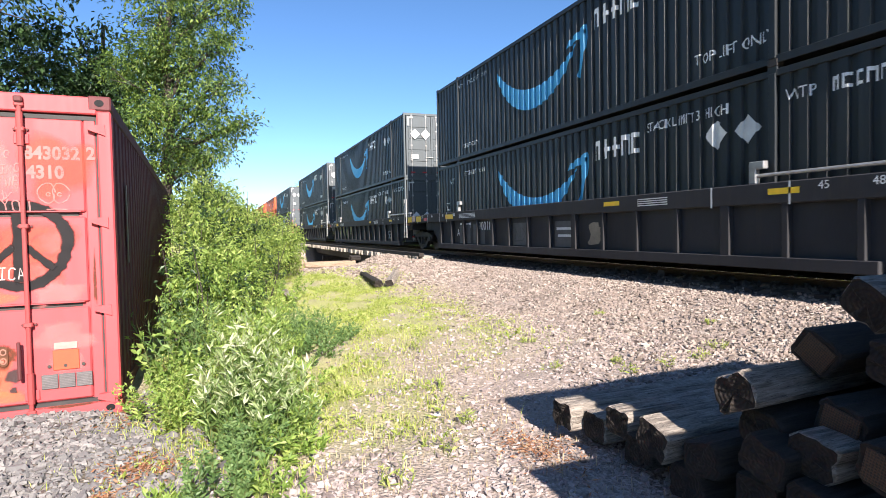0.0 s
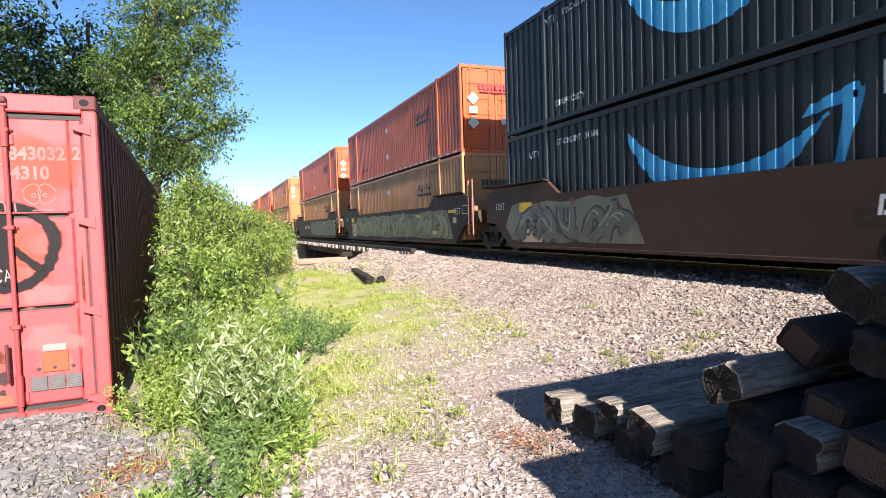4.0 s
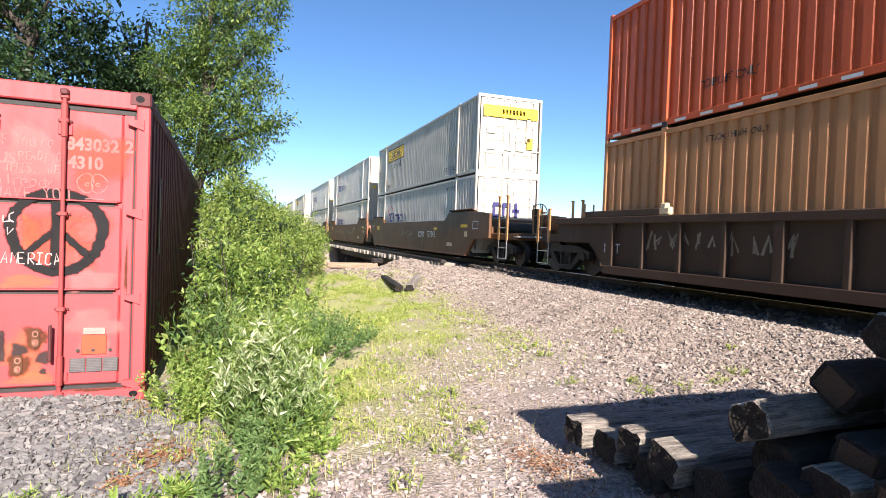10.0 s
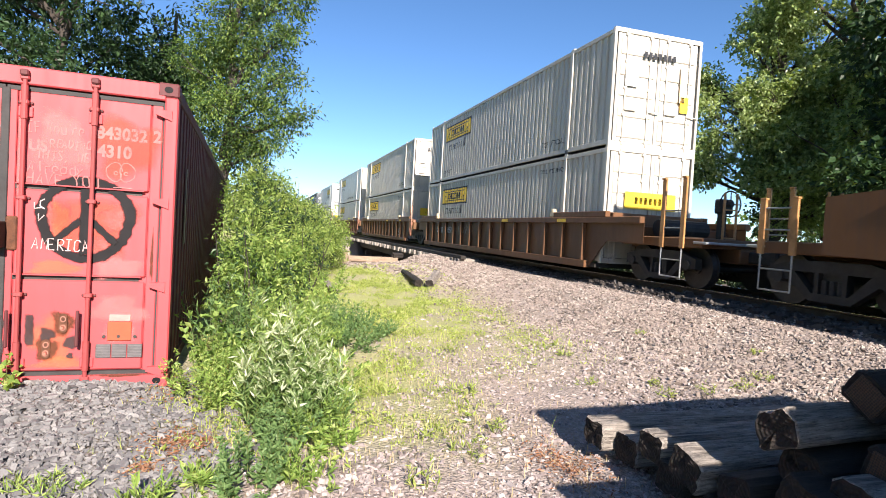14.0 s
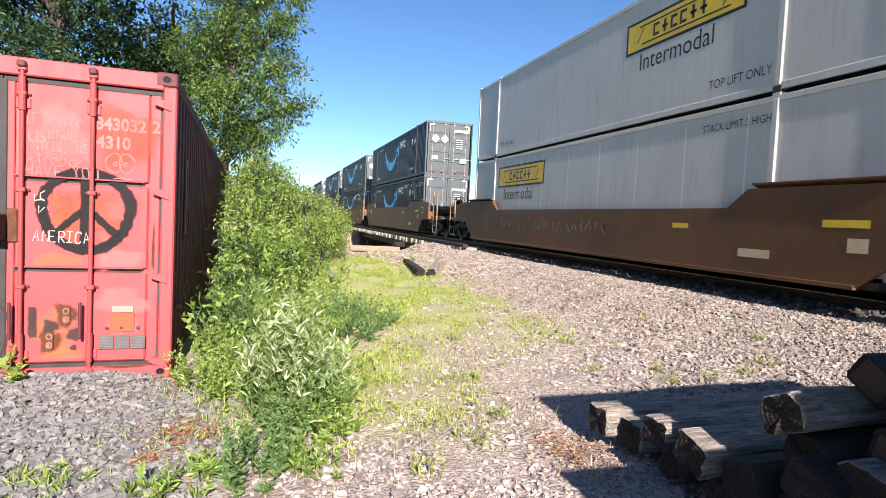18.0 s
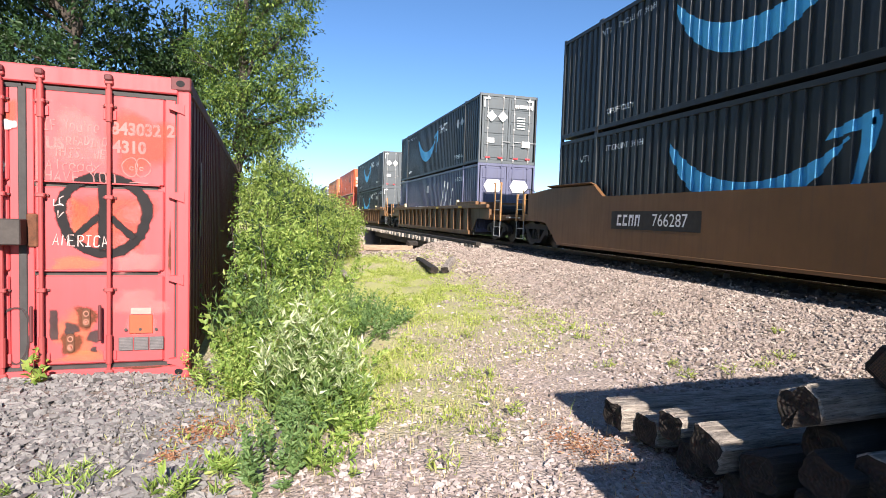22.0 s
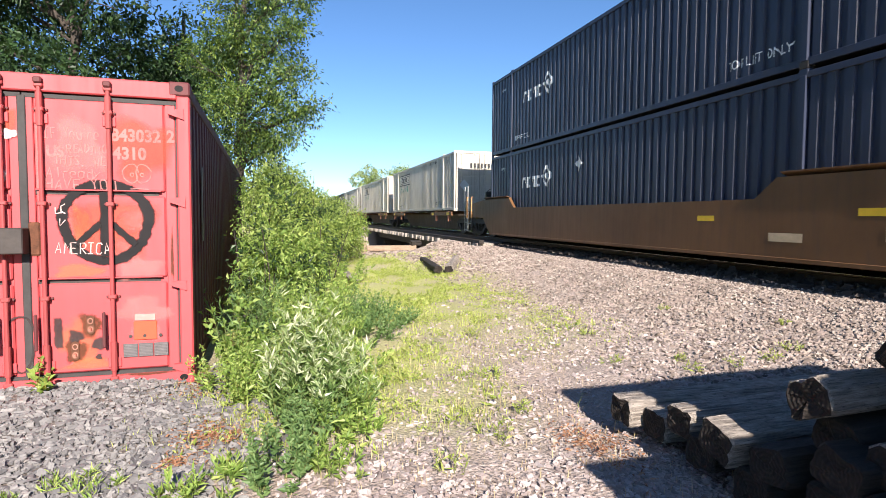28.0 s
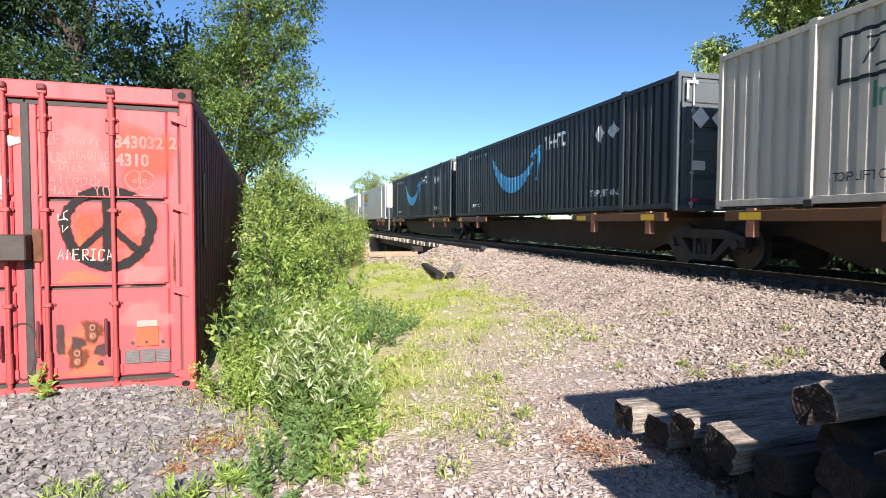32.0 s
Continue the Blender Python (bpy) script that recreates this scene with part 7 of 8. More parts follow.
def wildstyle(e, seed, y0, y1, z0, z1, mats, x):
    """A large sprayed piece: a filled ground, interlocked curved strokes with dark rims and pale highlights."""
    rnd = random.Random(seed)
    ground, fill, dark, light, accent = mats
    w, h = y1 - y0, z1 - z0
    n = max(3, int(w / 1.15))
    edge = [(-w / 2 + w * i / (2 * n), h / 2 * rnd.uniform(0.8, 1.0)) for i in range(2 * n + 1)] + [(w / 2 + 0.5, -h * 0.45)] + [(w / 2 - w * i / (2 * n), -h / 2 * rnd.uniform(0.85, 1.0)) for i in range(2 * n + 1)] + [(-w / 2 - 0.4, -h * 0.1)]
    lines, glints, wedges = [], [], []
    for i in range(n):
        cx = w * (-0.5 + (i + 0.5) / n)
        for _ in range(3):
            a = Vector((cx + rnd.uniform(-0.6, 0.6), -h * rnd.uniform(0.25, 0.42)))
            c = Vector((cx + rnd.uniform(-0.9, 0.9), h * rnd.uniform(-0.3, 0.3)))
            b = Vector((cx + rnd.uniform(-0.7, 0.7), h * rnd.uniform(0.2, 0.42)))
            if rnd.random() < 0.35:
                b = Vector((a.x + rnd.uniform(0.5, 1.0), a.y + rnd.uniform(0.0, 0.3)))
                c = Vector(((a.x + b.x) / 2, h * rnd.uniform(0.3, 0.6)))
            pts = [a * (1 - t) ** 2 + c * 2 * t * (1 - t) + b * t * t for t in (k / 11 for k in range(12))]
            lines.append([(q.x, q.y) for q in pts])
            glints.append([(q.x - 0.07, q.y + 0.05) for q in pts[2:10]])
        q = (cx + rnd.uniform(-0.5, 0.5), h * rnd.uniform(-0.3, 0.3))
        wedges.append([q, (q[0] + rnd.uniform(0.2, 0.5), q[1] + rnd.uniform(-0.1, 0.2)), (q[0] + rnd.uniform(-0.1, 0.3), q[1] + rnd.uniform(0.25, 0.45))])
    for bm, mt, off in ((shape_bm([edge]), ground, 0.003), (shape_bm(wedges), accent, 0.005), (ribbon_bm(lines, 0.36, False, 0.2, seed), dark, 0.007), (ribbon_bm(lines, 0.25, False, 0.2, seed), fill, 0.009), (ribbon_bm(glints, 0.035, False, 0.3, seed), light, 0.011)):
        for v in bm.verts:
            v.co = Vector((x - off, (y0 + y1) / 2 - v.co.x, min(max((z0 + z1) / 2 + v.co.y, z0), z1)))
        part("graffiti", bm, mt, e, "large sprayed piece of interlocked strokes")["kind"] = "stuff"


def end_gear(e, y, front, mt):
    """Platform, coupler, steps, hand brake at an outer end. The outer end lies towards -y for the front."""
    s = -1 if front else 1
    m = pose(0, y, 0) if front else pose(0, y, 0, 0, 0, 180)
    piece("end_platform", "p", lambda: put_box(put_box(bmesh.new(), (-1.15, -3.25, 0.82), (1.15, -0.6, 1.02), 0.02), (-0.32, -3.35, 0.55), (0.32, 0.3, 0.85), 0.02), mt, e, m)
    piece("bulkhead", "p", lambda: box_bm((-1.3, -0.45, 0.85), (1.3, -0.25, 1.55), 0.02), mt, e, m)
    piece("coupler", "p", lambda: put_box(put_box(put_box(bmesh.new(), (-0.11, -3.75, 0.58), (0.11, -3.2, 0.80), 0.03), (-0.19, -3.95, 0.54), (0.04, -3.7, 0.84), 0.05), (0.08, -3.9, 0.54), (0.17, -3.7, 0.84), 0.03), M_UNDER, e, m)
    tall = 2.2 if front else 1.7
    for x in (-1.38, 1.34):
        for yy in (-2.95, -2.35):
            piece("end_post", f"p{front}", lambda: put_box(put_box(bmesh.new(), (-0.02, -0.06, 0.8), (0.02, 0.06, tall), 0.006), (-0.05, -0.06, tall - 0.02), (0.02, 0.06, tall + 0.02), 0.006), M_GRAB if front or x > 0 else M_PINK, e, m @ pose(x, yy, 0), "ochre flat steel grab post")
        piece("sill_step", "p", lambda: put_rod(put_rod(put_rod(put_rod(bmesh.new(), (0, -2.95, 0.22), (0, -2.95, 0.9), 0.014, 6), (0, -2.35, 0.22), (0, -2.35, 0.9), 0.014, 6), (0, -2.95, 0.22), (0, -2.35, 0.22), 0.016, 6), (0, -2.95, 0.56), (0, -2.35, 0.56), 0.014, 6), M_GALV, e, m @ pose(x, 0, 0), "bent bar stirrup step")
        for zz in (1.2, 1.55):
            piece("grab_bar", "p", lambda: rod_bm((0, -2.95, 0), (0, -2.35, 0), 0.014, 6), M_GALV, e, m @ pose(x, 0, zz))
    piece("crossover_step", "p", lambda: box_bm((-1.2, -3.4, 0.9), (1.2, -3.05, 0.95), 0.01), M_GALV, e, m)
    piece("grab_iron", "p", lambda: ladder_bm(1.0, 1.95, 0.3, 2), M_GRAB, e, m @ pose(-0.55, -3.1, 0, 0, 0, -90))
    piece("air_reservoir", "p", lambda: rod_bm((-0.75, -1.4, 1.22), (0.5, -1.4, 1.22), 0.2, 14), M_UNDER, e, m)
    if front:
        b = piece("brake_stand", "p", lambda: put_box(put_box(bmesh.new(), (-0.06, -2.75, 1.0), (0.06, -2.6, 1.75), 0.01), (-0.16, -2.82, 1.55), (0.16, -2.6, 1.85), 0.03), M_UNDER, e, m @ pose(-0.2, 0, 0))
        piece("brake_wheel", "p", brake_wheel_bm, M_UNDER, b, pose(0, -2.88, 1.75))


def well_car(y, style, mt, front_end, rear_end, label, top=1.50, high=1.80, marks="", spray=None):
    e = new("well_car")
    e.location = (TRACK, y, RAIL)
    tagged(e, label, "railcar", "articulated well cars of the train")
    key = f"{style}{front_end}{rear_end}{top}{high}"
    X0, X1 = -1.47, -1.37
    if style == "smooth":
        out = side_outline(front_end, rear_end, top, high)
        for sgn in (-1, 1):
            a, b = (X0, X1) if sgn < 0 else (-X1, -X0)
            sd = piece("side_sill", f"{key}{sgn}", lambda: prism(bmesh.new(), out, 0, a, b), mt, e, None, "smooth plate side of the well")
            piece("bottom_chord", f"{key}{sgn}", lambda: box_bm((a - 0.012, 0.36, 0.16), (b + 0.012, CL - 0.36, 0.23), 0.008), mt, sd)
            for yy in (0.95, CL - 0.95):
                piece("guide_flange", f"{sgn}", lambda: prism(bmesh.new(), [(-0.02 * sgn, 0.0), (-0.16 * sgn * -1, 0.07), (-0.16 * sgn * -1, 0.09), (-0.02 * sgn, 0.03)], 1, -1.25, 1.25), mt, sd, pose(X1 + 0.02 if sgn < 0 else -X1 - 0.02, yy, high))
    else:
        ch = 0.15 if style == "ribbed" else 0.32
        for sgn in (-1, 1):
            a, b = (X0, X1) if sgn < 0 else (-X1, -X0)
            f, r = (-1.75 if front_end else -1.0), CL + (1.75 if rear_end else 1.0)
            out = [(0.35, 0.22), (CL - 0.35, 0.22), (CL + 0.35, 0.85), (r, 0.85), (r, top - 0.05), (f, top - 0.05), (f, 0.85), (-0.35, 0.85)]
            sd = piece("side_sheet", f"{key}{sgn}", lambda: prism(bmesh.new(), out, 0, a + (0.085 if sgn < 0 else 0.0), b - (0.085 if sgn > 0 else 0.0)), mt, e, None, "recessed side sheet")
            piece("top_chord", f"{key}{sgn}", lambda: box_bm((a - 0.03, f, top - ch), (b + 0.03, r, top), 0.015), mt, sd)
            if style == "ribbed":
                for yy in (-0.4, CL - 2.2):
                    piece("raised_chord", f"{key}{sgn}", lambda: box_bm((a - 0.02, 0, top), (b + 0.02, 2.6, top + 0.14), 0.012), mt, sd, pose(0, yy, 0))
            piece("bottom_chord", f"{key}{sgn}", lambda: box_bm((a - 0.035, 0.4, 0.16), (b + 0.035, CL - 0.4, 0.34), 0.01), mt, sd)
            k = 0
            yy = 0.62
            while yy < CL - 0.4:
                wide = k % 4 == 2
                piece("rib", f"{top}{sgn}{wide}{style}", lambda: box_bm((a - 0.025, -0.09 if wide else -0.05, 0.33), (b + 0.025, 0.09 if wide else 0.05, top - ch + 0.01), 0.008), mt, sd, pose(0, yy, 0))
                yy += 1.065
                k += 1
            if style == "slate":
                g = piece("hand_rail", f"{sgn}", lambda: put_rod(put_rod(put_rod(bmesh.new(), (0, -1.6, 0.12), (0, 1.9, 0.12), 0.028, 8), (0, -1.5, 0.0), (0, -1.5, 0.14), 0.02, 6), (0, 1.8, 0.0), (0, 1.8, 0.14), 0.02, 6), M_GALV, e, pose(a * 0.5 + b * 0.5, 0.4, top), "grey pipe hand rail")
                piece("guide_post", f"{sgn}", lambda: put_box(put_box(bmesh.new(), (-0.05, -0.06, 0.0), (0.05, 0.06, 0.3), 0.01), (-0.05, -0.2, 0.22), (0.05, 0.06, 0.34), 0.01), M_GALV, e, pose(a * 0.5 + b * 0.5, 2.25, top), "pale steel container guide")
                piece("guide_post", f"{sgn}", lambda: box_bm((-0.05, -0.06, 0.0), (0.05, 0.06, 0.3), 0.01), M_GALV, e, pose(a * 0.5 + b * 0.5, CL - 2.25, top))
            else:
                for yy in (2.3, CL - 2.3):
                    piece("guide_block", f"{sgn}", lambda: put_box(put_box(bmesh.new(), (-0.06, -0.16, 0), (0.06, 0.16, 0.16), 0.03), (-0.06, -0.05, 0.12), (0.06, 0.1, 0.24), 0.02), M_BUFF, e, pose((a + b) / 2, yy, top), "buff corner casting guide")
    for yy in (0.5, CL / 2, CL - 0.5):
        piece("floor_beam", "f", lambda: box_bm((-1.38, -0.4, 0.18), (1.38, 0.4, 0.296), 0.01), M_UNDER, e, pose(0, yy, 0))
    for fy, isend, front in ((0, front_end, True), (CL, rear_end, False)):
        m = pose(0, fy, 0) if front else pose(0, fy, 0, 0, 0, 180)
        piece("body_bolster", f"{isend}", lambda: put_box(put_box(bmesh.new(), (-1.38, -1.2, 0.85), (1.38, -0.15, 1.25), 0.03), (-0.5, -2.4 if isend else -1.6, 0.76), (0.5, -0.1, 1.05), 0.02), mt, e, m)
        if isend:
            end_gear(e, fy, front, mt)
        elif front:
            piece("side_ladder", "j", lambda: ladder_bm(0.5 if style == "slate" else 0.22, 2.2, 0.3, 6), M_PINK if style != "slate" else M_GALV, e, pose(-1.5, -0.8 if style == "slate" else -1.15, 0), "steel side ladder")
            if style == "slate":
                w = piece("walkway", "sf", lambda: box_bm((-1.5, -1.55, 1.12), (1.5, -0.95, 1.43), 0.02), mt, e, None, "end walkway beam with a yellow panel")
                piece("marking", "sf", lambda: on_side(shape_bm([rect(0, 0, 0.56, 0.22)]), -1.24, 1.28, False, 0.0, -1.5), M_YELLOW, w, None, "yellow safety panel")
            piece("joint_casting", "j", lambda: put_box(bmesh.new(), (-0.35, -2.4, 0.78), (0.35, -0.9, 1.12), 0.05), M_UNDER, e)
            piece("step_bracket", "j", lambda: put_box(bmesh.new(), (-1.45, -0.95, 1.05), (-1.2, -0.55, 1.4), 0.03), M_PINK, e)
    truck(e, -1.9 if front_end else -1.7)
    if rear_end:
        truck(e, CL + 1.9)
    elif style == "slate":
        w = piece("walkway", "sr", lambda: box_bm((-1.5, CL + 0.9, 1.12), (1.5, CL + 2.2, 1.43), 0.02), mt, e, None, "end walkway beam with a yellow panel")
        piece("marking", "sr", lambda: on_side(shape_bm([rect(0, 0, 0.6, 0.22)]), CL + 1.75, 1.28, False, 0.0, -1.5), M_YELLOW, w, None, "yellow safety panel")
    xs = X0 if style == "smooth" else X0 + 0.083
    rnd = random.Random(int(y))
    def lab(key, build, s, z, material, name="marking", x=None, lb=""):
        return piece(name, f"{key}{s}{z}{x or xs:.3f}", lambda: on_side(build(), s, z, False, 0.0, x or xs), material, e, None, lb)
    zt = top - 0.18
    if style == "smooth":
        lab("yel", lambda: shape_bm([rect(0, 0, 0.7, 0.11)]), 0.55, zt - 0.05, M_YELLOW, "marking")
        lab("yel2", lambda: shape_bm([rect(0, 0, 0.45, 0.1)]), 3.9, zt - 0.15, M_YELLOW, "marking")
        lab("buf", lambda: shape_bm([rect(0, 0, 0.3, 0.2)]), 0.35, zt - 0.35, M_BUFF, "data_sheet")
        lab("buf2", lambda: shape_bm([rect(0, 0, 0.65, 0.14)]), 2.1, 0.55, M_BUFF, "data_sheet")
        lab("box", lambda: shape_bm([rect(0, 0.13, 0.5, 0.025), rect(0, -0.13, 0.5, 0.025), rect(-0.25, 0, 0.025, 0.28), rect(0.25, 0, 0.025, 0.28)]), -0.55, 1.3, M_GREYMARK)
    else:
        lab("yel3", lambda: shape_bm([rect(0, 0, 0.5, 0.09)]), 1.7, top - 0.09 if style == "ribbed" else top - 0.14, M_YELLOW, "marking", X0 - 0.03)
        lab("yel3", lambda: shape_bm([rect(0, 0, 0.5, 0.09)]), 5.6, top - 0.09 if style == "ribbed" else top - 0.14, M_YELLOW, "marking", X0 - 0.03)
        if style == "slate":
            for s in (CL - 1.3, CL - 0.6, CL + 0.7, CL + 1.9, 3.0, 1.6):
                lab("tick", lambda: shape_bm([rect(0, 0, 0.035, 0.34)]), s, top - 0.17, M_GREYMARK, "marking", X0 - 0.03)
            for s, w in ((CL + 1.3, "53"), (CL + 0.2, "48"), (CL - 0.95, "45"), (CL - 2.0, "40")):
                lab("tr" + w, lambda w=w: text_bm(w, 0.16), s, top - 0.1, M_WHITE, "lettering", X0 - 0.03)
            lab("yelr", lambda: shape_bm([rect(0, 0, 0.7, 0.16)]), CL - 1.55, top - 0.16, M_YELLOW, "marking", X0 - 0.03, "yellow reflective panel")
            lab("orr", lambda: shape_bm([rect(0, 0, 0.34, 0.13)]), CL + 0.95, top - 0.2, M_REDMARK, "marking", X0 - 0.03)
            lab("whr", lambda: shape_bm([rect(0, 0.06 - 0.04 * i, 1.3, 0.018) for i in range(4)]), CL - 3.1, top - 0.16, M_GREYMARK, "data_sheet", X0 - 0.03)
            if "#" in marks:
                for s in (13.45, 12.35, 9.65, 7.5):
                    lab("gpan", lambda: shape_bm([rect(0, 0, 0.88, 0.62)]), s, 0.68, M_PANELGREY, "marking", xs - 0.001, "lighter grey painted panel")
                lab("txt", lambda: shape_bm([rect(0, 0.09 - 0.17 * i, 0.7 - 0.12 * i, 0.06) for i in range(2)]), 7.5, 0.72, M_GREYMARK, "data_sheet", xs - 0.005)
                lab("dood", lambda: ribbon_bm([[(-0.3, -0.15), (-0.3, 0.15), (-0.1, -0.12), (0.0, 0.18), (0.02, -0.18)], [(0.1, 0.16), (0.3, 0.0), (0.1, -0.18), (-0.35, -0.2)]], 0.035), 9.65, 0.68, M_SPRAY_B, "graffiti", xs - 0.005)
                lab("smear", lambda: shape_bm([blob_outline(0, 0, 0.5, 0.5, 0.1, random.Random(4))]), 6.3, 0.68, M_SPRAY_A, "graffiti", xs - 0.004, "pale sprayed smear")
            lab("tA", lambda: text_bm("A", 0.34), CL - 2.4, 0.72, M_GREYMARK, "lettering", X0 - 0.03)
            for s in (0.4, 1.1):
                lab("t45", lambda: text_bm("45" if s > 1 else "48", 0.16), s, top - 0.1, M_WHITE, "lettering", X0 - 0.03)
            lab("white", lambda: shape_bm([rect(0, 0.06 - 0.04 * i, 0.8, 0.02) for i in range(4)]), 4.4, top - 0.16, M_GREYMARK, "data_sheet", X0 - 0.03)
    mk = marks.split()
    if style == "smooth" and not rear_end:
        lab("t125r", lambda: text_bm("125T", 0.26), CL + 0.15, 1.28, M_GREYMARK, "lettering")
        lab("yelblk", lambda: shape_bm([rect(0, 0, 0.62, 0.24)]), CL - 1.25, 1.22, M_YELLOW, "marking", None, "yellow reflective panel")
        if mt is M_WELL_DARK:
            lab("tanpan", lambda: shape_bm([rect(0, 0, 0.95, 0.72)]), CL - 1.55, 0.68, M_BUFF, "marking", None, "buff panel behind the number")
        lab("t53r", lambda: text_bm("53", 0.6), CL - 1.55, 0.66, M_INK, "lettering", xs - 0.012)
    if "53" in mk:
        lab("t53", lambda: text_bm("53", 0.55), 1.9 if style == "smooth" else 2.22, 0.62, M_INK if style == "smooth" else M_GREYMARK, "lettering")
    if "125T" in mk:
        lab("t125", lambda: text_bm("125T", 0.3), 0.15 if style == "smooth" else 15.6, 1.25 if style == "smooth" else 0.72, M_GREYMARK, "lettering")
    for w in mk:
        if w.startswith("#"):
            s = 12.6 if style != "smooth" else 5.1 if front_end else 11.4
            if style == "smooth" and mt is M_WELL_TAN:
                lab("dk", lambda: shape_bm([rect(0, 0, 3.1, 0.42)]), s, 0.92, M_UNDER, "marking", None, "dark panel behind the number")
            lab("rm", lambda: blocks_bm(0.95, 0.26, 4, 77, 0.12), s + 0.85, 0.92, M_WHITE, "marking", xs - 0.006 + (0.0 if style == "smooth" else 0.006), "row of plain white blocks")
            lab("no" + w, lambda: text_bm(w[1:], 0.38, 1.0), s - 0.6, 0.92, M_WHITE, "lettering", xs - 0.006)
    if spray:
        sd, a, b, mats = spray
        (wildstyle if len(mats) == 5 else graffiti)(e, sd, a, b, 0.3, top - 0.12, mats, xs)

    MOVERS.append(e)
    return e


def spine_car(y, front_end, rear_end, label):
    """One platform of an articulated spine car: a box sill with saddle arms at the container ends."""
    e = new("spine_car")
    e.location = (TRACK, y, RAIL)
    tagged(e, label, "railcar", "spine cars of the train")
    z1 = 1.124
    piece("centre_sill", "s", lambda: prism(bmesh.new(), [(-0.6, 0.62), (0.8, 0.62), (2.2, 0.17), (CL - 2.2, 0.17), (CL - 0.8, 0.62), (CL + 0.6, 0.62), (CL + 0.6, 0.98), (-0.6, 0.98)], 0, -0.34, 0.34), M_WELL_DARK, e, None, "deep dark box sill")
    for yy in (0.9, 3.3, CL - 3.3, CL - 0.9):
        a = piece("cross_arm", "s", lambda: prism(bmesh.new(), [(-1.28, 0.98), (1.28, 0.98), (1.28, z1), (-1.28, z1)], 1, -0.16, 0.16), M_WELL_BROWN, e, pose(0, yy, 0))
        piece("arm_bracket", "s", lambda: prism(bmesh.new(), [(-1.34, 0.62), (-1.22, 0.62), (-1.22, z1), (-1.34, z1)], 1, -0.09, 0.09), M_PINK, a)
    for x in (-1.34, 1.22):
        piece("side_rail", "s", lambda: box_bm((0, 0.3, 0.9), (0.12, 4.4, 1.09), 0.01), M_WELL_BROWN, e, pose(x, 0, 0))
        piece("side_rail", "s", lambda: box_bm((0, 0.3, 0.9), (0.12, 4.4, 1.09), 0.01), M_WELL_BROWN, e, pose(x, CL - 4.7, 0))
    for s in (0.9, CL - 0.9, 3.9):
        piece("marking", f"sp{s}", lambda: on_side(shape_bm([rect(0, 0, 0.5, 0.13)]), s, 0.99, False, 0.0, -1.342), M_YELLOW, e, None, "yellow reflective strip")
    truck(e, -0.55 if not front_end else -0.9)
    if front_end:
        piece("end_platform", "sp", lambda: put_box(put_box(bmesh.new(), (-1.2, -2.5, 0.86), (1.2, -0.4, 0.98), 0.02), (-0.3, -2.6, 0.55), (0.3, 0.3, 0.87), 0.02), M_WELL_BROWN, e)
        piece("coupler", "sp", lambda: box_bm((-0.15, -3.3, 0.56), (0.15, -2.5, 0.82), 0.04), M_UNDER, e)
        piece("side_ladder", "sp", lambda: ladder_bm(0.22, 2.2, 0.42, 5), M_GALV, e, pose(-1.3, -2.2, 0), "pale steel end ladder")
        piece("grab_iron", "sp", lambda: ladder_bm(1.0, 2.3, 0.35, 2), M_PINK, e, pose(0.5, -2.45, 0, 0, 0, -90))
        b = piece("brake_stand", "sp", lambda: put_box(put_box(bmesh.new(), (-0.06, -1.9, 0.98), (0.06, -1.75, 1.9), 0.01), (-0.22, -1.98, 1.6), (0.22, -1.72, 2.0), 0.04), M_UNDER, e, pose(-0.1, 0, 0))
        piece("brake_wheel", "sp", brake_wheel_bm, M_UNDER, b, pose(0, -2.02, 1.85))
    if rear_end:
        truck(e, CL + 0.9)
        piece("end_platform", "sp", lambda: box_bm((-1.2, -2.0, 0.8), (1.2, 0.0, 0.98)), M_WELL_BROWN, e, pose(0, CL, 0, 0, 0, 180))
    MOVERS.append(e)


def stack(u, low, high):
    container(u, 0.92, *low)
    container(u, 3.816, *high)


# sides, ends, livery, upper, label
BLK_L = "black corrugated freight container with a blue swoosh, lower in the well"
BLK_U = "black corrugated freight container with a blue swoosh, stacked on another"


def black(upper):
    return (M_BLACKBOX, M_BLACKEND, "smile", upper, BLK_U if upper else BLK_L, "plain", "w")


def orange(mt, end, upper, word):
    return (mt, end, "orange", upper, f"{word} corrugated freight container, " + ("stacked on another" if upper else "lower in the well"))


def white(kind, upper, smooth=False, style="plain", old=False, extra=None, word="white"):
    # ring doors take the duller white, toned down because they face the sun
    return (M_OLDWHITE if kind == "jbc" else M_WHITEBOX, M_OLDWHITE if old or kind in ("ring", "jbc") else M_WHITEBOX, kind, upper, f"{word} {'smooth' if smooth else 'corrugated'} freight container, " + ("stacked on another" if upper else "lower in the well"), style, None, smooth, extra)


OR, TN, AM, RD = M_ORANGE, M_TAN, M_AMBER, M_REDORANGE
for u in (4.2, 24.5, 43.7):
    stack(u, black(False), black(True))
stack(67.7, black(False), black(True))
stack(86.9, orange(TN, TN, False, "faded tan-orange"), orange(OR, OR, True, "red-orange"))
stack(106.6, orange(TN, TN, False, "faded tan-orange"), orange(OR, OR, True, "red-orange"))
stack(130.2, orange(TN, AM, False, "faded tan-orange"), orange(AM, AM, True, "amber-orange"))
stack(149.6, orange(OR, OR, False, "red-orange"), orange(OR, OR, True, "red-orange"))
stack(169.3, orange(TN, TN, False, "faded tan-orange"), orange(OR, OR, True, "red-orange"))
stack(193.3, white("ring", False), white("jbc", True, old=True, extra="band"))
stack(212.5, white("ring", False), white("ring", True, old=True))
stack(232.1, white("ring", False), white("ring", True))
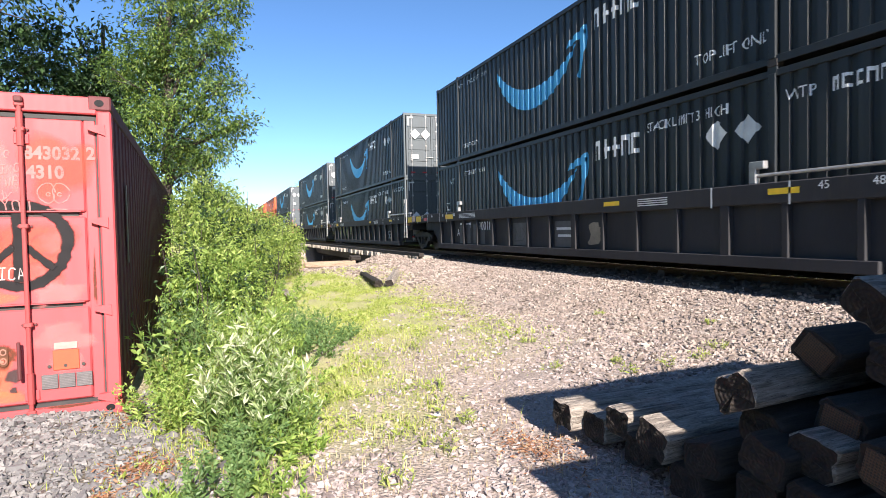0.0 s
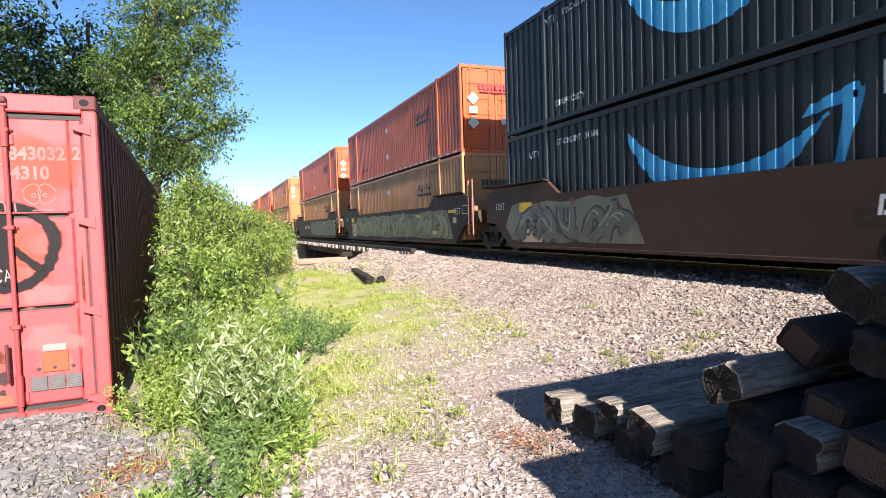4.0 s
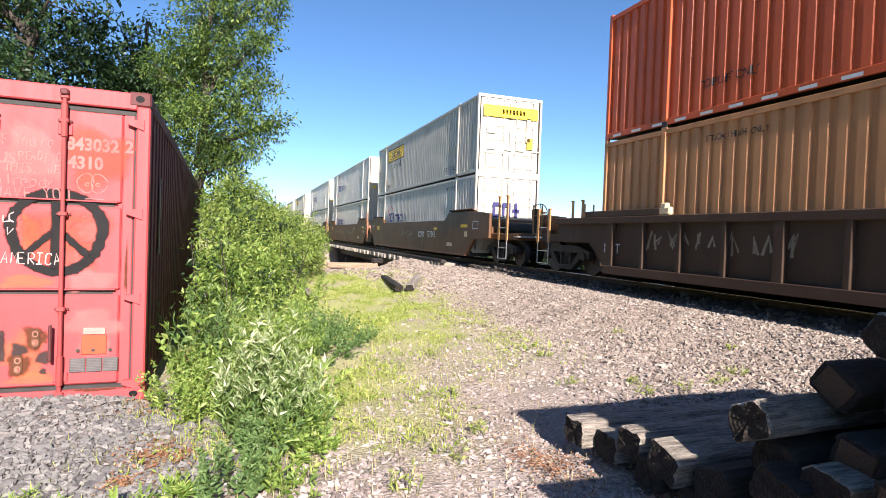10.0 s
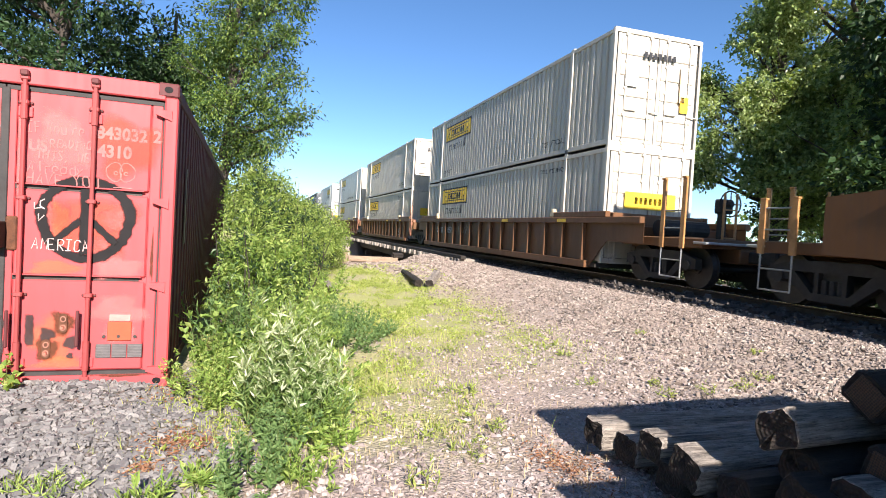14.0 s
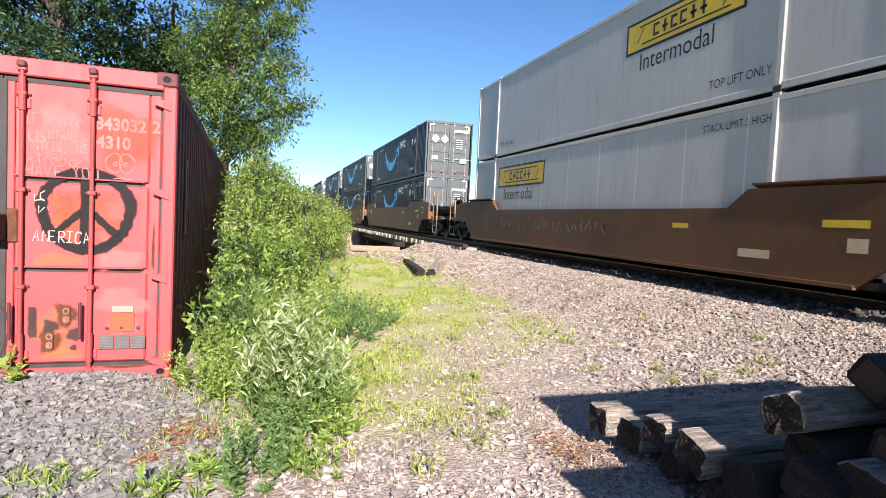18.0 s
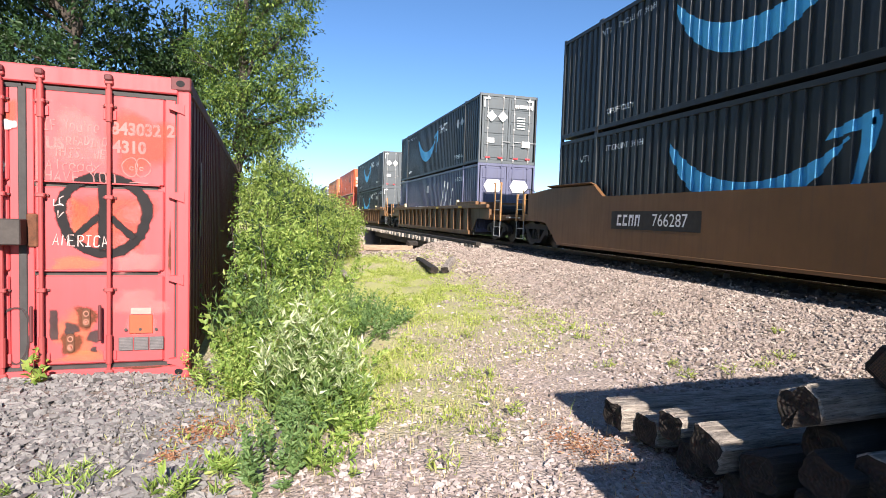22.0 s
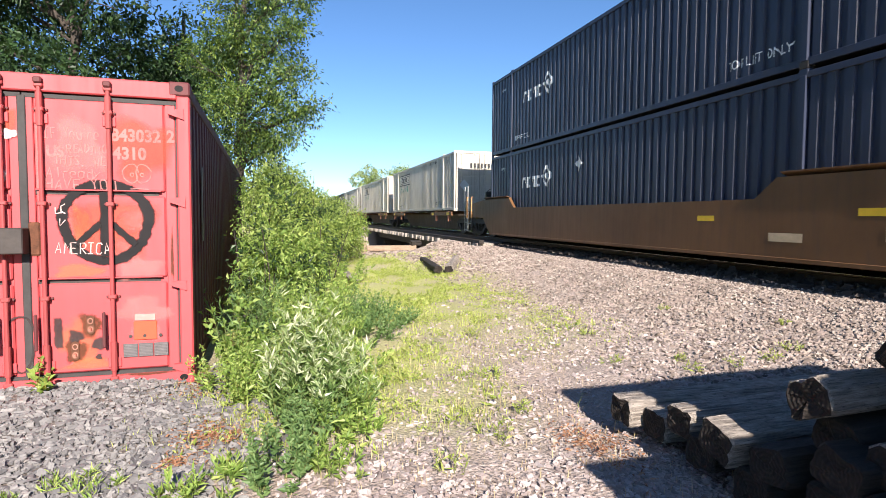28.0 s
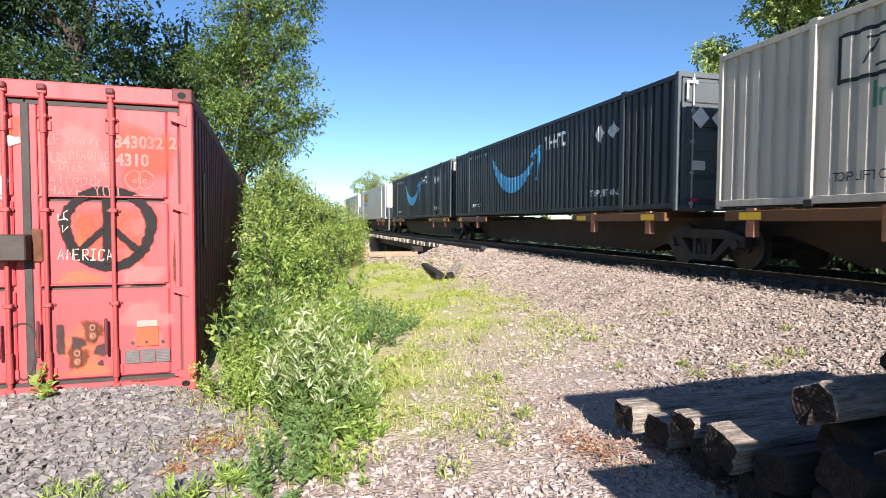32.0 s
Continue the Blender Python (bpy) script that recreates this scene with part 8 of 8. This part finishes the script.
stack(256.0, white("jbc", False), white("jbc", True, old=True))
stack(275.8, white("jbc", False), white("jbc", True, old=True))
stack(295.2, white("jbs", False, True), white("jbs", True, True, old=True, word="pale grey"))
stack(318.8, white("jbs", False, True), white("jbr", True, True, "reefer", word="white refrigerated"))
for u in (342.9, 362.6, 382.3):
    stack(u, black(False), black(True))
stack(405.8, (M_BLUEBOX, M_BLUEBOX, "blue", False, "violet-blue corrugated freight container, lower in the well"), black(True))
stack(429.5, black(False), black(True))
stack(449.2, orange(RD, RD, False, "faded red"), orange(OR, OR, True, "red-orange"))
stack(468.9, orange(OR, OR, False, "red-orange"), orange(AM, AM, True, "amber-orange"))
stack(492.7, (M_NAVY, M_BLUEBOX, "gem", False, "navy corrugated freight container, lower in the well", "plain", "w"), (M_NAVY, M_NAVYEND, "gem", True, "dark navy corrugated freight container stacked on another", "plain", "w"))
SP = RAIL + 1.124
for u in (514.0, 532.6, 550.1):
    container(u, SP, M_OLDWHITE, M_OLDWHITE, "jbo", False, "old white corrugated freight container riding on a spine car")
for u in (567.4, 584.5):
    container(u, SP, M_BLACKBOX, M_BLACKEND, "smile", True, "black corrugated freight container riding on a spine car", "plain", "w")
container(604.0, SP, M_WHITEBOX, M_WHITEBOX, "jbs", False, "white smooth freight container riding on a spine car", "plain", None, True)
container(622.5, SP, M_WHITEBOX, M_WHITEBOX, "jbs", False, "white smooth freight container riding on a spine car", "plain", None, True)

SS = plain("bright_silver_spray", (0.30, 0.30, 0.27), 0.4, vary=0.3, scale=2)
SA, SB, SC, SD = M_SPRAY_A, M_SPRAY_B, M_SPRAY_C, M_SPRAY_D
SG = plain("grey_green_spray", (0.125, 0.125, 0.10), 0.5, vary=0.2, scale=2)
WILD = (plain("pale_grey_green_spray", (0.17, 0.165, 0.13), 0.5, vary=0.2, scale=2), SG, SB, SS, SD)
CAMO = (plain("buff_green_spray", (0.20, 0.185, 0.115), 0.5, vary=0.25, scale=2), SC, SD, SS, SB)
SLATE = "slate-grey ribbed well car with pipe hand rails"
for u, f, r, mk, sp in ((4.2, 1, 0, "#890018", None), (24.5, 0, 0, "53", (5, 10.5, 14.5, (SC, SB))), (43.7, 0, 1, "53", None)):
    well_car(u, "slate", M_WELL_GREY, bool(f), bool(r), SLATE, 1.45, 1.45, mk, sp)
for u, f, r, mk, sp in ((67.7, 1, 0, "#723584", (8, 11.0, 15.6, WILD)), (86.9, 0, 0, "53 125T", (9, 1.0, 13.9, CAMO)), (106.6, 0, 1, "#723584", (10, 0.5, 9.4, WILD))):
    well_car(u, "smooth", M_WELL_DARK, bool(f), bool(r), "dark brown smooth-sided well car", 1.50, 1.80, mk, sp)
for u, f, r, mk, sp in ((130.2, 1, 0, "125T", None), (149.6, 0, 0, "125T", None), (169.3, 0, 1, "125T", (12, 11.0, 14.6, (SA,)))):
    well_car(u, "ribbed", M_WELL_DARK, bool(f), bool(r), "dark brown ribbed well car", 1.43, 1.43, mk, sp)
for u, f, r, mk, sp in ((193.3, 1, 0, "#727342", (14, 7.5, 9.5, (SA,))), (212.5, 0, 0, "", (15, 4.2, 13.0, (SA,))), (232.1, 0, 1, "#727342", (16, 3.2, 10.8, (SA, SC)))):
    well_car(u, "smooth", M_WELL_BROWN, bool(f), bool(r), "rusty brown smooth-sided well car", 1.50, 1.80, mk, sp)
for u, f, r, mk, sp in ((256.0, 1, 0, "#786511", (18, 9.0, 13.5, (SA,))), (275.8, 0, 0, "53", None), (295.2, 0, 1, "53", (19, 4.5, 9.0, (SD,)))):
    well_car(u, "ribbed", M_WELL_BROWN, bool(f), bool(r), "brown ribbed well car", 1.43, 1.43, mk, sp)
well_car(318.8, "smooth", M_WELL_BROWN, True, True, "brown smooth-sided single well car with chalky scrawls", 1.30, 1.62, "", (21, 6.5, 13.0, (SA,)))
for u, f, r, mk, sp in ((342.9, 1, 0, "", None), (362.6, 0, 0, "53 125T", (23, 9.5, 13.5, (SA,))), (382.3, 0, 1, "#766287", None)):
    well_car(u, "smooth", M_WELL_TAN, bool(f), bool(r), "tan-brown smooth-sided well car", 1.50, 1.80, mk, sp)
well_car(405.8, "ribbed", M_WELL_TAN, True, True, "tan-brown ribbed single well car", 1.43, 1.43, "", (26, 6.0, 8.0, (SA,)))
for u, f, r, mk in ((429.5, 1, 0, "125T"), (449.2, 0, 0, "125T"), (468.9, 0, 1, "53")):
    well_car(u, "ribbed", M_WELL_TAN, bool(f), bool(r), "tan-brown ribbed well car", 1.43, 1.43, mk)
well_car(492.7, "smooth", M_WELL_TAN, True, True, "tan smooth-sided single well car", 1.18, 1.52, "")
for u, f, r in ((514.0, 1, 0), (532.6, 0, 0), (550.1, 0, 0), (567.4, 0, 0), (584.5, 0, 1), (604.0, 1, 0), (622.5, 0, 1)):
    spine_car(u, bool(f), bool(r), "dark spine car with brown saddle arms carrying one container")


def motions():
    """The whole train runs past at one even speed, towards -y."""
    for thing in MOVERS:
        x, y, z = thing.location
        walk(thing, [(0.0, pose(x, y, z)), (16.0, pose(x, y - SPEED * 16.0, z)), (32.0, pose(x, y - SPEED * 32.0, z))])


motions()
